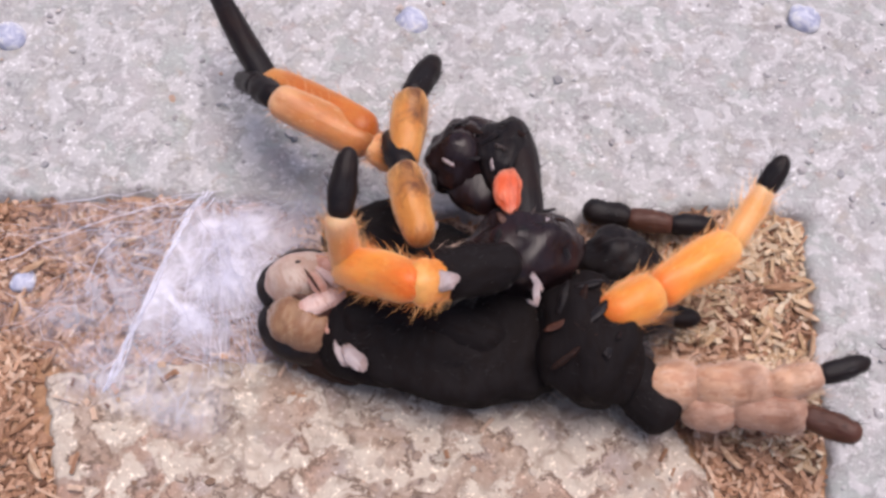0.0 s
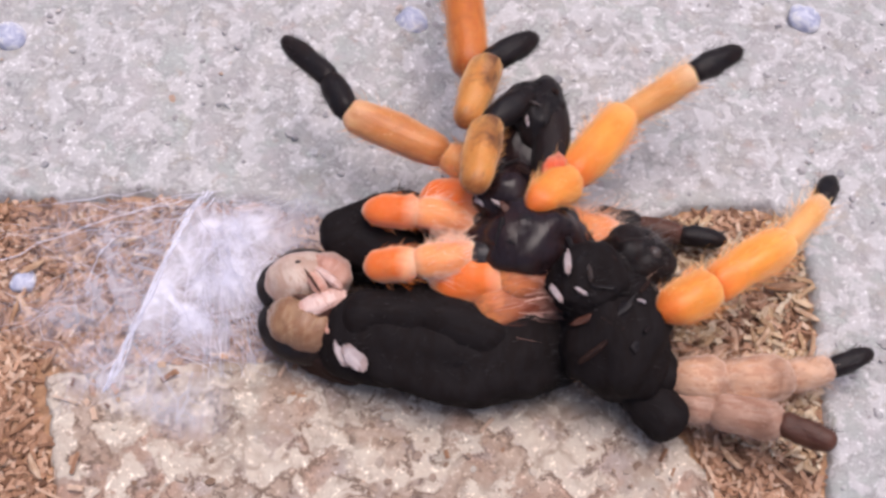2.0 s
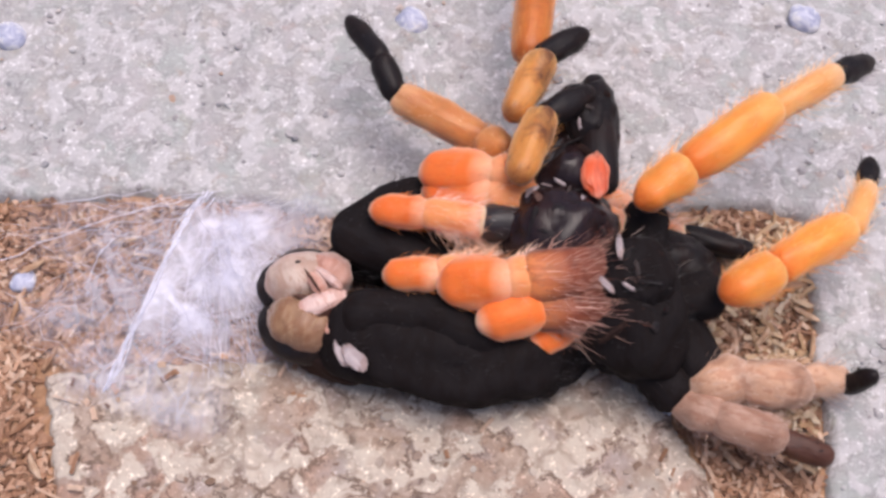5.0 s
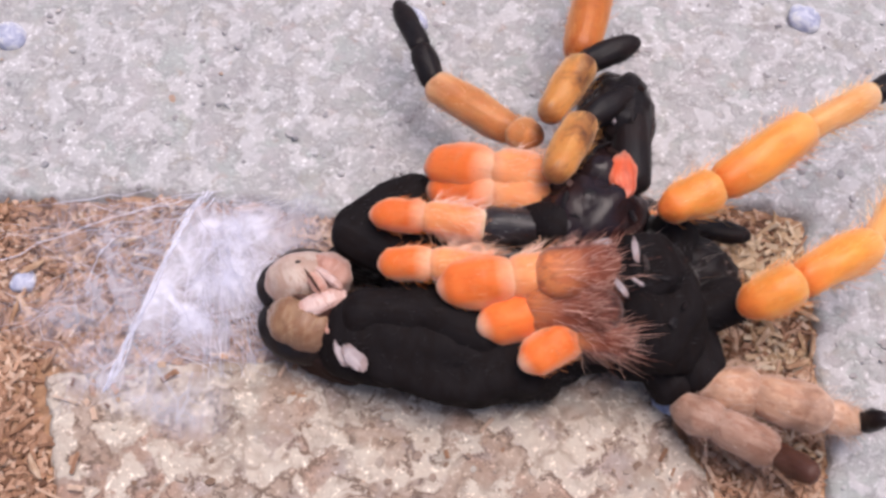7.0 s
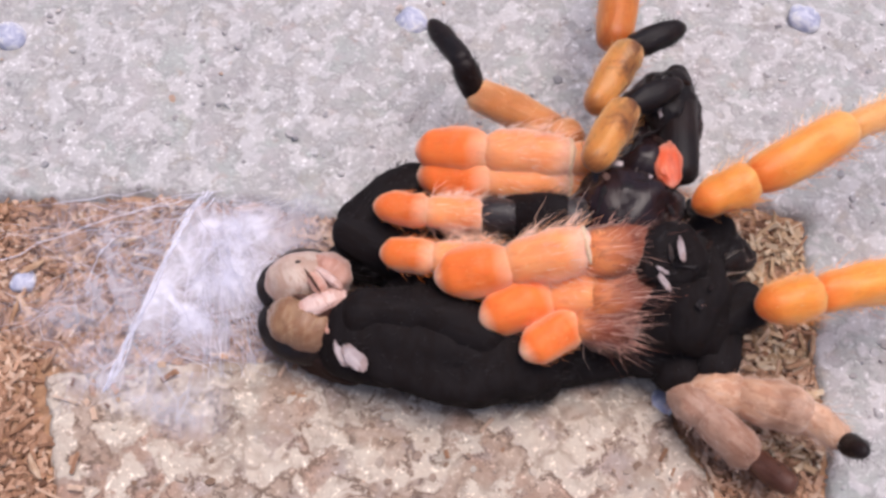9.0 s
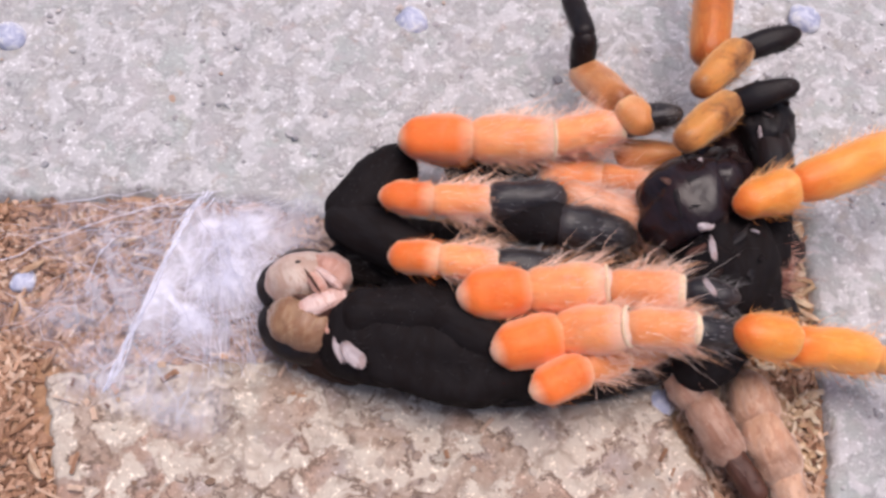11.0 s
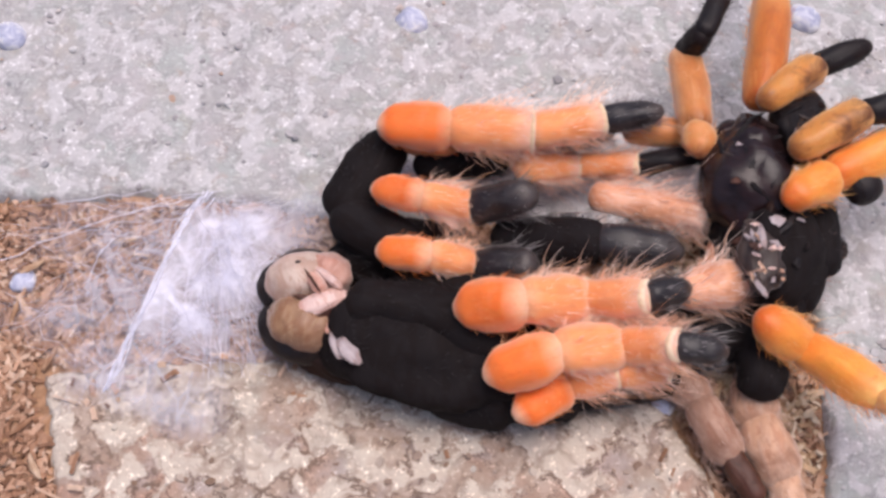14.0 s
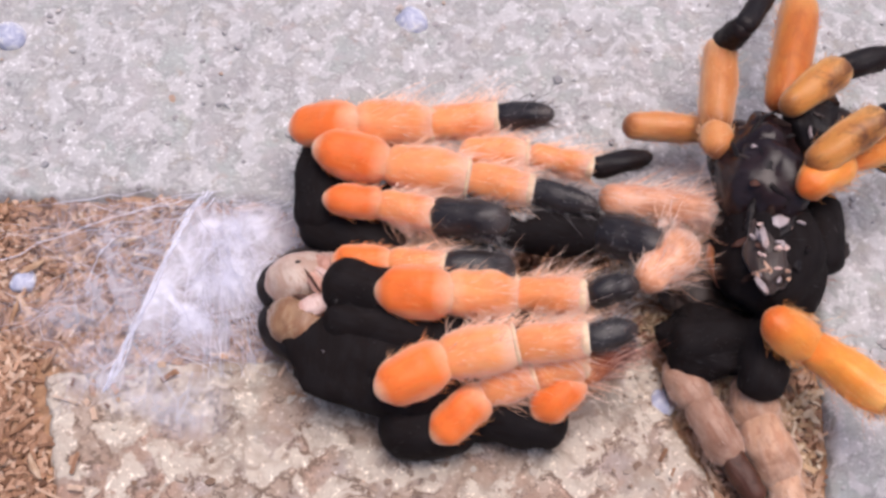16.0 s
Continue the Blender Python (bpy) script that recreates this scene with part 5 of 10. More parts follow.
    walk(limb(tarantula, "metatarsus", SOOT, 10.2, 3.4, 3.0), along(tarantula, [
        (0, 5.3, -15.4, 5, 15.5, -15.4, 5),
        (0.1, 5.3, -15.4, 5, 15.5, -15.4, 5),
        (0.2, 5.6, -10, 15.2, 15.4, -9.6, 12.4),
        (0.3, 5.3, -15.4, 5, 15.5, -15.4, 5),
        (0.5, 5.6, -10, 15.2, 15.4, -9.6, 12.4),
        (0.6, 5.3, -15.4, 5, 15.5, -15.4, 5),
        (0.7, 5.6, -10, 15.2, 15.4, -9.6, 12.4),
        (0.8, 5.6, -10, 15.2, 15.4, -9.6, 12.4),
        (0.9, 5.3, -15.4, 5, 15.5, -15.4, 5),
        (1, 5.6, -10.4, 14.9, 15.4, -10, 12.1),
        (1.1, 5.5, -10.2, 16.6, 15.3, -9.7, 13.6),
        (1.3, 4.7, -9.4, 16, 14.8, -10.3, 14.8),
        (2.5, 5.1, -10.8, 16.6, 15.2, -11, 15),
        (3.5, 7.6, -11.7, 14.3, 17.7, -13.7, 14.3),
        (4.2, 8.8, -12.2, 14.4, 18.6, -12.4, 11.6),
        (7, 7.6, -12.8, 16.5, 17.6, -14.8, 16.5),
        (9, 7.8, -10.3, 14.6, 17.9, -11.9, 14.8),
        (9.2, 9.2, -12.4, 15.8, 19, -12, 12.9),
        (11.3, 8.4, -10.3, 14.2, 18.5, -11, 13.6),
        (11.5, 8.4, -10, 14.2, 18.3, -11.1, 14.3),
        (12, 8.8, -9, 14.1, 18.2, -11, 16),
        (12.3, 8.7, -8.8, 14.1, 17.9, -11.2, 17),
        (12.4, 5.9, -7.4, 14.1, 15, -10.3, 17.7),
        (12.5, 5.9, -7.4, 14.1, 15, -10.3, 17.7),
        (12.8, 5.9, -7.4, 14.1, 15, -10.3, 17.7),
        (12.9, 8.9, -9.9, 15.1, 18.3, -11.7, 16.7),
        (13.05, 8.8, -10.2, 15.5, 18.3, -11.5, 16.4),
        (13.5, 4.2, -7.9, 16.6, 14.3, -8, 15.3),
        (14, 5.5, -8.2, 9.6, 14.3, -10.5, 14.1),
        (14.5, 1.5, -6.5, 14.4, 11, -9, 17.1),
        (15, 4, -10.6, 16.6, 13.9, -8.2, 15.6),
        (15.2, 3.2, -11.5, 18, 13.3, -9.9, 16.9),
        (15.5, -2.2, -11.3, 15.6, 7.9, -11.5, 13.9),
        (16, 0.55, -11.7, 15.3, 10.7, -11.4, 13.8)]))
    walk(limb(tarantula, "patella", EMBER, 10.4, 3.9, 4.1), along(tarantula, [
        (0, -8.8, -18.4, 6, 1.6, -18.4, 6),
        (0.9, -8.8, -18.4, 6, 1.6, -18.4, 6),
        (1.1, -2.2, -16.3, 7, 8.1, -16.3, 7),
        (1.7, -0.37, -14.4, 11.5, 9.1, -16.3, 15.2),
        (2, -0.8, -13, 13.5, 8.7, -13, 15),
        (2.5, -0.2, -14.5, 16, 9.3, -14.5, 18),
        (3, -0.4, -14.3, 16.5, 9.3, -14.5, 18.5),
        (3.5, -0.5, -13.7, 16.8, 9.1, -14.2, 19),
        (4.2, 0.4, -14.8, 17, 9.9, -15.3, 19.5),
        (6.3, 0.54, -15.7, 16.8, 10.2, -16.3, 20.4),
        (7, 0.57, -15.7, 16.8, 10.8, -14.6, 18),
        (9, 0.16, -13.9, 16.8, 10.3, -12.6, 18.1),
        (9.2, 1.9, -15.9, 16.8, 11.8, -13.2, 16.3),
        (11.3, 3.7, -17.2, 16.8, 13.7, -15.3, 14.8),
        (11.5, 3.6, -17.1, 16.8, 13.6, -15.4, 15.3),
        (12, 2.8, -18.6, 16.8, 13, -17.5, 16.5),
        (12.3, 2.7, -18.4, 16.8, 12.9, -17.7, 17.2),
        (12.4, 1, -14.9, 16.8, 11.3, -14.4, 17.7),
        (12.5, 0.99, -14.9, 16.8, 11.3, -14.4, 17.7),
        (12.8, 1, -14.9, 16.8, 11.3, -14.4, 17.7),
        (12.9, 3.4, -18.1, 16.8, 12.3, -19.3, 20.6),
        (13.05, 3.8, -18.3, 16.8, 12.2, -20.2, 21.7),
        (13.2, 3.7, -17.4, 16.8, 11.7, -19.9, 22.8),
        (13.5, 0.12, -15.7, 16.8, 10.3, -14.5, 18),
        (14, 3.2, -19.4, 16.8, 12.5, -20.3, 21.3),
        (14.5, -3.5, -13.4, 16.8, 6.8, -12.8, 17.5),
        (15, -0.81, -16.1, 16.8, 8.6, -18.1, 20.7),
        (15.2, -2.2, -15.9, 16.8, 7.6, -17.5, 20),
        (15.5, -12.2, -14.9, 16.8, -2.1, -15.6, 19),
        (16, -9.3, -16.4, 16.8, 0.98, -17.2, 17.7)]))
    walk(limb(tarantula, "tibia", CORAL, 12.6, 4, 3.7), along(tarantula, [
        (0, 1.6, -18.4, 6, 14.2, -18.9, 6),
        (0.9, 1.6, -18.4, 6, 14.2, -18.9, 6),
        (1.1, 8.1, -16.3, 7, 20.7, -16.9, 7),
        (1.7, 9.1, -16.3, 15.2, 21.5, -16.5, 12.8),
        (2, 8.7, -13, 15, 20.6, -9.8, 11),
        (2.5, 9.3, -14.5, 18, 20.9, -11, 13),
        (3, 9.3, -14.5, 18.5, 20.9, -11.3, 14),
        (3.5, 9.1, -14.2, 19, 21.1, -11.4, 15),
        (4.2, 9.9, -15.3, 19.5, 21.9, -12.5, 16),
        (6.3, 10.2, -16.3, 20.4, 22.5, -13.9, 18.3),
        (7, 10.8, -14.6, 18, 23.2, -12.7, 16.3),
        (9, 10.7, -12.5, 18.2, 22.9, -10.6, 20.9),
        (9.2, 12.1, -13.1, 16.4, 24.3, -11.2, 19.1),
        (11.3, 13.8, -15.3, 14.8, 26.2, -15.5, 16.4),
        (11.5, 13.6, -15.4, 15.3, 26.1, -15.5, 16.6),
        (12, 13.1, -17.5, 16.5, 25.4, -17.4, 16.9),
        (12.3, 12.9, -17.7, 17.2, 25.4, -17.4, 17.2),
        (12.4, 11.3, -14.4, 17.7, 23.9, -14, 17.3),
        (12.5, 11.3, -14.4, 17.7, 23.9, -14, 17.3),
        (12.8, 11.3, -14.4, 17.7, 23.9, -14, 17.3),
        (12.9, 12.3, -19.3, 20.6, 24.5, -18, 18.1),
        (13.05, 12.2, -20.2, 21.7, 24.2, -18.5, 18.4),
        (13.2, 11.7, -19.9, 22.8, 23.5, -17.9, 18.7),
        (13.5, 10.4, -14.5, 18, 23, -13.8, 17.6),
        (14, 12.5, -20.3, 21.3, 22.4, -16.6, 14.4),
        (14.5, 7, -12.8, 17.6, 18.3, -9.8, 12.8),
        (15, 8.6, -18.1, 20.7, 19.5, -15.3, 15.1),
        (15.2, 7.6, -17.5, 20, 18.7, -15, 14.6),
        (15.5, -2, -15.6, 19, 10.6, -16.3, 19.5),
        (16, 0.98, -17.2, 17.7, 11.2, -14.1, 10.9)]))
    walk(limb(tarantula, "metatarsus", CORAL, 10.8, 3.6, 3), along(tarantula, [
        (0, 14.2, -18.9, 6, 25, -18.9, 6),
        (0.9, 14.2, -18.9, 6, 25, -18.9, 6),
        (1.1, 20.7, -16.9, 7, 31.5, -16.9, 7),
        (1.7, 21.5, -16.5, 12.8, 31.7, -15.4, 9.3),
        (2, 20.6, -9.8, 11, 30.1, -6.9, 6),
        (2.5, 20.9, -11, 13, 30.2, -8.1, 8),
        (3, 20.9, -11.3, 14, 30.2, -8.4, 9),
        (3.5, 21.1, -11.4, 15, 30.4, -8.5, 10),
        (4.2, 21.9, -12.5, 16, 31.1, -9.7, 11),
        (6.3, 22.5, -13.9, 18.3, 32.8, -13.2, 15.4),
        (7, 23.2, -12.7, 16.3, 33.6, -12.3, 13.5),
        (9, 23.3, -10.5, 21, 33.2, -10.9, 16.8),
        (9.2, 24.6, -11.1, 19.2, 34.1, -10.6, 14.2),
        (11.3, 27.1, -15.7, 16.5, 37.6, -17.2, 18),
        (11.5, 27, -15.8, 16.6, 37.5, -17.1, 18.2),
        (12, 26.2, -17.4, 17, 36.6, -18.6, 18.6),
        (12.3, 25.9, -17.5, 17.2, 36.4, -18.5, 18.8),
        (12.4, 24.3, -14, 17.3, 34.9, -15, 19),
        (12.5, 24.3, -14, 17.3, 34.9, -15, 19),
        (12.8, 24.3, -14, 17.3, 34.9, -15, 19),
        (12.9, 24.6, -18, 18.1, 35.2, -17.9, 17.7),
        (13.05, 24.3, -18.5, 18.4, 34.9, -18, 17.3),
        (13.2, 23.5, -17.9, 18.7, 34.1, -16.9, 16.8),
        (13.5, 23, -13.8, 17.6, 33.8, -13.6, 17.7),
        (14, 22.4, -16.6, 14.4, 31.8, -18.7, 19.3),
        (14.5, 18.4, -9.8, 12.8, 29, -10.4, 14.3),
        (15, 19.5, -15.3, 15.1, 27.2, -18.1, 22.1),
        (15.2, 18.7, -15, 14.6, 26.8, -17.6, 21.2),
        (15.5, 11.5, -16.3, 19.6, 22.2, -16.5, 20.9),
        (16, 12.2, -14.2, 11, 22.9, -15.1, 12)]))
    walk(limb(tarantula, "tarsus", SOOT, 7.4, 2.5, 2.1), along(tarantula, [
        (0, 25, -18.9, 6, 32.4, -18.9, 6),
        (0.9, 25, -18.9, 6, 32.4, -18.9, 6),
        (1.1, 31.5, -16.9, 7, 38.9, -17.5, 7),
        (1.7, 31.7, -15.4, 9.3, 38.3, -14.4, 6.2),
        (2, 30.1, -6.9, 6, 36.7, -5.4, 3),
        (2.5, 30.2, -8.1, 8, 36.8, -6.6, 5),
        (3, 30.2, -8.4, 9, 36.8, -6.9, 6),
        (3.5, 30.4, -8.5, 10, 36.9, -7, 7),
        (4.2, 31.1, -9.7, 11, 37.6, -8.1, 8),
        (6.3, 32.8, -13.2, 15.4, 40.1, -13.8, 14.6),
        (7, 33.6, -12.3, 13.5, 41, -13.1, 13),
        (9, 33.2, -10.9, 16.8, 40.4, -12.7, 16.3),
        (9.2, 34.1, -10.6, 14.2, 41.4, -11.9, 13.8),
        (11.3, 38.5, -17.4, 18.1, 45.5, -18.9, 19.2),
        (11.5, 38.3, -17.3, 18.3, 45.3, -18.8, 19.4),
        (12, 37.2, -18.7, 18.7, 44.3, -20.2, 19.7),
        (12.3, 36.9, -18.7, 18.9, 44, -20.1, 19.9),
        (12.4, 35.4, -15.1, 19.1, 42.6, -16.6, 20.1),
        (12.5, 35.4, -15.1, 19.1, 42.6, -16.6, 20.1),
        (12.8, 35.4, -15.1, 19.1, 42.6, -16.6, 20.1),
        (12.9, 35.4, -17.9, 17.8, 42.5, -17.8, 17.3),
        (13.05, 35, -18, 17.3, 42.1, -17.3, 16.2),
        (13.2, 34.1, -16.9, 16.8, 41.2, -15.6, 15.2),
        (13.5, 33.8, -13.6, 17.7, 40.9, -12.5, 16),
        (14, 31.8, -18.7, 19.3, 38.5, -16.2, 17.4),
        (14.5, 29, -10.4, 14.3, 35.9, -10.5, 16.9),
        (15, 27.2, -18.1, 22.1, 34.1, -16.4, 19.8),
        (15.2, 26.8, -17.6, 21.2, 33.4, -15.4, 18.8),
        (15.5, 23.2, -16.5, 21.1, 30.3, -15.2, 23),
        (16, 24.2, -15.1, 12.2, 31.3, -13.7, 14.1)]))
    walk(limb(tarantula, "patella", EMBER, 10.5, 3.8, 4), along(tarantula, [
        (0, -5.9, -22.5, 6, 4.5, -21.9, 6),
        (1.1, -1.3, -21.4, 7, 9.1, -20.3, 7),
        (1.7, 1.5, -19.4, 7, 12, -18.8, 7),
        (2, 5.3, -17, 11, 14.3, -14.8, 12),
        (2.5, 5.6, -20.7, 16, 14.2, -17.5, 17),
        (3, 5.7, -20.3, 16.5, 14.3, -17.1, 17.5),
        (3.5, 5.8, -20.3, 17, 14.4, -16.7, 17.5),
        (4.2, 6.4, -21.9, 17, 15.1, -18.2, 17),
        (7, 6.9, -21.8, 15, 16.4, -17.7, 13.2),
        (9, 7.3, -20.5, 15, 16.6, -15.7, 14.3),
        (9.2, 9, -23, 15, 18.2, -18, 13.9),
        (11.3, 9, -26.1, 15, 18.6, -22.5, 13.4),
        (11.5, 8.8, -26.3, 15, 18.4, -22.7, 13.7),
        (12, 9.1, -27.6, 15, 18.8, -23.8, 14.3),
        (12.3, 9, -27.8, 15, 18.5, -24, 14.7),
        (12.4, 6.9, -23.9, 15, 16.6, -20, 15),
        (12.5, 6.9, -23.9, 15, 16.6, -20, 15),
        (12.8, 6.9, -23.9, 15, 16.6, -20, 15),
        (12.9, 8.8, -28.1, 15, 18.5, -24.5, 14.8),
        (13.05, 9.1, -28.6, 15, 18.9, -25.1, 14.7),
        (13.2, 9.3, -27.3, 15, 19.2, -23.8, 14.6),
        (13.5, 6.6, -24.4, 15, 16, -19.8, 14.6),
        (14, 7.7, -30, 15.1, 17.5, -27.2, 17.3),
        (14.5, -1.4, -27.3, 15, 7.7, -22.7, 17.5),
        (15, 2.8, -31, 15, 12.6, -27.9, 17.1),
        (15.2, 1.5, -30.6, 15, 11.3, -27.6, 16.9),
        (15.5, -10, -29.7, 15, -0.8, -24.6, 14.3),
        (16, -9, -32.4, 15, 0.09, -27.3, 15)]))
    walk(limb(tarantula, "tibia", CORAL, 11.5, 3.9, 3.6), along(tarantula, [
        (0, 4.5, -21.9, 6, 16, -21.9, 6),
        (1.1, 9.1, -20.3, 7, 20.6, -20.3, 7),
        (1.7, 12, -18.8, 7, 23.4, -18.3, 7),
        (2, 14.3, -14.8, 12, 26, -12.1, 8),
        (2.5, 14.2, -17.5, 17, 25.6, -14.2, 12),
        (3, 14.3, -17.1, 17.5, 25.5, -14.1, 12.5),
        (3.5, 14.4, -16.7, 17.5, 25.5, -14.3, 13),
        (4.2, 15.1, -18.2, 17, 26.1, -16.1, 13),
        (6.3, 16.1, -17.9, 14.1, 27.1, -17.6, 13),
        (7, 16.4, -17.7, 13.2, 27.4, -18.2, 13),
        (8, 16.6, -16.7, 13.8, 28.1, -16.4, 13),
        (8.5, 16.7, -16.2, 14, 28.4, -15.5, 13),
        (9, 16.8, -15.7, 14.3, 28.2, -16.4, 15.8),
        (9.2, 18.2, -18, 13.9, 28.8, -19.9, 17.9),
        (11.3, 18.6, -22.5, 13.4, 28.8, -23.4, 18.5),
        (11.5, 18.4, -22.7, 13.7, 28.9, -23.4, 18.2),
        (12, 18.8, -23.8, 14.3, 29.6, -24.6, 17.3),
        (12.3, 18.5, -24, 14.7, 29.7, -24.6, 16.8),
        (12.4, 16.6, -20, 15, 28, -20.7, 16.5),
        (12.5, 16.6, -20, 15, 28, -20.7, 16.5),
        (12.8, 16.6, -20, 15, 28, -20.7, 16.5),
        (12.9, 18.5, -24.5, 14.8, 29.7, -23.7, 14.2),
        (13.05, 18.9, -25.1, 14.7, 30, -23.8, 13.3),
        (13.2, 19.2, -23.8, 14.6, 30.3, -21.8, 12.4),
        (13.5, 16, -19.8, 14.6, 27.3, -18.1, 13.3),
        (14, 17.9, -27.1, 17.4, 28.2, -24.3, 13.1),
        (14.5, 7.7, -22.7, 17.5, 19.1, -21, 17),
        (15, 12.7, -27.9, 17.1, 23.6, -25.5, 14.2),
        (15.2, 11.4, -27.6, 16.9, 22.6, -25.8, 14.9),
        (15.5, -0.71, -24.6, 14.3, 10.6, -23.1, 15.7),
        (16, 0.15, -27.3, 15, 11.4, -25.5, 16.5)]))
    walk(limb(tarantula, "metatarsus", CORAL, 10.6, 3.5, 2.9), along(tarantula, [
        (0, 16, -21.9, 6, 26.6, -22.4, 6),
        (1.1, 20.6, -20.3, 7, 31.2, -20.3, 7),
        (1.7, 23.4, -18.3, 7, 34, -18.3, 7),
        (2, 26, -12.1, 8, 35.6, -9.4, 3),
        (2.5, 25.6, -14.2, 12, 35, -11.4, 7),
        (3, 25.5, -14.1, 12.5, 34.9, -11.4, 7.5),
        (3.5, 25.5, -14.3, 13, 34.9, -11.5, 8),
        (4.2, 26.1, -16.1, 13, 35.5, -13.4, 8),
        (6.3, 27.1, -17.6, 13, 36.4, -15, 8),
        (7, 27.4, -18.2, 13, 36.8, -15.7, 8),
        (8, 28.1, -16.4, 13, 37.5, -13.8, 8),
        (8.5, 28.4, -15.5, 13, 37.8, -12.9, 8),
        (9, 28.4, -16.5, 15.8, 36.7, -15.4, 9.4),
        (9.2, 28.8, -19.9, 17.9, 36.7, -18.2, 11.1),
        (11.3, 28.8, -23.4, 18.5, 39.3, -23.8, 18.3),
        (11.5, 28.9, -23.4, 18.2, 39.3, -23.9, 18.1),
        (12, 29.6, -24.6, 17.3, 40, -24.8, 17.5),
        (12.3, 29.7, -24.6, 16.8, 40.1, -24.9, 17.1),
        (12.4, 28, -20.7, 16.5, 38.6, -20.9, 16.9),
        (12.5, 28, -20.7, 16.5, 38.6, -20.9, 16.9),
        (12.8, 28, -20.7, 16.5, 38.6, -20.9, 16.9),
        (12.9, 29.7, -23.7, 14.2, 38.4, -25.4, 18.2),
        (13.05, 30, -23.8, 13.3, 38.1, -26, 18.7),
        (13.2, 30.3, -21.8, 12.4, 37.8, -24.8, 19.2),
        (13.5, 27.3, -18.1, 13.3, 36.1, -20.3, 18.6),
        (14, 28.2, -24.3, 13.1, 35.7, -27.2, 20),
        (14.5, 19.5, -21, 17.1, 29.9, -20.9, 19),
        (15, 23.6, -25.5, 14.2, 32.3, -27.7, 19.8),
        (15.2, 22.6, -25.8, 14.9, 31.3, -27.8, 20.6),
        (15.5, 11.3, -23, 15.8, 21.5, -21.1, 18),
        (16, 11.7, -25.5, 16.5, 22.1, -25.3, 18)]))
    walk(limb(tarantula, "tarsus", SOOT, 7.2, 2.5, 2.1), along(tarantula, [
        (0, 26.6, -22.4, 6, 33.8, -23, 6),
        (1.1, 31.2, -20.3, 7, 38.4, -20.3, 7),
        (1.7, 34, -18.3, 7, 41.2, -18.3, 7),
        (2, 35.6, -9.4, 3, 41.7, -9.4, 3),
        (2.5, 35, -11.4, 7, 41.6, -10, 4),
        (3, 34.9, -11.4, 7.5, 41.6, -9.9, 4.5),
        (3.5, 34.9, -11.5, 8, 41.5, -10, 5),
        (4.2, 35.5, -13.4, 8, 42, -11.9, 5),
        (6.3, 36.4, -15, 8, 43, -13.6, 5),
        (7, 36.8, -15.7, 8, 43.3, -14.3, 5),
        (8, 37.5, -13.8, 8, 44.1, -12.4, 5),
        (8.5, 37.8, -12.9, 8, 44.5, -11.4, 5),
        (9, 36.7, -15.4, 9.4, 43.5, -16.5, 7.3),
        (9.2, 36.7, -18.2, 11.1, 43.5, -18.2, 8.9),
        (11.3, 39.3, -23.8, 18.3, 46, -24, 15.7),
        (11.5, 39.3, -23.9, 18.1, 46, -24, 15.5),
        (12, 40, -24.8, 17.5, 46.7, -24.8, 14.9),
        (12.3, 40.1, -24.9, 17.1, 46.8, -24.8, 14.6),
        (12.4, 38.6, -20.9, 16.9, 45.3, -20.7, 14.4),
        (12.5, 38.6, -20.9, 16.9, 45.3, -20.7, 14.4),
        (12.8, 38.6, -20.9, 16.9, 45.3, -20.7, 14.4),
        (12.9, 38.4, -25.4, 18.2, 45.1, -25.3, 15.6),
        (13.05, 38.1, -26, 18.7, 44.8, -25.8, 16.1),
        (13.2, 37.8, -24.8, 19.2, 44.5, -24.6, 16.5),
        (13.5, 36.1, -20.3, 18.6, 43.3, -20.5, 18),
        (14, 35.7, -27.2, 20, 42.8, -27.9, 18.8),
        (14.5, 30.8, -20.9, 19.1, 37.8, -20.9, 20.8),
        (15, 32.3, -27.7, 19.8, 39.4, -26.7, 19.2),
        (15.2, 31.3, -27.8, 20.6, 38.3, -26.6, 20),
        (15.5, 22.3, -21, 18.2, 29.2, -19.9, 19.9),
        (16, 22.3, -25.3, 18, 29.3, -23.8, 18.4)]))
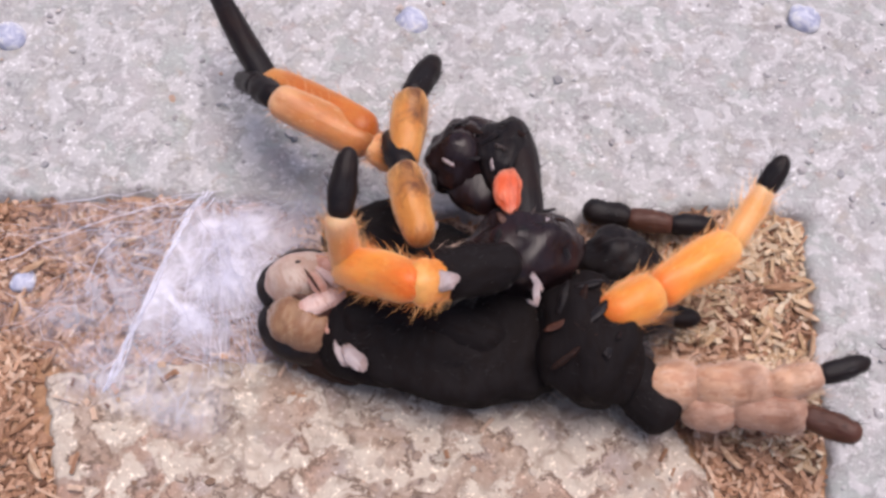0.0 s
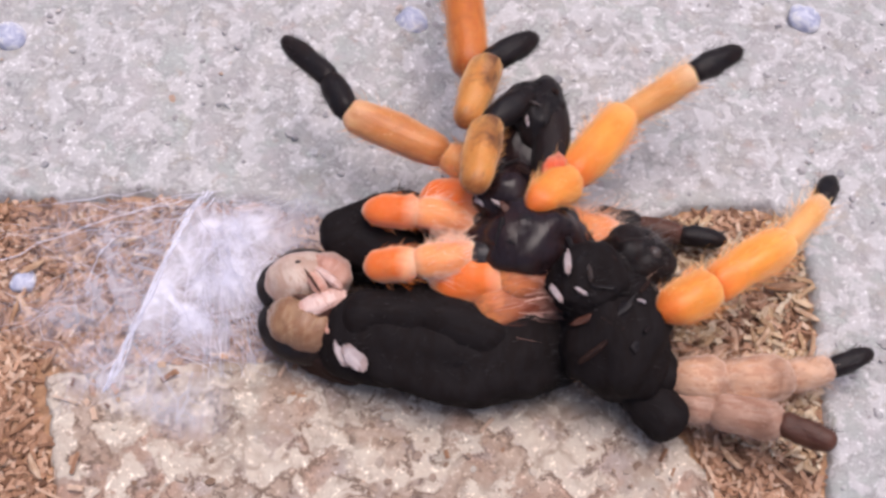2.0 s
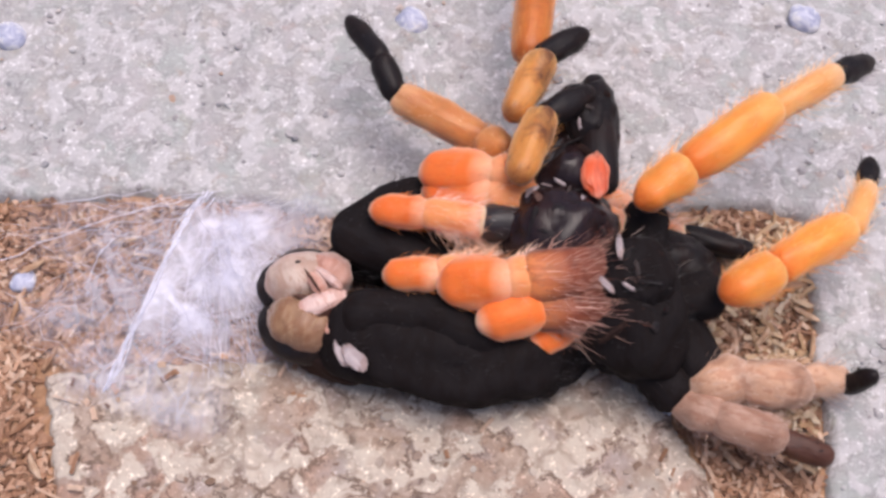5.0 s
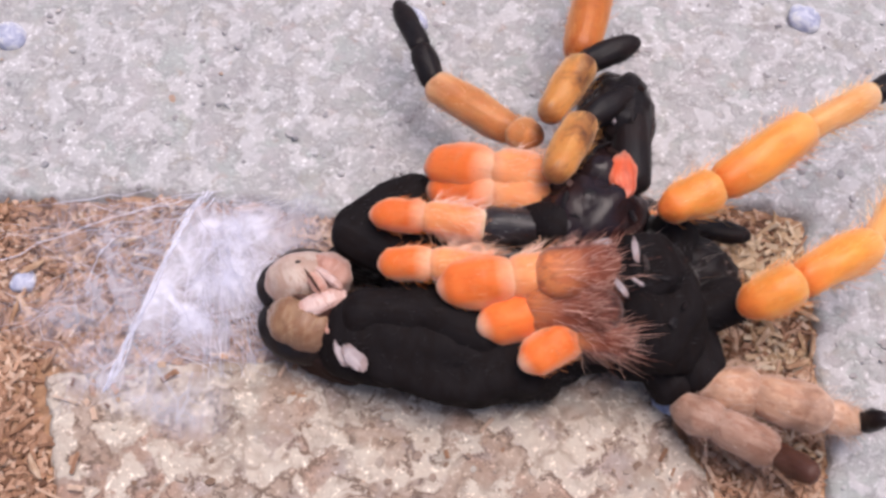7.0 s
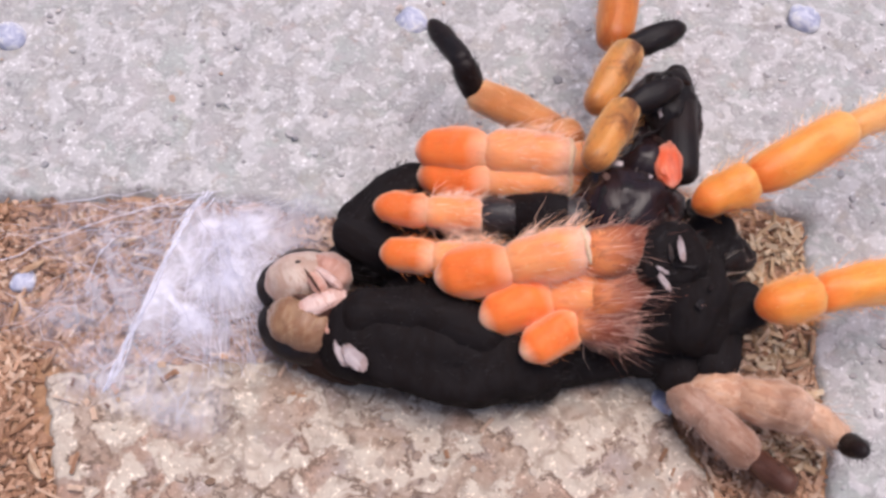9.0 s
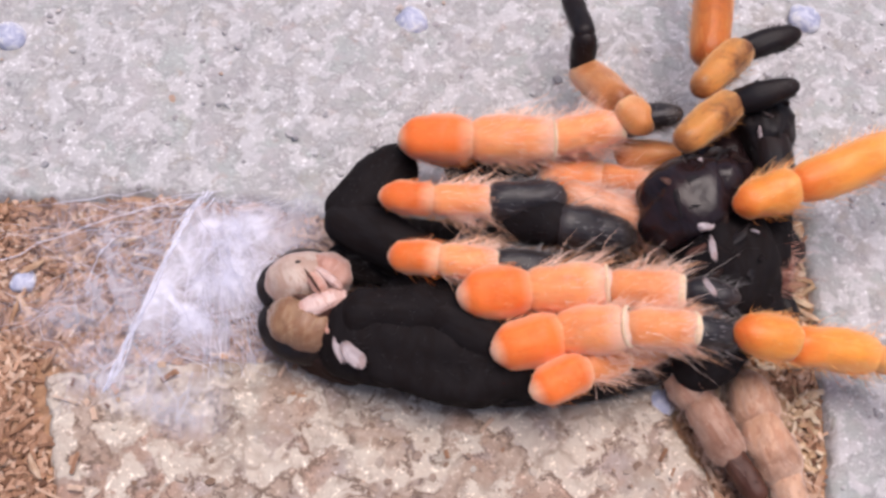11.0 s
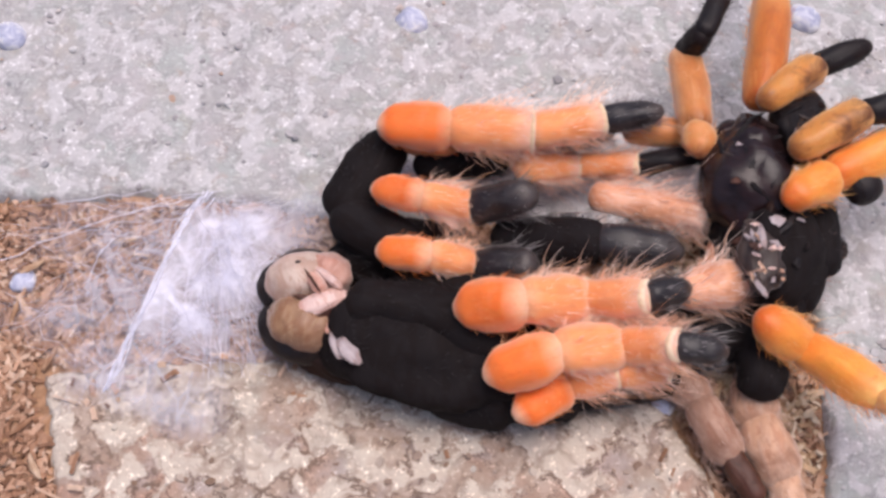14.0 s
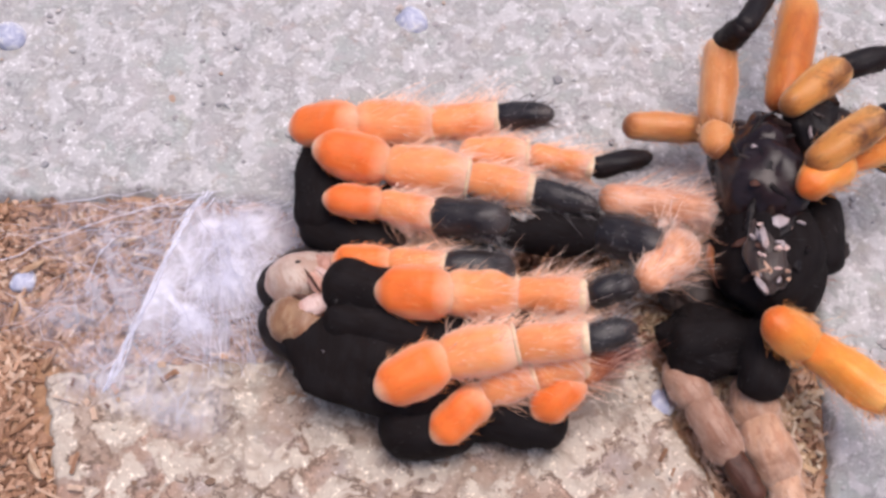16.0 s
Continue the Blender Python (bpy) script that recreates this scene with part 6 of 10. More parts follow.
    walk(limb(tarantula, "patella", EMBER, 9.2, 3.1, 3.3), along(tarantula, [
        (0, 3.3, -24.6, 5, 12.4, -23.4, 5),
        (2.5, 10.6, -24.4, 7, 19.2, -21.2, 7),
        (4.2, 14.7, -22.2, 10, 21.8, -16.9, 7.8),
        (7, 13, -28, 15, 20.6, -22.8, 14.6),
        (9, 13.3, -26.1, 15, 20.7, -20.7, 14),
        (9.2, 14.1, -28.2, 15, 21.5, -22.9, 13.8),
        (11.3, 14.6, -32.7, 15, 22.1, -28.2, 13),
        (11.5, 14.2, -32.5, 15, 21.9, -28.1, 13.5),
        (12, 14, -33.6, 15, 21.9, -29.3, 14.6),
        (12.3, 13.6, -33.5, 15, 21.6, -29.1, 15.3),
        (12.4, 12.3, -29.2, 15, 20.4, -24.8, 15.8),
        (12.5, 12.3, -30.6, 15, 20.4, -26.2, 15.8),
        (12.8, 12.3, -29.2, 15, 20.4, -24.8, 15.8),
        (12.9, 14, -34.1, 13.8, 21.5, -29.2, 13.9),
        (13.05, 13.9, -34.5, 13.4, 21.3, -29.3, 13.2),
        (13.5, 11.6, -31.3, 12, 18.5, -25.4, 11.1),
        (14, 12.1, -34.8, 11, 19.4, -29.5, 9.3),
        (14.5, 4.5, -34.6, 11, 12.5, -30.3, 12.4),
        (15, 6.7, -36.2, 9, 14.8, -31.9, 10),
        (15.5, -0.77, -35, 9.1, 5.7, -29.1, 11.7),
        (16, -0.7, -37.4, 8.1, 5.9, -31.6, 10.6)]))
    walk(limb(tarantula, "tibia", CORAL, 8.1, 2.9, 2.6), along(tarantula, [
        (0, 12.4, -23.4, 5, 20.5, -23.4, 5),
        (2.5, 19.2, -21.2, 7, 27.2, -22.2, 7),
        (4.2, 21.8, -16.9, 7.8, 27.8, -17.8, 11.5),
        (6.3, 20.9, -21.3, 12.9, 27.5, -19.9, 11.5),
        (7, 20.6, -22.8, 14.6, 27.3, -20.6, 11.5),
        (8, 20.7, -21.8, 14.3, 27.5, -19.7, 11.5),
        (9, 20.8, -20.8, 14, 27.5, -18.8, 11.5),
        (9.2, 21.5, -22.9, 13.8, 28.2, -21.1, 11.5),
        (11.3, 22.1, -28.2, 13, 30.3, -24.2, 9.5),
        (11.5, 21.9, -28.1, 13.5, 30.1, -24.1, 10),
        (12, 21.9, -29.3, 14.6, 30, -25.4, 11.1),
        (12.3, 21.6, -29.1, 15.3, 29.7, -25.2, 11.8),
        (12.4, 20.4, -24.8, 15.8, 28.6, -20.7, 12.3),
        (12.5, 20.4, -26.2, 15.8, 28.5, -22.2, 12.3),
        (12.8, 20.4, -24.8, 15.8, 28.6, -20.7, 12.3),
        (12.9, 21.5, -29.2, 13.9, 29.6, -25.3, 10.4),
        (13.05, 21.3, -29.3, 13.2, 29.4, -25.4, 9.7),
        (13.5, 18.5, -25.4, 11.1, 26.7, -21.7, 8.1),
        (14, 19.7, -29.4, 9.4, 27.5, -28.1, 11.1),
        (14.5, 12.5, -30.3, 12.4, 20.5, -29.6, 12),
        (15, 14.8, -31.9, 10, 22.8, -31.1, 10.3),
        (15.5, 6.5, -28.8, 11.9, 14.3, -27.2, 13.2),
        (16, 6.7, -31.2, 10.8, 14.3, -29.1, 12.3)]))
    walk(limb(tarantula, "metatarsus", CORAL, 7.8, 2.7, 2.7), along(tarantula, [
        (0, 20.5, -23.4, 5, 28.3, -24, 5),
        (2.5, 27.2, -22.2, 7, 34.7, -24.6, 7),
        (4.2, 27.8, -17.8, 11.5, 33, -14.9, 7),
        (6.3, 27.5, -19.9, 11.5, 32.7, -17.1, 7),
        (7, 27.3, -20.6, 11.5, 32.5, -17.8, 7),
        (8, 27.5, -19.7, 11.5, 32.7, -16.8, 7),
        (9, 27.5, -18.8, 11.5, 32.8, -15.9, 7),
        (9.2, 28.2, -21.1, 11.5, 33.4, -18.3, 7),
        (11.3, 30.3, -24.2, 9.5, 38.3, -20.4, 5),
        (11.5, 30.1, -24.1, 10, 38.1, -20.4, 5.5),
        (12, 30, -25.4, 11.1, 38, -21.6, 6.6),
        (12.3, 29.7, -25.2, 11.8, 37.6, -21.5, 7.3),
        (12.4, 28.6, -20.7, 12.3, 36.5, -16.8, 7.8),
        (12.5, 28.5, -22.2, 12.3, 36.4, -18.3, 7.8),
        (12.8, 28.6, -20.7, 12.3, 36.5, -16.8, 7.8),
        (12.9, 29.6, -25.3, 10.4, 37.5, -21.5, 5.9),
        (13.05, 29.4, -25.4, 9.7, 37.4, -21.6, 5.2),
        (13.5, 26.7, -21.7, 8.1, 34.5, -18.3, 4.1),
        (14, 27.8, -28.1, 11.2, 35.5, -27, 10.9),
        (14.5, 20.5, -29.6, 12, 27.8, -27, 11.3),
        (15, 22.9, -31.1, 10.3, 30.5, -30.3, 11.9),
        (15.5, 14.8, -27, 13.3, 22.5, -26.2, 14.7),
        (16, 14.9, -29, 12.4, 22.4, -27.8, 13.9)]))
    walk(limb(tarantula, "patella", EMBER, 8.4, 3.1, 3.3), along(tarantula, [
        (0, 10, -19.1, 4, 18.4, -19.1, 4),
        (9.2, 10, -19.1, 4, 18.4, -19.1, 4),
        (11.3, 10, -20.1, 4, 18.4, -20.1, 4),
        (13.5, 10.9, -21.1, 4, 19.3, -21.1, 4),
        (14, 16.2, -27.5, 5, 24.5, -26.4, 5),
        (14.5, 19.7, -31.8, 9, 26.6, -27.2, 10.1),
        (15, 16.7, -31.9, 7.6, 24.3, -28.8, 5.7),
        (15.2, 15.8, -31.9, 7.6, 23.4, -28.5, 6.1),
        (15.5, 14.7, -34.3, 9.2, 20.7, -29.1, 12),
        (16, 15, -34.2, 9.2, 21.2, -29.1, 12)]))
    walk(limb(tarantula, "tibia", RUST, 9.1, 3.1, 2.7), along(tarantula, [
        (0, 18.4, -19.1, 4, 27.5, -19.1, 4),
        (9.2, 18.4, -19.1, 4, 27.5, -19.1, 4),
        (11.3, 18.4, -20.1, 4, 27.5, -20.1, 4),
        (13.5, 19.3, -21.1, 4, 28.4, -21.1, 4),
        (14, 24.5, -26.4, 5, 33.3, -24.1, 5),
        (14.5, 26.6, -27.2, 10.1, 34.5, -22.9, 8.2),
        (15, 24.3, -28.8, 5.7, 32.1, -24.3, 4.4),
        (15.2, 23.4, -28.5, 6.1, 31.4, -25.2, 8.9),
        (15.5, 21.8, -28.2, 12.6, 28.3, -22.9, 16),
        (16, 21.7, -28.7, 12.3, 28.9, -24.1, 15.5)]))
    walk(limb(tarantula, "femur", BLACK, 15.6, 4.8, 4.5), along(tarantula, [
        (0, -18.4, -3.7, 8, -4, 2, 8),
        (1, -18.5, -3.7, 8.5, -4, 2, 8.5),
        (1.3, -19, -3.4, 9, -4.4, 1.9, 9),
        (3.5, -17.1, -2.9, 9, -4, 5.5, 9),
        (7, -15.9, -2.5, 9, -3.4, 6.7, 9),
        (9, -15.2, -1.5, 9, -3.8, 9.1, 9),
        (9.2, -15.1, -1.6, 9, -3.3, 8.6, 9),
        (11.3, -17.2, 1.3, 9, -7.8, 13.8, 9),
        (12.5, -17.2, 2, 9, -8.1, 14.5, 9),
        (14, -17.2, 2.7, 9, -9.9, 16.4, 9),
        (14.5, -20.1, 3, 9, -13.7, 17.3, 9),
        (15, -19.5, 2.9, 9, -14, 17.6, 9),
        (15.2, -20, 2.6, 9, -14.7, 17.3, 9),
        (15.5, -21.1, -0.4, 9, -21.5, 15.2, 9),
        (16, -20.8, 0.2, 9, -21, 15.9, 9)]))
    walk(limb(tarantula, "femur", BLACK, 21, 4.8, 4.5), along(tarantula, [
        (0, 0.82, -12.5, 8.5, -17.2, -1.7, 8.5),
        (3.5, 1.6, -10.8, 8.5, -17, -0.92, 8.5),
        (9, 1.5, -10.8, 8.5, -16.6, 0, 8.5),
        (11.3, -0.25, -8.8, 8.5, -18, 2.4, 8.5),
        (14, 0.32, -9.4, 8.5, -17.1, 2.4, 8.5),
        (14.5, -1.1, -7.7, 8.5, -20, 1.6, 8.5),
        (15, -1.2, -9.6, 8.5, -19, 1.6, 8.5),
        (15.2, -1.4, -9.5, 8.5, -19.3, 1.6, 8.5),
        (15.5, -3.2, -7.6, 7, -22.6, 0.57, 7),
        (16, -3.6, -7.3, 7, -22.6, 1.7, 7)]))
    walk(limb(tarantula, "femur", BLACK, 16.9, 4.8, 4.5), along(tarantula, [
        (0, 2.3, -18.2, 11, -14.5, -18.7, 11),
        (12.5, 2.3, -18.2, 11, -14.6, -18.2, 11),
        (14, 2.6, -18.5, 11, -14.2, -16.2, 11),
        (14.5, -0.5, -18.2, 12, -15.5, -14.5, 13.5),
        (15, 1.5, -18.6, 12, -13.2, -14.8, 12.5),
        (15.2, 0.93, -18.7, 11, -15.6, -15.1, 11),
        (15.5, -1.3, -17.6, 12, -15.7, -14.1, 13.8),
        (16, -1.3, -17.6, 12, -15.7, -14.1, 13.8)]))
    walk(limb(tarantula, "femur", BLACK, 15.6, 4.8, 4.5), along(tarantula, [
        (0, 8.7, -22.2, 11, -5.9, -16.7, 11),
        (9, 8.7, -22.2, 11, -5.9, -16.7, 11),
        (11.3, 8.7, -23.2, 11, -5, -15.7, 11),
        (14, 9.9, -23.7, 11, -4, -16.7, 11),
        (14.5, 4.3, -21.7, 11, -10.5, -16.7, 11),
        (15, 6.2, -23.1, 11, -7.7, -16.2, 11),
        (15.5, -2.3, -21.5, 11, -17.6, -18.4, 11),
        (16, -2.1, -21.5, 11, -17.4, -18.6, 11)]))
    walk(limb(tarantula, "femur", BLACK, 10.3, 4.8, 4.5), along(tarantula, [
        (0, 7.8, -24.6, 9, -2.2, -22.3, 9),
        (9, 7.8, -24.6, 9, -2.2, -22.3, 9),
        (11.3, 10, -25.4, 9, 0.55, -21.3, 9),
        (14, 12.5, -26.8, 9, 2.4, -25.3, 9),
        (14.5, 1.7, -26.1, 9, -8.5, -25.3, 9),
        (15, 7, -27.4, 9, -3.1, -25.3, 9),
        (15.5, -2.8, -25.3, 9, -13.1, -25.3, 9),
        (16, -2.4, -25.1, 9, -12.6, -26.2, 9)]))
    walk(limb(tarantula, "femur", BLACK, 12.2, 4.8, 4.5), along(tarantula, [
        (0, 3.2, -24.6, 5, 15.3, -25.6, 5),
        (9, 3.2, -24.6, 5, 15.4, -24.6, 5),
        (11.3, 3.1, -25.6, 5, 15.3, -26.6, 5),
        (12.5, 1.3, -25.6, 5, 13.5, -25.6, 5),
        (14, -1.3, -27.7, 5, 9.7, -31, 5),
        (14.5, -3.7, -27.5, 5, 7.5, -32.2, 5),
        (15, -2.9, -27.2, 5, 7.6, -32.9, 5),
        (15.2, -3.6, -27, 5, 7.1, -33, 5),
        (15.5, 3.7, -34.4, 5, -8.5, -33.8, 5),
        (16, 3.7, -34.7, 5, -8.5, -35.3, 5)]))
    walk(limb(tarantula, "femur", BLACK, 11.7, 4.8, 4.5), along(tarantula, [
        (0, 6.5, -23.7, 5.5, 18.1, -24.8, 5.5),
        (4.2, 6.1, -24.6, 5.5, 17.6, -25.3, 5.5),
        (6.3, 6.1, -25.4, 5.5, 17.6, -26.2, 5.5),
        (9.2, 6.1, -25.4, 5.5, 17.6, -26.2, 5.5),
        (11.3, 7.3, -24.8, 5.5, 19, -25.8, 5.5),
        (14, 8.9, -29.7, 5.5, 20.6, -29.7, 5.5),
        (15, 5.3, -29.7, 5.5, 17, -29.7, 5.5),
        (15.5, 6.5, -31.2, 5.5, 17.7, -34.5, 5.5),
        (16, 6.6, -32.4, 5.5, 18.1, -34.5, 5.5)]))
    walk(limb(shed_skin, "patella", SIENNA, 5.8, 2.5, 2.9), along(shed_skin, [
        (0, -6.7, 7.4, 17.2, -11.9, 9.4, 18.9),
        (0.1, -6.7, 7.4, 17.2, -11.9, 9.4, 18.9),
        (0.2, -3.2, 7.1, 17, -8, 10.4, 16.3),
        (0.3, -5.1, 8.4, 17.1, -10.4, 10.3, 18.7),
        (0.5, -3.2, 7.1, 17, -8, 10.4, 16.3),
        (0.6, -5.1, 8.4, 17.1, -10.4, 10.3, 18.7),
        (0.7, -3.2, 7.1, 17, -8, 10.4, 16.3),
        (0.8, -3.2, 7.1, 17, -8, 10.4, 16.3),
        (0.9, -5.1, 8.4, 17.1, -10.4, 10.3, 18.7),
        (1, -0.38, 6.6, 17, -4.7, 10.3, 15.8),
        (1.1, 0.53, 7.2, 17, -4.6, 9.4, 18.6),
        (1.3, 2.5, 7.1, 17, -2.3, 10.4, 16.2),
        (1.7, 3.4, 6, 17, -1.8, 8.6, 16.4),
        (2, 5.3, 6, 17, 0.57, 9.4, 16.5),
        (2.5, 7.2, 7.1, 17, 3, 10.9, 15.5),
        (3.5, 6.3, 10.5, 17, 1.5, 13.9, 17.1),
        (4.2, 8.2, 9.4, 17, 4, 12.9, 15),
        (6.3, 14, 12.2, 17, 10.1, 15.6, 14.2),
        (7, 15.9, 12.2, 17, 12.1, 15.6, 14.1),
        (8, 17.8, 11.1, 17, 14.2, 15, 14.5),
        (9, 22.6, 11.6, 17, 19.6, 15.8, 14.2),
        (9.2, 23.9, 10.5, 17, 21, 14.7, 14.1),
        (11.3, 36.6, 14.3, 17.2, 32.7, 18.2, 19.2),
        (12.5, 42.2, 11.1, 17.3, 39.9, 15.7, 20),
        (13.2, 41.9, 9.4, 17, 41.7, 15.1, 16.1),
        (14, 43.4, 9.4, 17, 43.6, 15.1, 16.1),
        (15, 46.2, 9.4, 17, 46.7, 14.8, 14.8),
        (16, 46.2, 9.4, 17, 46.8, 15.1, 16.1)]))
    walk(limb(shed_skin, "tibia", SIENNA, 16.9, 3.1, 3), along(shed_skin, [
        (0, -12.6, 9.7, 19.1, -27.8, 16.5, 22.4),
        (0.1, -12.6, 9.7, 19.1, -27.8, 16.5, 22.4),
        (0.2, -8, 10.4, 16.3, -22.2, 18.8, 12.4),
        (0.3, -10.8, 10.5, 18.8, -25.6, 18.6, 17.7),
        (0.5, -8, 10.4, 16.3, -22.2, 18.8, 12.4),
        (0.6, -10.8, 10.5, 18.8, -25.6, 18.6, 17.7),
        (0.7, -8, 10.4, 16.3, -22.2, 18.8, 12.4),
        (0.8, -8, 10.4, 16.3, -22.2, 18.8, 12.4),
        (0.9, -10.8, 10.5, 18.8, -25.6, 18.6, 17.7),
        (1, -4.7, 10.3, 15.8, -20.4, 16.3, 17.7),
        (1.1, -4.6, 9.4, 18.6, -18.9, 17.9, 15.4),
        (1.3, -2.7, 10.5, 16.3, -18.5, 14.6, 20.9),
        (1.7, -1.9, 8.6, 16.5, -17.2, 13.7, 21.5),
        (2, 0.11, 9.6, 16.7, -15.5, 14.2, 21.3),
        (2.5, 2.5, 11, 15.7, -13, 16, 20.3),
        (3.5, 1.5, 13.9, 17.1, -12.7, 22.8, 15.2),
        (4.2, 4, 12.9, 15, -10.7, 21.3, 15.6),
        (6.3, 10.1, 15.6, 14.2, -4.2, 24.6, 14.4),
        (7, 12.1, 15.6, 14.1, -1.6, 25.5, 13.9),
        (8, 14.2, 15, 14.5, 0.6, 24.8, 12.3),
        (9, 19.6, 15.8, 14.2, 5.6, 25.1, 12),
        (9.2, 21, 14.7, 14.1, 8.2, 25.3, 11.6),
        (11.3, 32.3, 18.6, 19.4, 27.3, 31.9, 10.2),
        (12.5, 39.6, 16.3, 20.3, 36.2, 30.6, 12),
        (13.2, 41.7, 15.1, 16.1, 39.9, 31.4, 11.8),
        (14, 43.6, 15.1, 16.1, 43.1, 32, 14.4),
        (15, 46.7, 14.8, 14.8, 48, 31.6, 14.8),
        (16, 46.8, 15.1, 16.1, 49.1, 31.8, 17)]))
    walk(limb(shed_skin, "metatarsus", INK, 7.5, 2.4, 2.3), along(shed_skin, [
        (0, -27.8, 16.5, 22.4, -31.9, 21.8, 19),
        (0.1, -27.8, 16.5, 22.4, -31.9, 21.8, 19),
        (0.2, -22.2, 18.8, 12.4, -25.5, 20.1, 19),
        (0.3, -25.6, 18.6, 17.7, -30.5, 24, 16),
        (0.5, -22.2, 18.8, 12.4, -25.5, 20.1, 19),
        (0.6, -25.6, 18.6, 17.7, -30.5, 24, 16),
        (0.7, -22.2, 18.8, 12.4, -25.5, 20.1, 19),
        (0.8, -22.2, 18.8, 12.4, -25.5, 20.1, 19),
        (0.9, -25.6, 18.6, 17.7, -30.5, 24, 16),
        (1, -20.4, 16.3, 17.7, -23.9, 23, 17.4),
        (1.1, -18.9, 17.9, 15.4, -21.7, 17.7, 22.4),
        (1.3, -18.8, 14.7, 21, -22.1, 21.3, 19.7),
        (1.7, -17.3, 13.7, 21.5, -21.4, 20.1, 21.5),
        (2, -15.9, 14.3, 21.5, -19.1, 21.2, 21.5),
        (2.5, -13.5, 16.2, 20.5, -17, 22.1, 23.5),
        (3.5, -12.7, 22.8, 15.2, -15.8, 29.5, 16.9),
        (4.2, -10.7, 21.3, 15.6, -13.7, 27.6, 18.5),
        (6.3, -4.2, 24.6, 14.4, -6, 31.9, 14.5),
        (7, -1.6, 25.5, 13.9, -3.9, 32.6, 15.2),
        (8, 0.6, 24.8, 12.3, -1.9, 27.2, 19.1),
        (9, 5.6, 25.1, 12, 3.5, 26.6, 19.1),
        (9.2, 8.2, 25.3, 11.6, 6, 26.9, 18.6),
        (11.3, 27.3, 31.9, 10.2, 27.7, 34, 17.5),
        (12.5, 36.2, 30.6, 12, 36.3, 32.5, 19.3),
        (13.2, 39.9, 31.4, 11.8, 40.7, 31.3, 19.3),
        (14, 43.1, 32, 14.4, 45.1, 30.8, 21.6),
        (15, 48, 31.6, 14.8, 50.4, 30.5, 21.9),
        (16, 49.1, 31.8, 17, 51.4, 30.1, 24)]))
    walk(limb(shed_skin, "tarsus", INK, 11.8, 2.1, 1.8), along(shed_skin, [
        (0, -31.9, 21.8, 19, -36.6, 29, 10.8),
        (0.1, -31.9, 21.8, 19, -36.6, 29, 10.8),
        (0.2, -25.5, 20.1, 19, -34.8, 27.4, 18.8),
        (0.3, -30.5, 24, 16, -32.1, 19.5, 26.7),
        (0.5, -25.5, 20.1, 19, -34.8, 27.4, 18.8),
        (0.6, -30.5, 24, 16, -32.1, 19.5, 26.7),
        (0.7, -25.5, 20.1, 19, -34.8, 27.4, 18.8),
        (0.8, -25.5, 20.1, 19, -34.8, 27.4, 18.8),
        (0.9, -30.5, 24, 16, -32.1, 19.5, 26.7),
        (1, -23.9, 23, 17.4, -32.4, 30.9, 15),
        (1.1, -21.7, 17.7, 22.4, -30.9, 24.8, 24.3),
        (1.3, -22.1, 21.3, 19.7, -31.7, 28, 21.7),
        (1.7, -21.4, 20.1, 21.5, -29.3, 28.8, 20.2),
        (2, -19.1, 21.2, 21.5, -27.3, 29.7, 21.1),
        (2.5, -17, 22.1, 23.5, -23.9, 31.5, 21.4),
        (3.5, -15.8, 29.5, 16.9, -22.3, 39.3, 15.9),
        (4.2, -13.7, 27.6, 18.5, -19.9, 37.4, 16.3),
        (6.3, -6, 31.9, 14.5, -11.3, 42.5, 14.1),
        (7, -3.9, 32.6, 15.2, -8.2, 43.5, 13.9),
        (8, -1.9, 27.2, 19.1, -7.5, 37.4, 17.1),
        (9, 3.5, 26.6, 19.1, -1.9, 36.8, 16.7),
        (9.2, 6, 26.9, 18.6, 0.61, 37.1, 15.9),
        (11.3, 27.7, 34, 17.5, 26.5, 45.6, 15.8),
        (12.5, 36.3, 32.5, 19.3, 39.3, 43.9, 17.9),
        (13.2, 40.7, 31.3, 19.3, 45.1, 42.3, 19.8),
        (14, 45.1, 30.8, 21.6, 50.1, 41.5, 22.2),
        (15, 50.4, 30.5, 21.9, 55.9, 41, 22.8),
        (16, 51.4, 30.1, 24, 57.7, 40.1, 23.1)]))
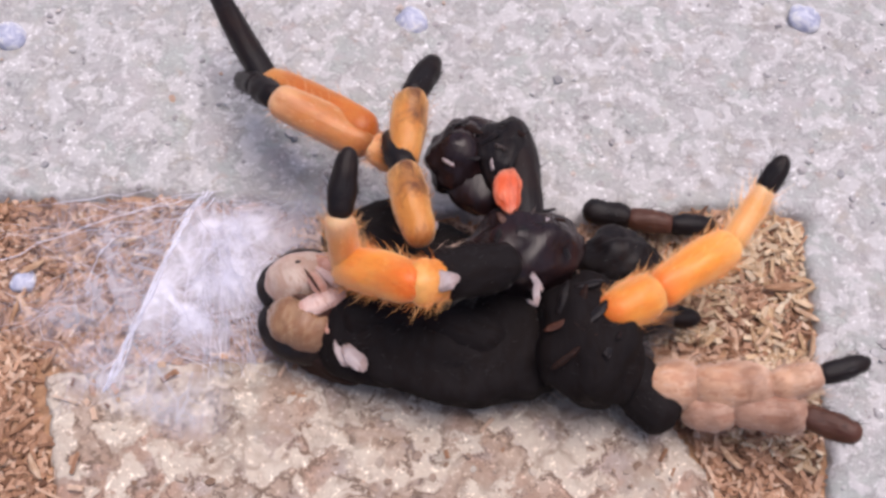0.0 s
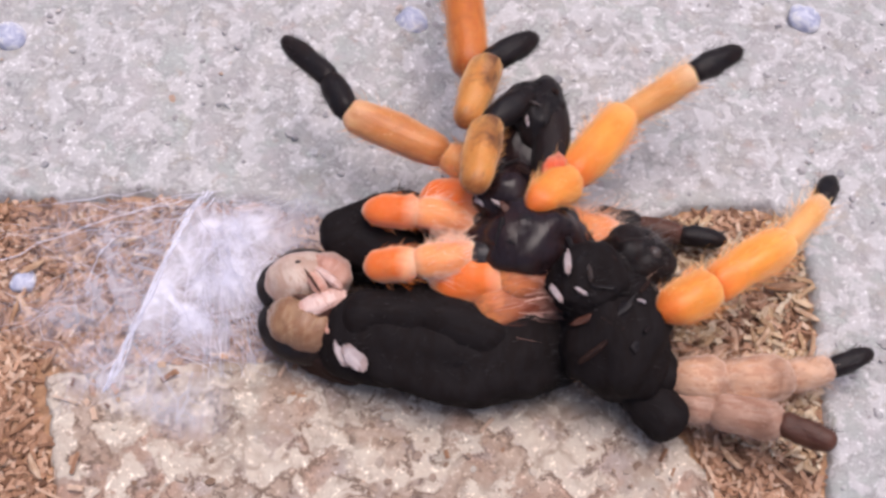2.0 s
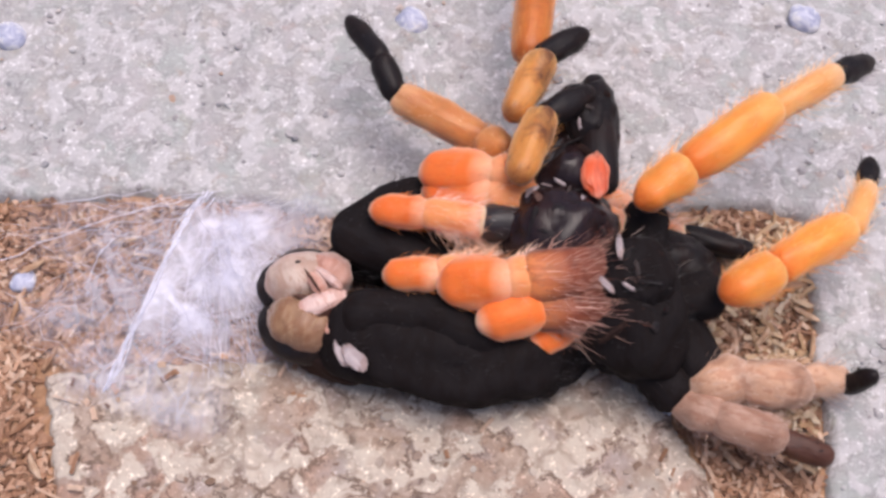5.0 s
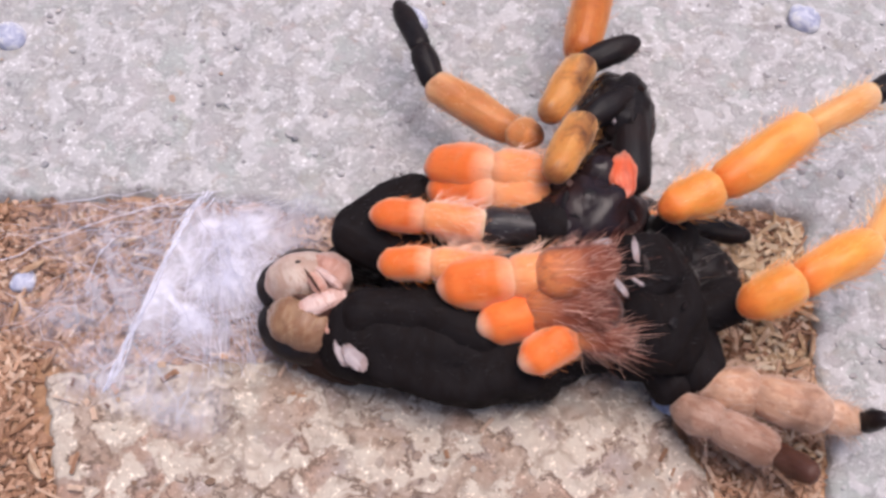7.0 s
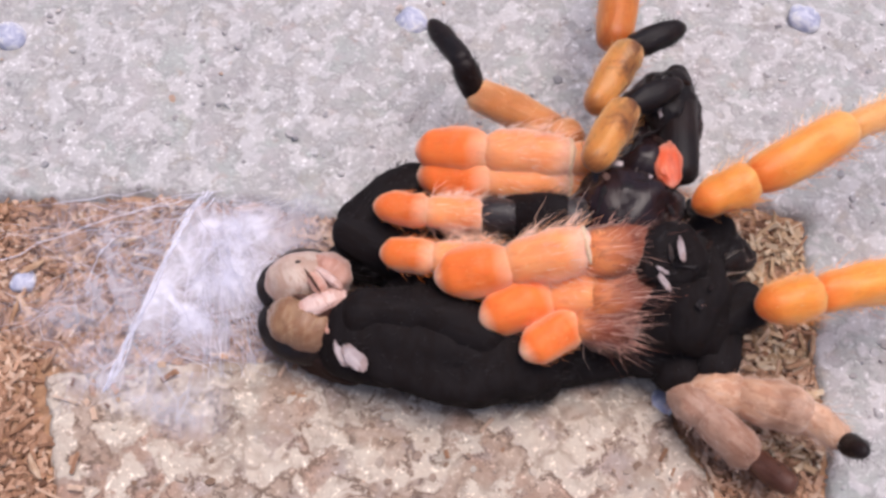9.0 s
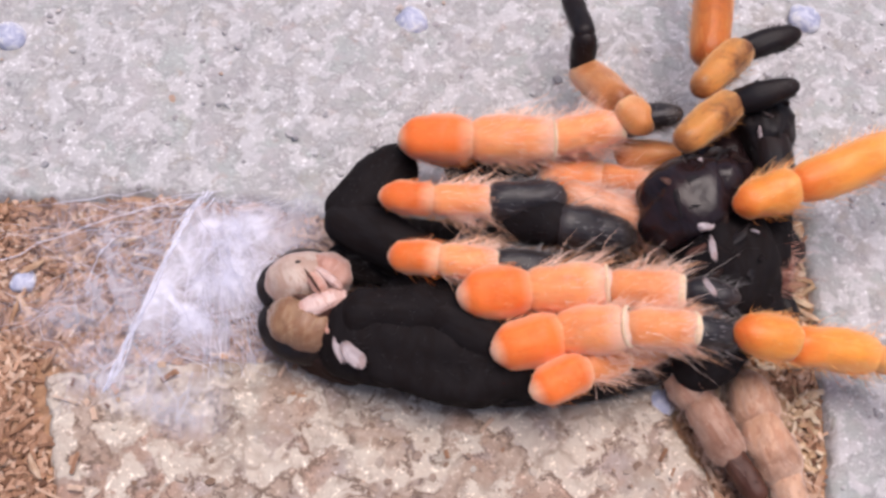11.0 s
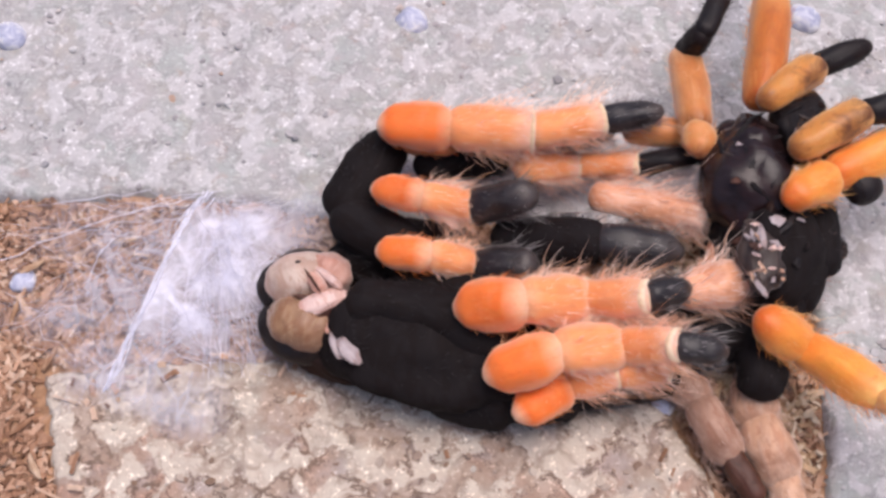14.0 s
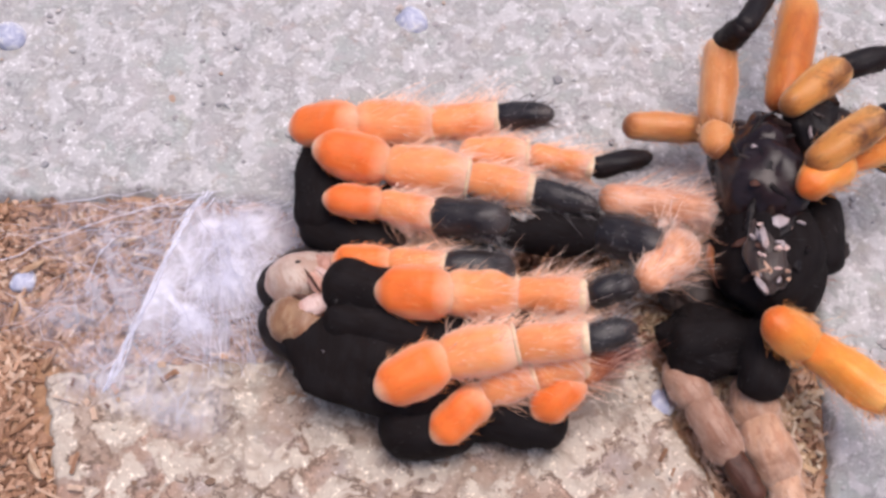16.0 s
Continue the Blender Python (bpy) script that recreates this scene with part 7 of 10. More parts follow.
    walk(limb(shed_skin, "tibia", CINNAMON, 23.6, 3.5, 3.5), along(shed_skin, [
        (0, -12.6, 11.4, 20, -30.8, 25.2, 14.3),
        (0.1, -12.6, 11.4, 20, -30.8, 25.2, 14.3),
        (0.2, -6.1, 16.5, 20, -22.7, 33.2, 20),
        (0.3, -9.8, 11.9, 20, -28.6, 25.4, 15.7),
        (0.5, -6.1, 16.5, 20, -22.7, 33.2, 20),
        (0.6, -9.8, 11.9, 20, -28.6, 25.4, 15.7),
        (0.7, -6.1, 16.5, 20, -22.7, 33.2, 20),
        (0.8, -6.1, 16.5, 20, -22.7, 33.2, 20),
        (0.9, -9.8, 11.9, 20, -28.6, 25.4, 15.7),
        (0.967, -8, 14.2, 20, -24.4, 30.6, 16.2),
        (1, -5, 18.2, 20, -18.4, 37.5, 19.3),
        (1.1, -6.6, 15.9, 20, -22, 33.7, 20.2),
        (1.3, -3.8, 21.1, 20, -14.5, 42.1, 20),
        (1.5, -3.7, 19.4, 20, -16.2, 39.3, 20.2),
        (1.7, -4, 16.5, 20, -17.5, 35.8, 20.7),
        (1.8, -0.87, 20, 20, -8.5, 42.3, 20.6),
        (2, 4.5, 24.7, 20, 2.9, 48.2, 19),
        (2.5, 10.2, 27.1, 20, 10.9, 50.6, 19.2),
        (3.5, 11.4, 30.8, 20, 15.6, 53.9, 20.1),
        (4.2, 11.8, 27.7, 20, 13.3, 51.2, 18.6),
        (6.3, 21.6, 27.1, 20, 27.1, 50, 20),
        (7, 23.6, 27.7, 20, 29, 50.6, 19.3),
        (8, 24.6, 27.7, 20, 29, 50.8, 19),
        (9, 29.6, 30.1, 20, 33.3, 53.4, 19.2),
        (9.2, 32.4, 27.7, 20, 36.2, 51, 19.6),
        (11.3, 46.9, 26.5, 20, 50.8, 49.7, 19.5),
        (12.5, 51.1, 20, 20, 55.5, 43.1, 18.8),
        (13.2, 51.7, 17.6, 20, 56.8, 40.6, 18.7),
        (14, 53.7, 17.6, 20, 58.8, 40.6, 18.7),
        (15, 57, 17.6, 20, 61.8, 40.7, 18.6),
        (16, 57.4, 17.1, 20, 63.7, 39.7, 18.9)]))
    walk(limb(shed_skin, "metatarsus", INK, 21.6, 2.7, 2), along(shed_skin, [
        (0, -30.8, 25.2, 14.3, -41.1, 44.1, 16),
        (0.1, -30.8, 25.2, 14.3, -41.1, 44.1, 16),
        (0.2, -22.7, 33.2, 20, -27.5, 54.2, 18.3),
        (0.3, -28.6, 25.4, 15.7, -36.6, 45.4, 14.4),
        (0.5, -22.7, 33.2, 20, -27.5, 54.2, 18.3),
        (0.6, -28.6, 25.4, 15.7, -36.6, 45.4, 14.4),
        (0.7, -22.7, 33.2, 20, -27.5, 54.2, 18.3),
        (0.8, -22.7, 33.2, 20, -27.5, 54.2, 18.3),
        (0.9, -28.6, 25.4, 15.7, -36.6, 45.4, 14.4),
        (0.967, -24.4, 30.6, 16.2, -31, 51.1, 14.1),
        (1, -18.4, 37.5, 19.3, -22.7, 58.5, 16.6),
        (1.1, -22, 33.7, 20.2, -25.6, 54.8, 17.6),
        (1.3, -14.5, 42.1, 20, -19.3, 63, 22.1),
        (1.5, -16.2, 39.3, 20.2, -19.3, 60.7, 20.2),
        (1.7, -17.5, 35.8, 20.7, -21.9, 56.8, 18.4),
        (1.8, -8.5, 42.3, 20.6, -13.1, 63.3, 19),
        (2, 2.9, 48.2, 19, 1.7, 69.6, 16.9),
        (2.5, 10.9, 50.6, 19.2, 11.5, 72.1, 17.3),
        (3.5, 15.6, 53.9, 20.1, 18.6, 75.3, 18.6),
        (4.2, 13.3, 51.2, 18.6, 14.3, 72.7, 16.8),
        (6.3, 27.1, 50, 20, 31.8, 71.1, 19.8),
        (7, 29, 50.6, 19.3, 33, 71.8, 19),
        (8, 29, 50.8, 19, 32.2, 72.1, 17.3),
        (9, 33.3, 53.4, 19.2, 36.6, 74.7, 17.7),
        (9.2, 36.2, 51, 19.6, 39.4, 72.3, 20),
        (11.3, 50.8, 49.7, 19.5, 54.6, 71, 18.5),
        (12.5, 55.5, 43.1, 18.8, 58.7, 64.3, 20.8),
        (13.2, 56.8, 40.6, 18.7, 59.5, 62, 20.3),
        (14, 58.8, 40.6, 18.7, 61.6, 61.9, 20.4),
        (15, 61.8, 40.7, 18.6, 65.3, 61.9, 20.4),
        (16, 63.7, 39.7, 18.9, 67, 60.9, 21.4)]))
    walk(limb(shed_skin, "tibia", BROWN, 13.3, 2.6, 3.0), along(shed_skin, [
        (0, -6.3, 3.4, 23, -5.1, 16.7, 23),
        (0.1, -6.3, 3.4, 23, -5.1, 16.7, 23),
        (0.2, -4.5, 7.2, 23, 0.09, 19.4, 25.6),
        (0.3, -5.7, 3.4, 23, -3.7, 16.6, 22.8),
        (0.5, -4.5, 7.2, 23, 0.09, 19.4, 25.6),
        (0.6, -5.7, 3.4, 23, -3.7, 16.6, 22.8),
        (0.7, -4.5, 7.2, 23, 0.09, 19.4, 25.6),
        (0.8, -4.5, 7.2, 23, 0.09, 19.4, 25.6),
        (0.9, -5.7, 3.4, 23, -3.7, 16.6, 22.8),
        (1, -2.7, 10.5, 23, 2, 22.9, 21.6),
        (1.1, -2.7, 8.8, 23, 1.7, 21.4, 22.1),
        (1.3, 0.09, 11.6, 23, 4, 24.3, 21.8),
        (1.7, 0.09, 9.4, 23, 3.7, 22.1, 21.1),
        (2, 3.5, 11.6, 23, 7.8, 24.2, 22.2),
        (2.5, 7.9, 13.3, 23, 13.1, 25.5, 22.4),
        (3.5, 8.2, 13.8, 23, 14.4, 25.6, 24.4),
        (4.2, 9.2, 13.3, 23, 14.5, 25.5, 22.5),
        (6.3, 15.5, 12.7, 23, 22.6, 24, 22.9),
        (7, 17.2, 12.7, 23, 24.1, 24.1, 22.1),
        (8, 19, 12.7, 23, 26.1, 24, 22.2),
        (9, 24.9, 14.4, 23, 32, 25.7, 24.2),
        (9.2, 26.6, 13.8, 23, 33.7, 25.1, 23.1),
        (11.3, 45, 18.4, 23, 54.2, 27.9, 20.9),
        (12.5, 50.8, 17.3, 23, 60.5, 26.3, 21.4),
        (13.2, 51.6, 16.7, 23, 61.6, 25.3, 21.1),
        (14, 53.4, 15.5, 23, 63.7, 23.8, 21.5),
        (15, 57.1, 15, 23, 67.2, 23.5, 21.6),
        (16, 57, 14.4, 23, 67.5, 22.6, 22.6)]))
    walk(limb(shed_skin, "tarsus", INK, 10, 2.3, 2), along(shed_skin, [
        (0, -5.1, 16.7, 23, -1.4, 25.6, 20.7),
        (0.1, -5.1, 16.7, 23, -1.4, 25.6, 20.7),
        (0.2, 0.09, 19.4, 25.6, 5.4, 27.8, 24.2),
        (0.3, -3.7, 16.6, 22.8, 2, 24.8, 22.8),
        (0.5, 0.09, 19.4, 25.6, 5.4, 27.8, 24.2),
        (0.6, -3.7, 16.6, 22.8, 2, 24.8, 22.8),
        (0.7, 0.09, 19.4, 25.6, 5.4, 27.8, 24.2),
        (0.8, 0.09, 19.4, 25.6, 5.4, 27.8, 24.2),
        (0.9, -3.7, 16.6, 22.8, 2, 24.8, 22.8),
        (1, 2, 22.9, 21.6, 8.5, 30.1, 19.3),
        (1.1, 1.7, 21.4, 22.1, 7.9, 29.2, 21.3),
        (1.3, 4, 24.3, 21.8, 10.8, 31.5, 22.5),
        (1.7, 3.7, 22.1, 21.1, 10.2, 29.6, 20.7),
        (2, 7.8, 24.2, 22.2, 15.8, 30.1, 21.2),
        (2.5, 13.1, 25.5, 22.4, 22.3, 29, 24.1),
        (3.5, 14.4, 25.6, 24.4, 21.9, 32.2, 24.4),
        (4.2, 14.5, 25.5, 22.5, 22.4, 31.5, 21.4),
        (6.3, 22.6, 24, 22.9, 30.4, 30.1, 21.6),
        (7, 24.1, 24.1, 22.1, 33.1, 28.4, 22.2),
        (8, 26.1, 24, 22.2, 35.1, 28.2, 21.7),
        (9, 32, 25.7, 24.2, 40.8, 30.3, 23.7),
        (9.2, 33.7, 25.1, 23.1, 43.4, 27.3, 23.7),
        (11.3, 54.2, 27.9, 20.9, 63.7, 30.9, 21.8),
        (12.5, 60.5, 26.3, 21.4, 69.8, 29.5, 22.3),
        (13.2, 61.6, 25.3, 21.1, 70.9, 28.9, 21.7),
        (14, 63.7, 23.8, 21.5, 72.9, 27.7, 22),
        (15, 67.2, 23.5, 21.6, 76.7, 26.5, 21.5),
        (16, 67.5, 22.6, 22.6, 76.9, 25.9, 22)]))
    walk(limb(shed_skin, "tibia", BROWN, 13.2, 2.7, 3.1), along(shed_skin, [
        (0, -3.4, -11.2, 24, -6.2, 1.7, 23.9),
        (0.1, -3.4, -11.2, 24, -6.2, 1.7, 23.9),
        (0.2, -2.6, -3, 24, 0.55, 9.8, 24),
        (0.3, -3.4, -9.2, 24, -4.5, 3.9, 22.2),
        (0.5, -2.6, -3, 24, 0.55, 9.8, 24),
        (0.6, -3.4, -9.2, 24, -4.5, 3.9, 22.2),
        (0.7, -2.6, -3, 24, 0.55, 9.8, 24),
        (0.8, -2.6, -3, 24, 0.55, 9.8, 24),
        (0.9, -3.4, -9.2, 24, -4.5, 3.9, 22.2),
        (1, 0.09, -3, 24, 2.4, 9.9, 23),
        (1.1, -0.8, -3.5, 24, 1.5, 9.1, 20.9),
        (1.3, 1.4, -0.94, 24, 3.8, 12, 22.5),
        (1.7, 1.4, -2.5, 24, 3.8, 10.5, 23),
        (2, 4.9, -1.5, 24, 7.6, 11.4, 22.5),
        (2.5, 9.1, 0.64, 24, 13.2, 13, 21.8),
        (3.5, 9.4, 1.7, 24, 14.1, 14.1, 23.5),
        (4.2, 10, 0.64, 24, 14.7, 13, 23.4),
        (6.3, 16.1, 0.11, 24, 21.5, 12.1, 23.1),
        (7, 17.7, 0.64, 24, 23.5, 12.3, 21.9),
        (8, 19.3, -0.42, 24, 25.4, 11.3, 24.2),
        (9, 24.1, 2.8, 24, 30.5, 14.3, 23.1),
        (9.2, 25.2, 1.7, 24, 31.9, 13, 22.6),
        (11.3, 41.8, 7.1, 24, 51.9, 15.6, 22.6),
        (12.5, 52.5, 6.2, 24, 63.4, 13.6, 24.9),
        (13.2, 54, 5.4, 24, 64.6, 12.6, 27.3),
        (14, 57, 5.4, 24, 68.6, 11.5, 25.6),
        (15, 59.3, 4.4, 24, 70.6, 11.2, 23.6),
        (16, 59.5, 2.8, 24, 70.6, 9.4, 27.1)]))
    walk(limb(shed_skin, "tarsus", INK, 9.9, 2.4, 2.1), along(shed_skin, [
        (0, -6.2, 1.7, 23.9, -8.8, 10.6, 20.4),
        (0.1, -6.2, 1.7, 23.9, -8.8, 10.6, 20.4),
        (0.2, 0.55, 9.8, 24, 3, 19.2, 22),
        (0.3, -4.5, 3.9, 22.2, -4.7, 13.4, 19.5),
        (0.5, 0.55, 9.8, 24, 3, 19.2, 22),
        (0.6, -4.5, 3.9, 22.2, -4.7, 13.4, 19.5),
        (0.7, 0.55, 9.8, 24, 3, 19.2, 22),
        (0.8, 0.55, 9.8, 24, 3, 19.2, 22),
        (0.9, -4.5, 3.9, 22.2, -4.7, 13.4, 19.5),
        (1, 2.4, 9.9, 23, 7.3, 18.3, 20.8),
        (1.1, 1.5, 9.1, 20.9, 5.9, 9.8, 29.7),
        (1.3, 3.8, 12, 22.5, 10.5, 19.2, 22.7),
        (1.7, 3.8, 10.5, 23, 10.1, 17.9, 21.3),
        (2, 7.6, 11.4, 22.5, 14.8, 18, 21.9),
        (2.5, 13.2, 13, 21.8, 21.5, 18.4, 22.1),
        (3.5, 14.1, 14.1, 23.5, 22.1, 19.4, 25.6),
        (4.2, 14.7, 13, 23.4, 22.8, 18.7, 23.4),
        (6.3, 21.5, 12.1, 23.1, 29.5, 17.7, 21.6),
        (7, 23.5, 12.3, 21.9, 31.5, 18.2, 21.7),
        (8, 25.4, 11.3, 24.2, 33.7, 16.5, 24.9),
        (9, 30.5, 14.3, 23.1, 39.3, 18.8, 23.3),
        (9.2, 31.9, 13, 22.6, 40.7, 17.4, 22.8),
        (11.3, 52, 15.6, 22.7, 61.1, 16.3, 26.6),
        (12.5, 63.4, 13.6, 24.9, 73.1, 15.6, 25.4),
        (13.2, 64.6, 12.6, 27.3, 74.3, 12.2, 25.5),
        (14, 68.6, 11.5, 25.6, 78.3, 13.7, 25.6),
        (15, 70.6, 11.2, 23.6, 80, 14.1, 23.4),
        (16, 70.6, 9.4, 27.1, 79.8, 12.5, 25.8)]))
    walk(limb(shed_skin, "patella", AMBER, 9.6, 3, 3.5), along(shed_skin, [
        (0, 1.4, -16.5, 22, -4.1, -21.1, 28.4),
        (0.1, 1.4, -16.5, 22, -4.1, -21.1, 28.4),
        (0.2, 2.3, -14.1, 22, -1.7, -5.9, 19),
        (0.3, 1.4, -16.5, 22, -4.1, -21.1, 28.4),
        (0.5, 2.3, -14.1, 22, -1.7, -5.9, 19),
        (0.6, 1.4, -16.5, 22, -4.1, -21.1, 28.4),
        (0.7, 2.3, -14.1, 22, -1.7, -5.9, 19),
        (0.8, 2.3, -14.1, 22, -1.7, -5.9, 19),
        (0.9, 1.4, -16.5, 22, -4.1, -21.1, 28.4),
        (0.933, 2.7, -15.6, 22, -1.2, -18, 30.4),
        (0.967, 5.9, -10.6, 22, 4.3, -2.6, 16.9),
        (1, 9.1, -5, 22, 13.1, 3.4, 19.5),
        (1.1, 9.1, -2.4, 22, 12.7, 6, 18.9),
        (1.2, 10.5, -1.3, 22, 15.1, 6.3, 18.4),
        (1.3, 11.4, -1.8, 22, 18.6, 4.1, 20),
        (1.7, 10.9, -4.5, 22, 16.8, 2.5, 19.1),
        (2, 14.5, -3.9, 22, 20.9, 2.8, 19.6),
        (2.5, 23.9, -4.5, 22, 31.6, 1.2, 23.1),
        (3.5, 29.5, 1.4, 22.1, 37.4, 5, 26.2),
        (4.2, 30.2, -2.2, 22, 37.8, 3.4, 23.9),
        (6.3, 34.6, -3.6, 22, 42.9, 0.93, 23.5),
        (7, 35.4, -4.7, 22, 44.2, -0.75, 22.8),
        (8, 36.6, -6, 22, 44.8, -1.1, 22),
        (9, 40.9, -3.6, 22, 49.7, -0.17, 23.9),
        (9.2, 40.8, -7, 22, 49.4, -2.9, 22.5),
        (11.3, 49.2, -2.9, 22, 58.3, -0.15, 23.2),
        (12.5, 54.3, -0.8, 22, 62.6, 3.8, 20.6),
        (13.2, 54.5, -3.2, 22, 62.3, 2, 20),
        (14, 55.5, -2.6, 22, 63.4, 2.6, 20.4),
        (15, 57.6, -1.8, 22, 65.3, 3.9, 22.1),
        (16, 58.2, -0.8, 22, 65.6, 5.3, 21.7)]))
    walk(limb(shed_skin, "tibia", AMBER, 18.4, 3.6, 3.4), along(shed_skin, [
        (0, -4.1, -21.1, 28.4, -15.7, -12.1, 17.2),
        (0.1, -4.1, -21.1, 28.4, -15.7, -12.1, 17.2),
        (0.2, -1.7, -5.9, 19, -1.8, 11.7, 13.4),
        (0.3, -4.1, -21.1, 28.4, -15.3, -11.6, 17.2),
        (0.5, -1.7, -5.9, 19, -1.8, 11.7, 13.4),
        (0.6, -4.1, -21.1, 28.4, -15.3, -11.6, 17.2),
        (0.7, -1.7, -5.9, 19, -1.8, 11.7, 13.4),
        (0.8, -1.7, -5.9, 19, -1.8, 11.7, 13.4),
        (0.9, -4.1, -21.1, 28.4, -15.3, -11.6, 17.2),
        (0.933, -1.2, -18, 30.4, -5.8, -4, 19.3),
        (0.967, 4.3, -2.6, 16.9, 2.2, -4.2, 35.2),
        (1, 13.1, 3.4, 19.5, 17.2, 20.3, 13.6),
        (1.1, 12.7, 6, 18.9, 13.7, 1.8, 36.8),
        (1.2, 15.1, 6.3, 18.4, 17.6, 1.8, 36.1),
        (1.3, 18.6, 4.1, 20, 29.6, 19, 19.7),
        (1.7, 16.8, 2.5, 19.1, 25.3, 18.1, 14.2),
        (2, 20.9, 2.8, 19.6, 31.2, 17.6, 15.9),
        (2.5, 31.6, 1.2, 23.1, 45.2, 13.6, 24.2),
        (3.5, 37.6, 5, 26.3, 50.3, 18.4, 27),
        (4.2, 37.8, 3.4, 23.9, 51.9, 15, 26.1),
        (6.3, 42.9, 0.93, 23.5, 58.1, 11.4, 24.2),
        (7, 44.2, -0.75, 22.8, 59.4, 9.4, 24.6),
        (8, 44.8, -1.1, 22, 59.8, 9.5, 23.7),
        (9, 49.7, -0.17, 23.9, 65.8, 8.6, 25.9),
        (9.2, 49.4, -2.9, 22.5, 65.6, 5.8, 24.3),
        (11.3, 58.3, -0.15, 23.2, 75.2, 7.2, 23),
        (12.5, 62.6, 3.8, 20.6, 79.3, 11.7, 20.3),
        (13.2, 62.3, 2, 20, 78.9, 10, 20.3),
        (14, 63.4, 2.6, 20.4, 79.9, 10.9, 20.7),
        (15, 65.3, 3.9, 22.1, 81.4, 12.7, 21.3),
        (16, 65.6, 5.3, 21.7, 81.8, 14.1, 21)]))
    walk(limb(shed_skin, "metatarsus", HONEY, 13.3, 2.7, 2.4), along(shed_skin, [
        (0, -15.7, -12.1, 17.2, -15.7, -10.8, 30.5),
        (0.1, -15.7, -12.1, 17.2, -15.7, -10.8, 30.5),
        (0.2, -1.8, 11.7, 13.4, 1.5, 13.9, 26.1),
        (0.3, -15.3, -11.6, 17.2, -13.6, -9.7, 30.3),
        (0.5, -1.8, 11.7, 13.4, 1.5, 13.9, 26.1),
        (0.6, -15.3, -11.6, 17.2, -13.6, -9.7, 30.3),
        (0.7, -1.8, 11.7, 13.4, 1.5, 13.9, 26.1),
        (0.8, -1.8, 11.7, 13.4, 1.5, 13.9, 26.1),
        (0.9, -15.3, -11.6, 17.2, -13.6, -9.7, 30.3),
        (0.933, -5.8, -4, 19.3, -4.2, 8.5, 14.9),
        (0.967, 2.2, -4.2, 35.2, 6.8, 7.7, 31.2),
        (1, 17.2, 20.3, 13.6, 25.3, 22.8, 23.9),
        (1.1, 13.7, 1.8, 36.8, 18.2, 12.3, 30),
        (1.2, 17.6, 1.8, 36.1, 24.7, 12.4, 32.2),
        (1.3, 29.8, 19.1, 19.9, 39.5, 25, 26.8),
        (1.7, 25.7, 18.3, 14.4, 36, 24, 20.8),
        (2, 31.4, 17.6, 15.9, 42.4, 22, 21.9),
        (2.5, 45.2, 13.6, 24.2, 56.2, 21, 25.8),
        (3.5, 50.3, 18.4, 27, 61.9, 24.9, 27.8),
        (4.2, 51.9, 15, 26.1, 63.3, 22, 26),
        (6.3, 58.1, 11.4, 24.2, 69.6, 18.1, 24.3),
        (7, 59.4, 9.4, 24.6, 71.2, 15.8, 25.1),
        (8, 59.8, 9.5, 23.7, 71.9, 15.1, 24.5),
        (9, 65.8, 8.6, 25.9, 77.8, 14.4, 24.7),
        (9.2, 65.6, 5.8, 24.3, 77.7, 11.4, 23.3),
        (11.3, 75.2, 7.2, 23, 87, 13.1, 21.6),
        (12.5, 79.3, 11.7, 20.3, 91.1, 17.6, 18.4),
        (13.2, 78.9, 10, 20.3, 90.7, 16.2, 18.8),
        (14, 79.9, 10.9, 20.7, 91.6, 17, 19.2),
        (15, 81.4, 12.7, 21.3, 92.9, 19.2, 19.4),
        (16, 81.8, 14.1, 21, 93.3, 20.5, 19.2)]))
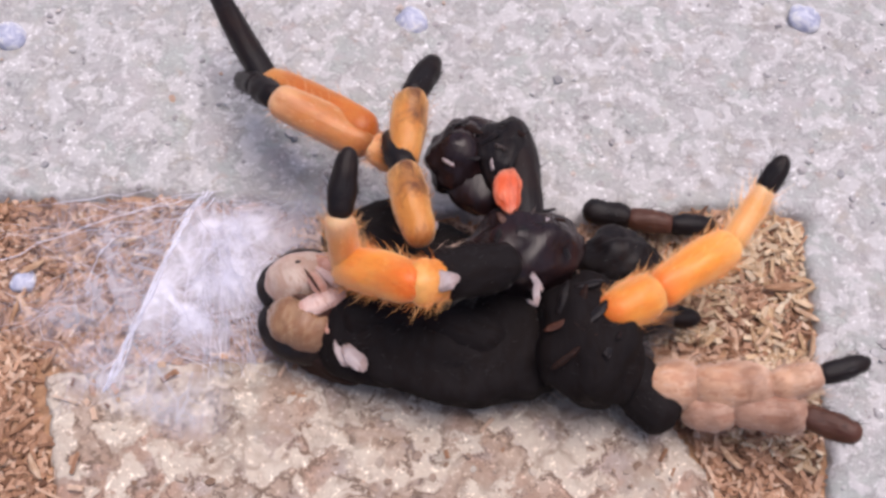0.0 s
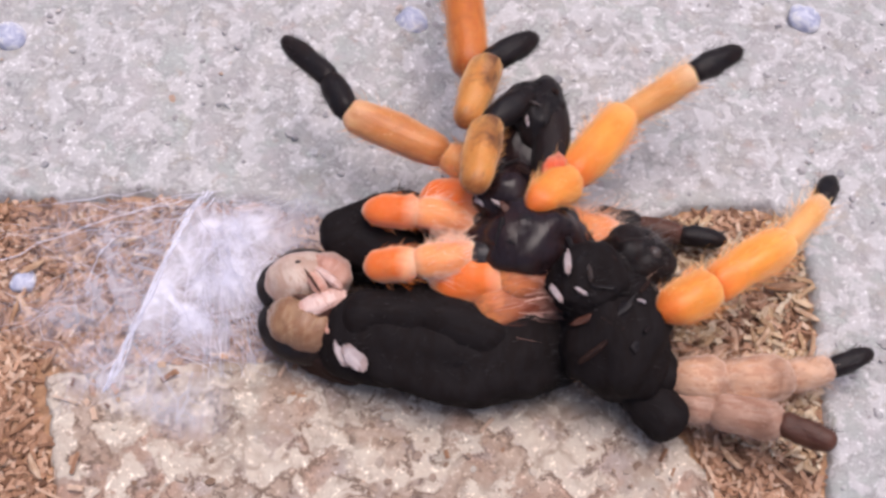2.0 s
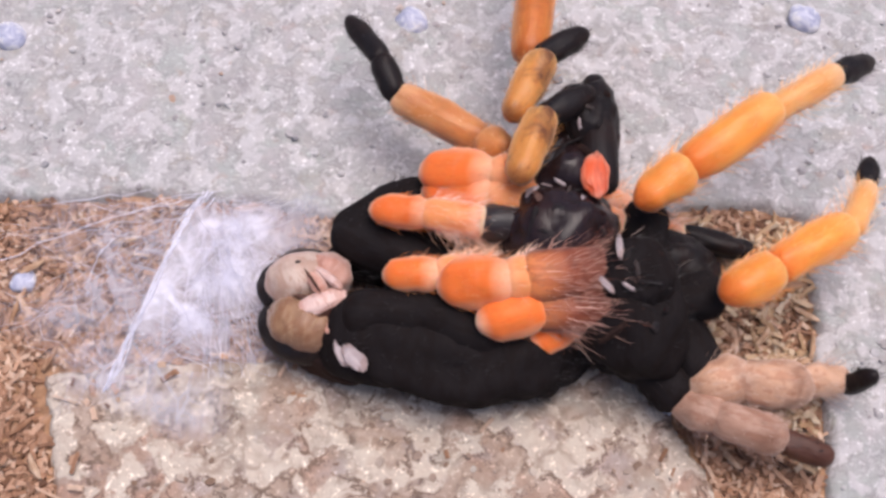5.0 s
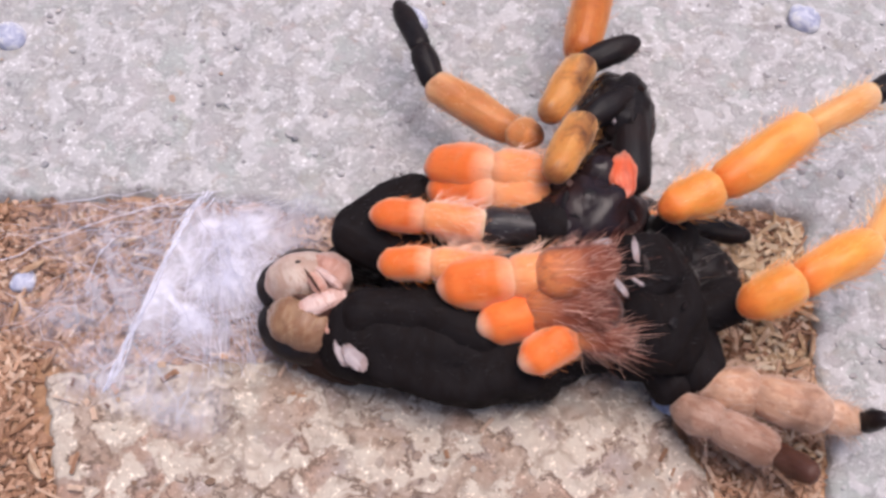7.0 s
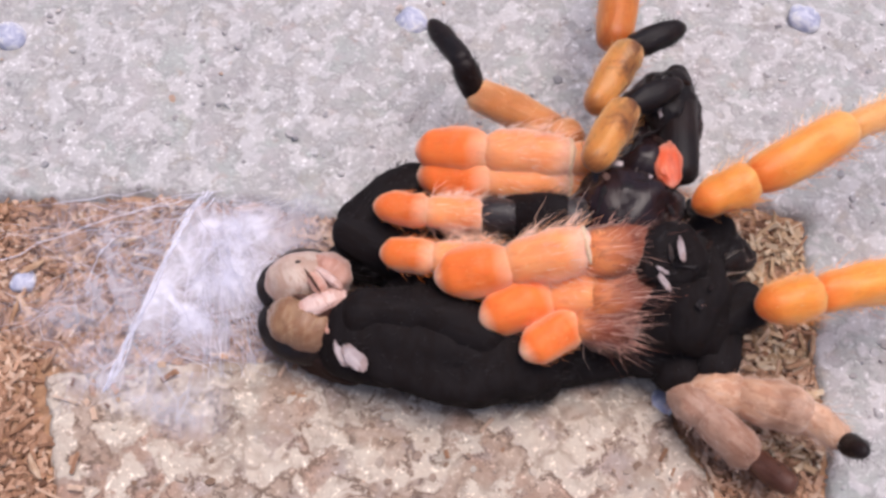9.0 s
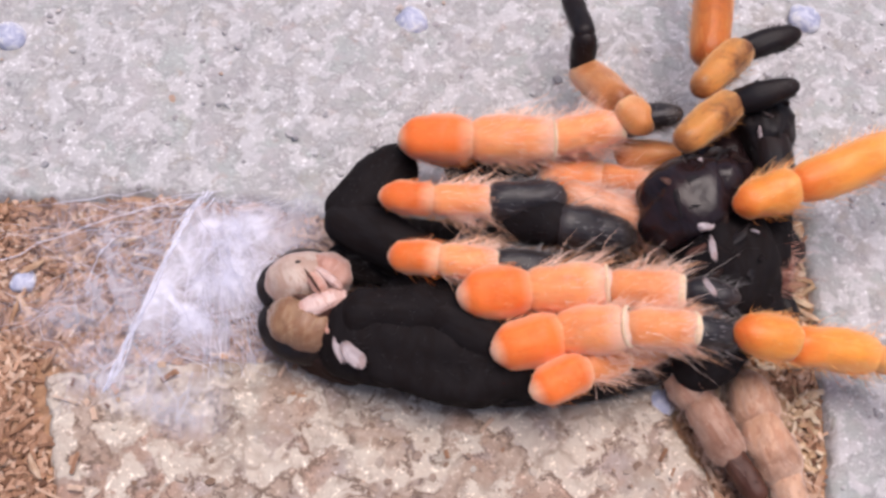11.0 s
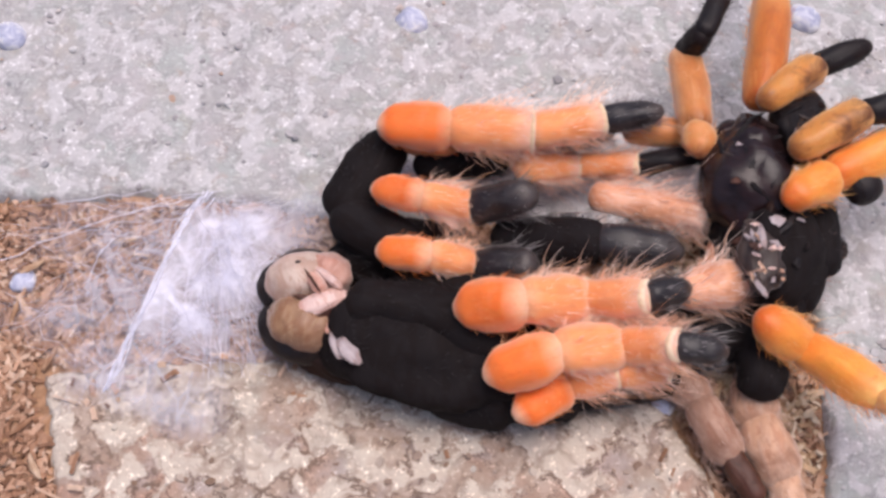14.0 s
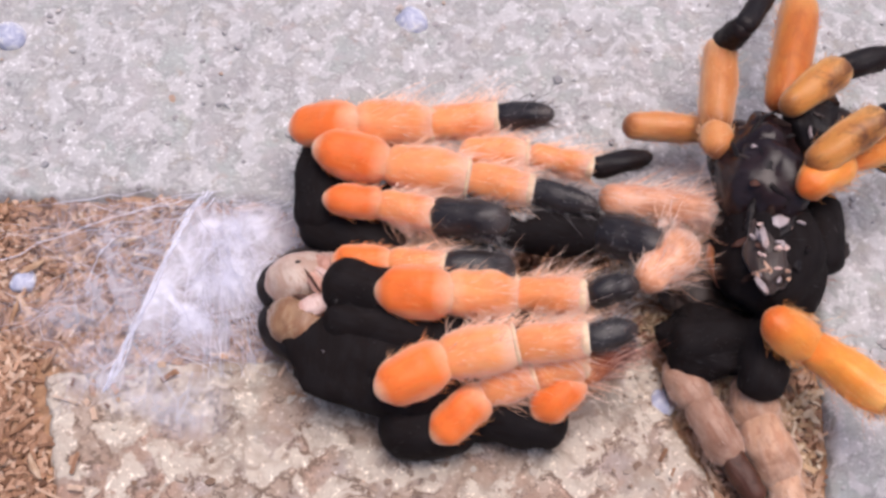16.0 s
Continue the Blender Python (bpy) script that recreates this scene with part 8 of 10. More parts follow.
    walk(limb(shed_skin, "tarsus", INK, 9.5, 2.2, 1.8), along(shed_skin, [
        (0, -15.6, -10.4, 30.8, -14.2, -2.4, 35.8),
        (0.1, -15.6, -10.4, 30.8, -14.2, -2.4, 35.8),
        (0.2, 1.5, 13.9, 26.1, 6.2, 22.1, 25.1),
        (0.3, -13.6, -9.7, 30.3, -10.7, -0.91, 32.3),
        (0.5, 1.5, 13.9, 26.1, 6.2, 22.1, 25.1),
        (0.6, -13.6, -9.7, 30.3, -10.7, -0.91, 32.3),
        (0.7, 1.5, 13.9, 26.1, 6.2, 22.1, 25.1),
        (0.8, 1.5, 13.9, 26.1, 6.2, 22.1, 25.1),
        (0.9, -13.6, -9.7, 30.3, -10.7, -0.91, 32.3),
        (0.933, -4.2, 8.5, 14.9, -1.3, 13.9, 22.1),
        (0.967, 6.8, 7.7, 31.2, 12.4, 15.2, 29.9),
        (1, 25.3, 22.8, 23.9, 31.7, 29.8, 22.9),
        (1.1, 18.9, 12.7, 30.4, 26.6, 16.5, 34.6),
        (1.2, 24.9, 12.5, 32.3, 32.2, 16.4, 36.9),
        (1.3, 39.8, 25.1, 27, 46.8, 31.4, 25.7),
        (1.7, 36.3, 24.2, 21, 44.5, 28.8, 22.2),
        (2, 42.5, 22.1, 22, 50.7, 26.8, 22),
        (2.5, 56.2, 21, 25.8, 63.5, 26.1, 22.6),
        (3.5, 61.9, 24.9, 27.8, 68.4, 30.5, 23.8),
        (4.2, 63.3, 22, 26, 69.9, 27.6, 22.1),
        (6.3, 69.6, 18.1, 24.3, 78.1, 21.9, 22.2),
        (7, 71.2, 15.8, 25.1, 78.8, 20.7, 22.3),
        (8, 71.9, 15.1, 24.5, 79.7, 19.8, 21.9),
        (9, 77.8, 14.4, 24.7, 86.5, 17.8, 23.1),
        (9.2, 77.7, 11.4, 23.3, 86.3, 15, 22.1),
        (11.3, 87, 13.1, 21.6, 95.8, 16.3, 20.2),
        (12.5, 91.1, 17.6, 18.4, 99.5, 21.4, 16.3),
        (13.2, 90.7, 16.2, 18.8, 99.1, 20, 16.6),
        (14, 91.6, 17, 19.2, 100.1, 20.8, 17.1),
        (15, 92.9, 19.2, 19.4, 101.4, 23, 17.4),
        (16, 93.3, 20.5, 19.2, 101.8, 24.3, 17.2)]))
    walk(limb(shed_skin, "patella", AMBER, 9.3, 3.2, 3.6), along(shed_skin, [
        (0, 25.3, -21.2, 18, 33.8, -17.3, 18.1),
        (0.5, 29, -14.7, 18, 37.5, -11, 18),
        (0.9, 28.2, -18.7, 18, 36.6, -14.7, 17.4),
        (1.1, 31.4, -18.3, 18, 39.6, -14, 17.3),
        (1.3, 33.5, -15.7, 18, 42.1, -12, 17.3),
        (1.7, 33.2, -19.5, 18, 41.2, -14.7, 16.8),
        (2, 34.5, -20.6, 18, 42.7, -16.2, 17.7),
        (2.5, 38.7, -19.7, 18, 47, -15.3, 18),
        (3.5, 42.5, -13.7, 18, 50.8, -9.6, 19.2),
        (4.2, 43.5, -15.7, 18, 51.8, -11.5, 18.3),
        (6.3, 46.4, -18.7, 18, 54.8, -14.8, 18.9),
        (7, 47.2, -19.7, 18, 55.7, -16.4, 20.1),
        (8, 48.3, -20.3, 18, 56.9, -16.6, 18.5),
        (9, 50, -19.7, 18, 59.1, -17.7, 18),
        (9.2, 49.6, -22.9, 18, 58.4, -19.8, 17),
        (11.3, 46.1, -24.1, 18, 54.9, -25.1, 14.9),
        (12.5, 48.8, -22.6, 18, 56.7, -24.4, 13.4),
        (13.2, 48.6, -22.9, 18, 56, -24.3, 12.6),
        (14, 49.7, -21.9, 18, 57, -24, 12.5),
        (15, 51.2, -22.6, 18, 58.4, -23.9, 12.2),
        (16, 51, -22.1, 18, 58.2, -23.9, 12.3)]))
    walk(limb(shed_skin, "tibia", AMBER, 15, 3.5, 3.2), along(shed_skin, [
        (0, 33.8, -17.3, 18.1, 46.2, -8.9, 18.5),
        (0.5, 37.5, -11, 18, 49.3, -2.7, 22.2),
        (0.9, 36.6, -14.7, 17.4, 48.8, -6.2, 19.2),
        (1.1, 39.6, -14, 17.3, 52.1, -6.3, 20.7),
        (1.3, 42.1, -12, 17.3, 54.4, -3.5, 18.8),
        (1.7, 41.2, -14.7, 16.8, 53.9, -6.9, 18),
        (2, 42.7, -16.2, 17.7, 55.3, -8.1, 17.7),
        (2.5, 47, -15.3, 18, 59.3, -6.8, 17.2),
        (3.5, 50.8, -9.6, 19.2, 62.2, 0.09, 18.7),
        (4.2, 51.8, -11.5, 18.3, 64.3, -3.2, 17.5),
        (6.3, 54.8, -14.8, 18.9, 67.9, -7.3, 18.8),
        (7, 55.7, -16.4, 20.1, 68.8, -9.1, 19.2),
        (8, 56.9, -16.6, 18.5, 70.5, -10.2, 17.5),
        (9, 59.1, -17.7, 18, 73.7, -14.2, 17.3),
        (9.2, 58.4, -19.8, 17, 73.1, -16.7, 16.7),
        (11.3, 54.9, -25.1, 14.9, 68.8, -26.4, 9.4),
        (12.5, 56.7, -24.4, 13.4, 65.9, -34.5, 19.7),
        (13.2, 56, -24.3, 12.6, 64.7, -34.4, 19.6),
        (14, 57, -24, 12.5, 66.3, -34.6, 17.8),
        (15, 58.4, -23.9, 12.2, 66.6, -35, 18.2),
        (16, 58.2, -23.9, 12.3, 68.1, -34.7, 15.6)]))
    walk(limb(shed_skin, "metatarsus", HONEY, 10.7, 2.4, 1.9), along(shed_skin, [
        (0, 46.2, -8.9, 18.5, 52.1, -0.35, 21.3),
        (0.5, 49.3, -2.7, 22.2, 55.2, 5.7, 25.3),
        (0.9, 48.8, -6.2, 19.2, 55.2, 2.4, 19.3),
        (1.1, 52.1, -6.3, 20.7, 57.7, 2.8, 20.5),
        (1.3, 54.4, -3.5, 18.8, 59.9, 5.7, 19),
        (1.7, 53.9, -6.9, 18, 60.2, 1.8, 17.6),
        (2, 55.3, -8.1, 17.7, 62.4, -0.06, 17.1),
        (2.5, 59.3, -6.8, 17.2, 64.4, 2.6, 16.3),
        (3.5, 62.2, 0.09, 18.7, 66.8, 9.8, 19),
        (4.2, 64.3, -3.2, 17.5, 69, 6.3, 15.6),
        (6.3, 67.9, -7.3, 18.8, 72.7, 2.2, 17.9),
        (7, 68.8, -9.1, 19.2, 74.4, 0, 18.8),
        (8, 70.5, -10.2, 17.5, 77.2, -1.9, 17.6),
        (9, 73.7, -14.2, 17.3, 82.1, -7.6, 16.4),
        (9.2, 73.1, -16.7, 16.7, 82, -11, 15),
        (11.3, 68.8, -26.4, 9.4, 73.7, -32.9, 16.3),
        (12.5, 65.9, -34.5, 19.7, 69.1, -41.5, 27.2),
        (13.2, 64.7, -34.4, 19.6, 68.5, -41.7, 26.5),
        (14, 66.3, -34.6, 17.8, 70, -42.2, 24.4),
        (15, 66.6, -35, 18.2, 70.1, -42.4, 25.1),
        (16, 68.1, -34.7, 15.6, 71.5, -42.3, 22.3)]))
    walk(limb(shed_skin, "tarsus", INK, 5.6, 1.9, 1.6), along(shed_skin, [
        (0, 52.1, -0.35, 21.3, 54.8, 3.3, 24.5),
        (0.5, 55.2, 5.7, 25.3, 57.8, 10.6, 25),
        (0.9, 55.3, 2.6, 19.5, 57.9, 6.3, 22.8),
        (1.1, 57.7, 2.8, 20.5, 60.3, 7.5, 22),
        (1.3, 59.9, 5.7, 19, 62.6, 10.5, 18.7),
        (1.7, 60.2, 1.8, 17.6, 62.8, 6.7, 18.1),
        (2, 62.4, -0.06, 17.1, 65, 4.7, 15.9),
        (2.5, 64.4, 2.6, 16.3, 66.3, 7.8, 15.6),
        (3.5, 66.8, 9.8, 19, 68.5, 15.1, 18.7),
        (4.2, 69, 6.3, 15.6, 70.5, 11.6, 14.9),
        (6.3, 72.7, 2.2, 17.9, 74.9, 7.2, 16.9),
        (7, 74.4, 0, 18.8, 76.8, 5.1, 18.6),
        (8, 77.2, -1.9, 17.6, 79.8, 2.9, 16.7),
        (9, 82.1, -7.6, 16.4, 86, -3.8, 15.3),
        (9.2, 82, -11, 15, 85.9, -7.2, 13.8),
        (11.3, 73.7, -32.9, 16.3, 77.4, -36.5, 18.5),
        (12.5, 69.1, -41.5, 27.2, 73.7, -44.5, 26.1),
        (13.2, 68.5, -41.7, 26.5, 72.7, -45.3, 26.2),
        (14, 70, -42.2, 24.4, 74.5, -45.2, 23.5),
        (15, 70.1, -42.4, 25.1, 74.6, -45.2, 23.4),
        (16, 71.5, -42.3, 22.3, 76, -45.4, 21.6)]))
    walk(limb(shed_skin, "patella", TAN, 8.1, 3.5, 3.8), along(shed_skin, [
        (0, 32.2, -29.2, 8, 40.2, -28.8, 8.5),
        (0.5, 36.8, -25.3, 8, 44.7, -23.5, 7.1),
        (0.9, 35.5, -27, 8, 43.3, -25.9, 5.9),
        (1.3, 37.1, -24.3, 8, 45.1, -23.9, 6.9),
        (1.7, 36.7, -27.3, 8, 44.6, -26.3, 6.8),
        (2, 36.8, -28, 8, 44.9, -28, 8.2),
        (2.5, 39.2, -26.8, 8, 46.8, -25.6, 5.6),
        (3.5, 41.5, -25.8, 8, 49.6, -25.4, 8.9),
        (4.2, 40.1, -29.7, 8, 47.5, -27.2, 10.1),
        (6.3, 41.2, -29.7, 8, 49.3, -29.3, 8.3),
        (7, 42.1, -29.7, 8, 50.2, -29.9, 8),
        (9, 39.7, -30.7, 8, 47.7, -29.8, 6.9),
        (9.2, 40.1, -31.1, 8, 48.1, -30.2, 6.9),
        (11.3, 49.9, -25.4, 2.5, 51.5, -32.6, 2.5),
        (12.5, 49.9, -25.4, 2.5, 51.5, -32.6, 2.5),
        (14, 49.9, -25.4, 2.5, 51.5, -32.6, 2.5),
        (16, 49.9, -25.4, 2.5, 51.5, -32.6, 2.5)]))
    walk(limb(shed_skin, "tibia", TAN, 11.1, 3.8, 3.5), along(shed_skin, [
        (0, 40.6, -28.8, 8.6, 51.3, -30.4, 11),
        (0.5, 44.7, -23.5, 7.1, 55.7, -24.5, 7.3),
        (0.9, 43.7, -26, 6, 54.4, -26.7, 9),
        (1.3, 45.1, -23.9, 6.9, 56.2, -23.4, 7),
        (1.7, 44.6, -26.3, 6.8, 55.7, -26.7, 7.3),
        (2, 44.9, -28, 8.2, 55.8, -27, 6.6),
        (2.5, 46.8, -25.6, 5.6, 57.8, -24.7, 4),
        (3.5, 49.6, -25.4, 8.9, 60.6, -26.4, 9.5),
        (4.2, 47.5, -27.2, 10.1, 58.1, -26.8, 6.9),
        (6.3, 49.3, -29.3, 8.3, 60, -31.8, 7.2),
        (7, 50.2, -29.9, 8, 60.2, -34.5, 9.6),
        (9, 47.7, -29.8, 6.9, 57, -34.8, 10.3),
        (9.2, 48.1, -30.2, 6.9, 56.4, -35.5, 12),
        (11.3, 51.5, -32.6, 2.5, 53.7, -42.1, 2.5),
        (12.5, 51.5, -32.6, 2.5, 53.7, -42.1, 2.5),
        (14, 51.5, -32.6, 2.5, 53.7, -42.1, 2.5),
        (16, 51.5, -32.6, 2.5, 53.7, -42.1, 2.5)]))
    walk(limb(shed_skin, "metatarsus", TAN, 7.2, 3, 2.4), along(shed_skin, [
        (0, 51.9, -30.4, 11.2, 58.6, -29.7, 13.8),
        (0.5, 55.7, -24.5, 7.3, 62.7, -23.2, 8.8),
        (0.9, 54.8, -26.8, 9.1, 61.9, -25.5, 9.6),
        (1.3, 56.2, -23.4, 7, 62.9, -22.8, 9.6),
        (1.7, 55.7, -26.7, 7.3, 62.7, -25.1, 7.5),
        (2, 55.8, -27, 6.6, 62.9, -25.5, 6.1),
        (2.5, 57.8, -24.7, 4, 63.4, -25, 8.5),
        (3.5, 60.6, -26.4, 9.5, 66.8, -24.6, 6.3),
        (4.2, 58.1, -26.8, 6.9, 65.1, -26.2, 5.2),
        (6.3, 60, -31.8, 7.2, 66.5, -31.1, 4.1),
        (7, 60.3, -34.6, 9.6, 66.3, -34.6, 5.7),
        (9, 57, -34.8, 10.3, 62.7, -37.9, 7.2),
        (9.2, 56.4, -35.5, 12, 62.1, -38.5, 8.8),
        (11.3, 53.7, -42.1, 2.5, 55, -47.9, 2.5),
        (12.5, 53.7, -42.1, 2.5, 55, -47.9, 2.5),
        (14, 53.7, -42.1, 2.5, 55, -47.9, 2.5),
        (16, 53.7, -42.1, 2.5, 55, -47.9, 2.5)]))
    walk(limb(shed_skin, "tarsus", INK, 7.6, 1.8, 1.5), along(shed_skin, [
        (0, 58.9, -29.7, 13.9, 66.2, -27.5, 14.3),
        (0.5, 62.7, -23.2, 8.8, 69.7, -20.5, 9.5),
        (0.9, 61.9, -25.5, 9.6, 69, -22.8, 9.1),
        (1.3, 62.9, -22.8, 9.6, 70, -20, 10.5),
        (1.7, 62.7, -25.1, 7.5, 69.5, -21.6, 7.5),
        (2, 62.9, -25.5, 6.1, 69.9, -22.6, 6.3),
        (2.5, 63.4, -25, 8.5, 69.9, -21.1, 8.6),
        (3.5, 66.8, -24.6, 6.3, 68.2, -25.3, 13.8),
        (4.2, 65.1, -26.2, 5.2, 67.8, -27.1, 12.3),
        (6.3, 66.5, -31.1, 4.1, 68.1, -32, 11.5),
        (7, 66.3, -34.6, 5.7, 67.8, -36.3, 13),
        (9, 62.7, -37.9, 7.2, 63.6, -41.9, 13.6),
        (9.2, 62.1, -38.5, 8.8, 63, -42.5, 15.2),
        (11.3, 55, -47.9, 2.5, 56.4, -53.2, 2.5),
        (12.5, 55, -47.9, 2.5, 56.4, -53.2, 2.5),
        (14, 55, -47.9, 2.5, 56.4, -53.2, 2.5),
        (16, 55, -47.9, 2.5, 56.4, -53.2, 2.5)]))
    walk(limb(shed_skin, "patella", FAWN, 7.4, 2.9, 3.2), along(shed_skin, [
        (0, 39, -33.2, 6, 46.1, -32.8, 8),
        (0.9, 37.2, -30.4, 6.1, 44.4, -31.8, 7.3),
        (2.5, 36.1, -29.9, 6, 42.9, -32.9, 6.5),
        (3.5, 37, -29.9, 6, 43.1, -33.8, 7.4),
        (6.3, 37.7, -31.8, 6, 42.9, -35.6, 9.7),
        (7, 37.7, -31.8, 6, 43, -35.9, 9.3),
        (9, 37.5, -28.9, 6, 41.4, -34.4, 9.1),
        (9.2, 37, -29.4, 6, 41.3, -34.5, 9.2),
        (11.3, 37.8, -23.8, 3.2, 41.7, -30, 3.2),
        (12.5, 37.8, -23.8, 3.2, 41.7, -30, 3.2),
        (14, 37.8, -23.8, 3.2, 41.7, -30, 3.2),
        (16, 37.8, -23.8, 3.2, 41.7, -30, 3.2)]))
    walk(limb(shed_skin, "tibia", FAWN, 10.4, 3.3, 2.9), along(shed_skin, [
        (0, 46.4, -32.8, 8.1, 56.3, -34.9, 10.4),
        (0.9, 44.7, -31.9, 7.3, 54.5, -34.5, 9.4),
        (2.5, 43, -33, 6.5, 52.8, -35.9, 8.3),
        (3.5, 43.1, -33.8, 7.4, 52.9, -35.6, 4.7),
        (6.3, 43.1, -35.6, 9.7, 52.4, -40, 11),
        (7, 43, -35.9, 9.3, 52.1, -39.4, 6),
        (9, 41.4, -34.4, 9.1, 48.9, -39.8, 4.4),
        (9.2, 41.3, -34.5, 9.2, 48.9, -39.8, 4.5),
        (11.3, 41.7, -30, 3.2, 45.8, -38.9, 3.2),
        (12.5, 41.7, -30, 3.2, 45.8, -38.9, 3.2),
        (14, 41.7, -30, 3.2, 45.8, -38.9, 3.2),
        (16, 41.7, -30, 3.2, 45.8, -38.9, 3.2)]))
    walk(limb(shed_skin, "metatarsus", UMBER, 7.8, 2.3, 2), along(shed_skin, [
        (0, 56.7, -35, 10.5, 63.6, -38.5, 11.8),
        (0.9, 54.7, -34.6, 9.4, 61.6, -38.1, 10.5),
        (2.5, 53, -36, 8.3, 59.9, -39.5, 9.4),
        (3.5, 53, -35.7, 4.7, 60.2, -38.4, 6.1),
        (6.3, 52.6, -40.1, 11, 59.2, -42.7, 7.7),
        (7, 52.1, -39.4, 6, 56.6, -44.3, 10),
        (9, 48.9, -39.8, 4.4, 53.7, -45.2, 7.2),
        (9.2, 48.9, -39.8, 4.5, 53.7, -45.2, 7.3),
        (11.3, 45.8, -38.9, 3.2, 49, -45.1, 3.2),
        (12.5, 45.8, -38.9, 3.2, 49, -45.1, 3.2),
        (14, 45.8, -38.9, 3.2, 49, -45.1, 3.2),
        (16, 45.8, -38.9, 3.2, 49, -45.1, 3.2)]))
    # Three old-skin sleeves, coloured dark to shade the legs still inside as well.
    walk(limb(shed_skin, "leg_sleeve", RUST, 13, 4.5, 4.2), along(shed_skin, [
        (0, 1.5, -10.7, 6.5, 13.4, -11.4, 6.5),
        (0.9, 1.5, -10.7, 6.5, 13.4, -11.4, 6.5),
        (1.3, 1, -14.1, 12, 12.5, -15.1, 12),
        (1.7, 4.1, -16, 16, 15.6, -15.1, 14),
        (2, 9.6, -13.3, 15.5, 21.2, -10.3, 12),
        (2.5, 9.8, -14.5, 18, 21.4, -11.5, 14),
        (3.5, 10.3, -14.3, 19, 21.9, -11.6, 15.5),
        (4.2, 11.4, -15.3, 19.5, 22.8, -12.8, 16.5),
        (6.3, 15.9, -15.8, 20.2, 27.5, -13.5, 18),
        (7, 16.2, -15.3, 20, 28.1, -12.9, 17.5),
        (7.5, 17.6, -14.6, 19.8, 29.2, -12.5, 18),
        (8, 18.5, -13.6, 20, 30.2, -10.5, 17),
        (9, 23.4, -11.7, 20.2, 35.2, -7.8, 16),
        (9.2, 23.9, -11.5, 20, 35.8, -7.8, 16),
        (11.3, 45.4, -6.3, 8, 57, -5.2, 8),
        (16, 46.3, -6.3, 8, 57.9, -5.2, 8)]))
    walk(limb(shed_skin, "leg_sleeve", RUST, 12.5, 4.3, 4.0), along(shed_skin, [
        (0, 4.2, -14.3, 6, 15.6, -15.4, 6),
        (0.9, 4.2, -14.3, 6, 15.6, -15.4, 6),
        (1.3, 6.1, -16.7, 11, 16.8, -18, 11),
        (1.7, 3.8, -18.2, 11, 14.8, -16.2, 11),
        (2, 6.7, -17.7, 13, 17.6, -14.2, 11.5),
        (2.5, 9.4, -19.4, 17.3, 20.4, -15, 14),
        (3, 12.5, -18, 17.5, 23.2, -15.2, 14.5),
        (3.5, 14.3, -17.5, 17.5, 25, -15.4, 14.5),
        (4.2, 15.2, -18.6, 17, 26, -17, 14.5),
        (6.3, 14.2, -18.4, 15.2, 24.4, -20.5, 17.6),
        (7, 14.5, -18.3, 15.2, 24.9, -20.5, 17.8),
        (7.5, 15, -18.1, 15.2, 25.5, -20.1, 17.8),
        (8, 18, -18.3, 15.2, 28.4, -20, 17.8),
        (9, 23.7, -17.3, 15.5, 34.5, -15.8, 14.5),
        (9.2, 24.4, -17.2, 15.3, 35.2, -15.7, 14.3),
        (11.3, 46.1, -8.4, 8, 57.2, -7.4, 8),
        (16, 47.1, -8.4, 8, 58.1, -7.4, 8)]))
    walk(limb(shed_skin, "leg_sleeve", RUST, 8.4, 3.1, 2.9), along(shed_skin, [
        (0, 15.9, -14.5, 3, 23.5, -14.7, 3),
        (2.5, 18.7, -15.5, 3, 26.3, -15.7, 3),
        (4.2, 22.5, -17.1, 7.8, 29.9, -17.5, 8.3),
        (6.3, 21.6, -21.5, 12.9, 28.7, -22, 13.4),
        (7, 21.3, -23, 14.6, 28.3, -23.4, 15.1),
        (8, 21.4, -22, 14.3, 28.5, -22.4, 14.8),
        (9, 21.5, -21, 14, 28.6, -21.4, 14.5),
        (9.2, 22.2, -23.1, 13.8, 29.3, -23.5, 14.3),
        (11.3, 49.6, -6.3, 6, 57.3, -6.3, 6),
        (16, 54.6, -5.3, 6, 62.3, -5.3, 6)]))
    walk(limb(shed_skin, "femur", BLACK, 11.7, 3.8, 4), along(shed_skin, [
        (0, 10.5, -15.2, 24, 1.4, -17.1, 24),
        (0.9, 10.5, -15.2, 24, 1.4, -17.1, 24),
        (1.3, 21.4, -9, 12, 15.8, 1.3, 12),
        (2, 24.3, -10.6, 12, 17.6, -0.9, 12),
        (2.5, 26.9, -10.4, 12, 26.3, 1.3, 12),
        (3.5, 30.9, -7.6, 12, 32.2, 4.1, 12),
        (4.2, 31.7, -9.9, 12, 32.6, 1.8, 12),
        (6.3, 35.7, -11.4, 12, 37.2, 0.19, 12),
        (7, 37, -12.5, 12, 39, -0.9, 12),
        (9, 41.3, -11.8, 12, 45.6, -0.9, 12),
        (9.2, 41.9, -13.1, 12, 45.5, -2, 12),
        (11.3, 56, -8.8, 12, 56.6, 2.9, 12),
        (12.5, 60.3, -9.3, 12, 61.8, 2.4, 12),
        (14, 62.3, -9.9, 12, 62.2, 1.8, 12),
        (16, 62.9, -9.3, 12, 63.2, 2.4, 12)]))
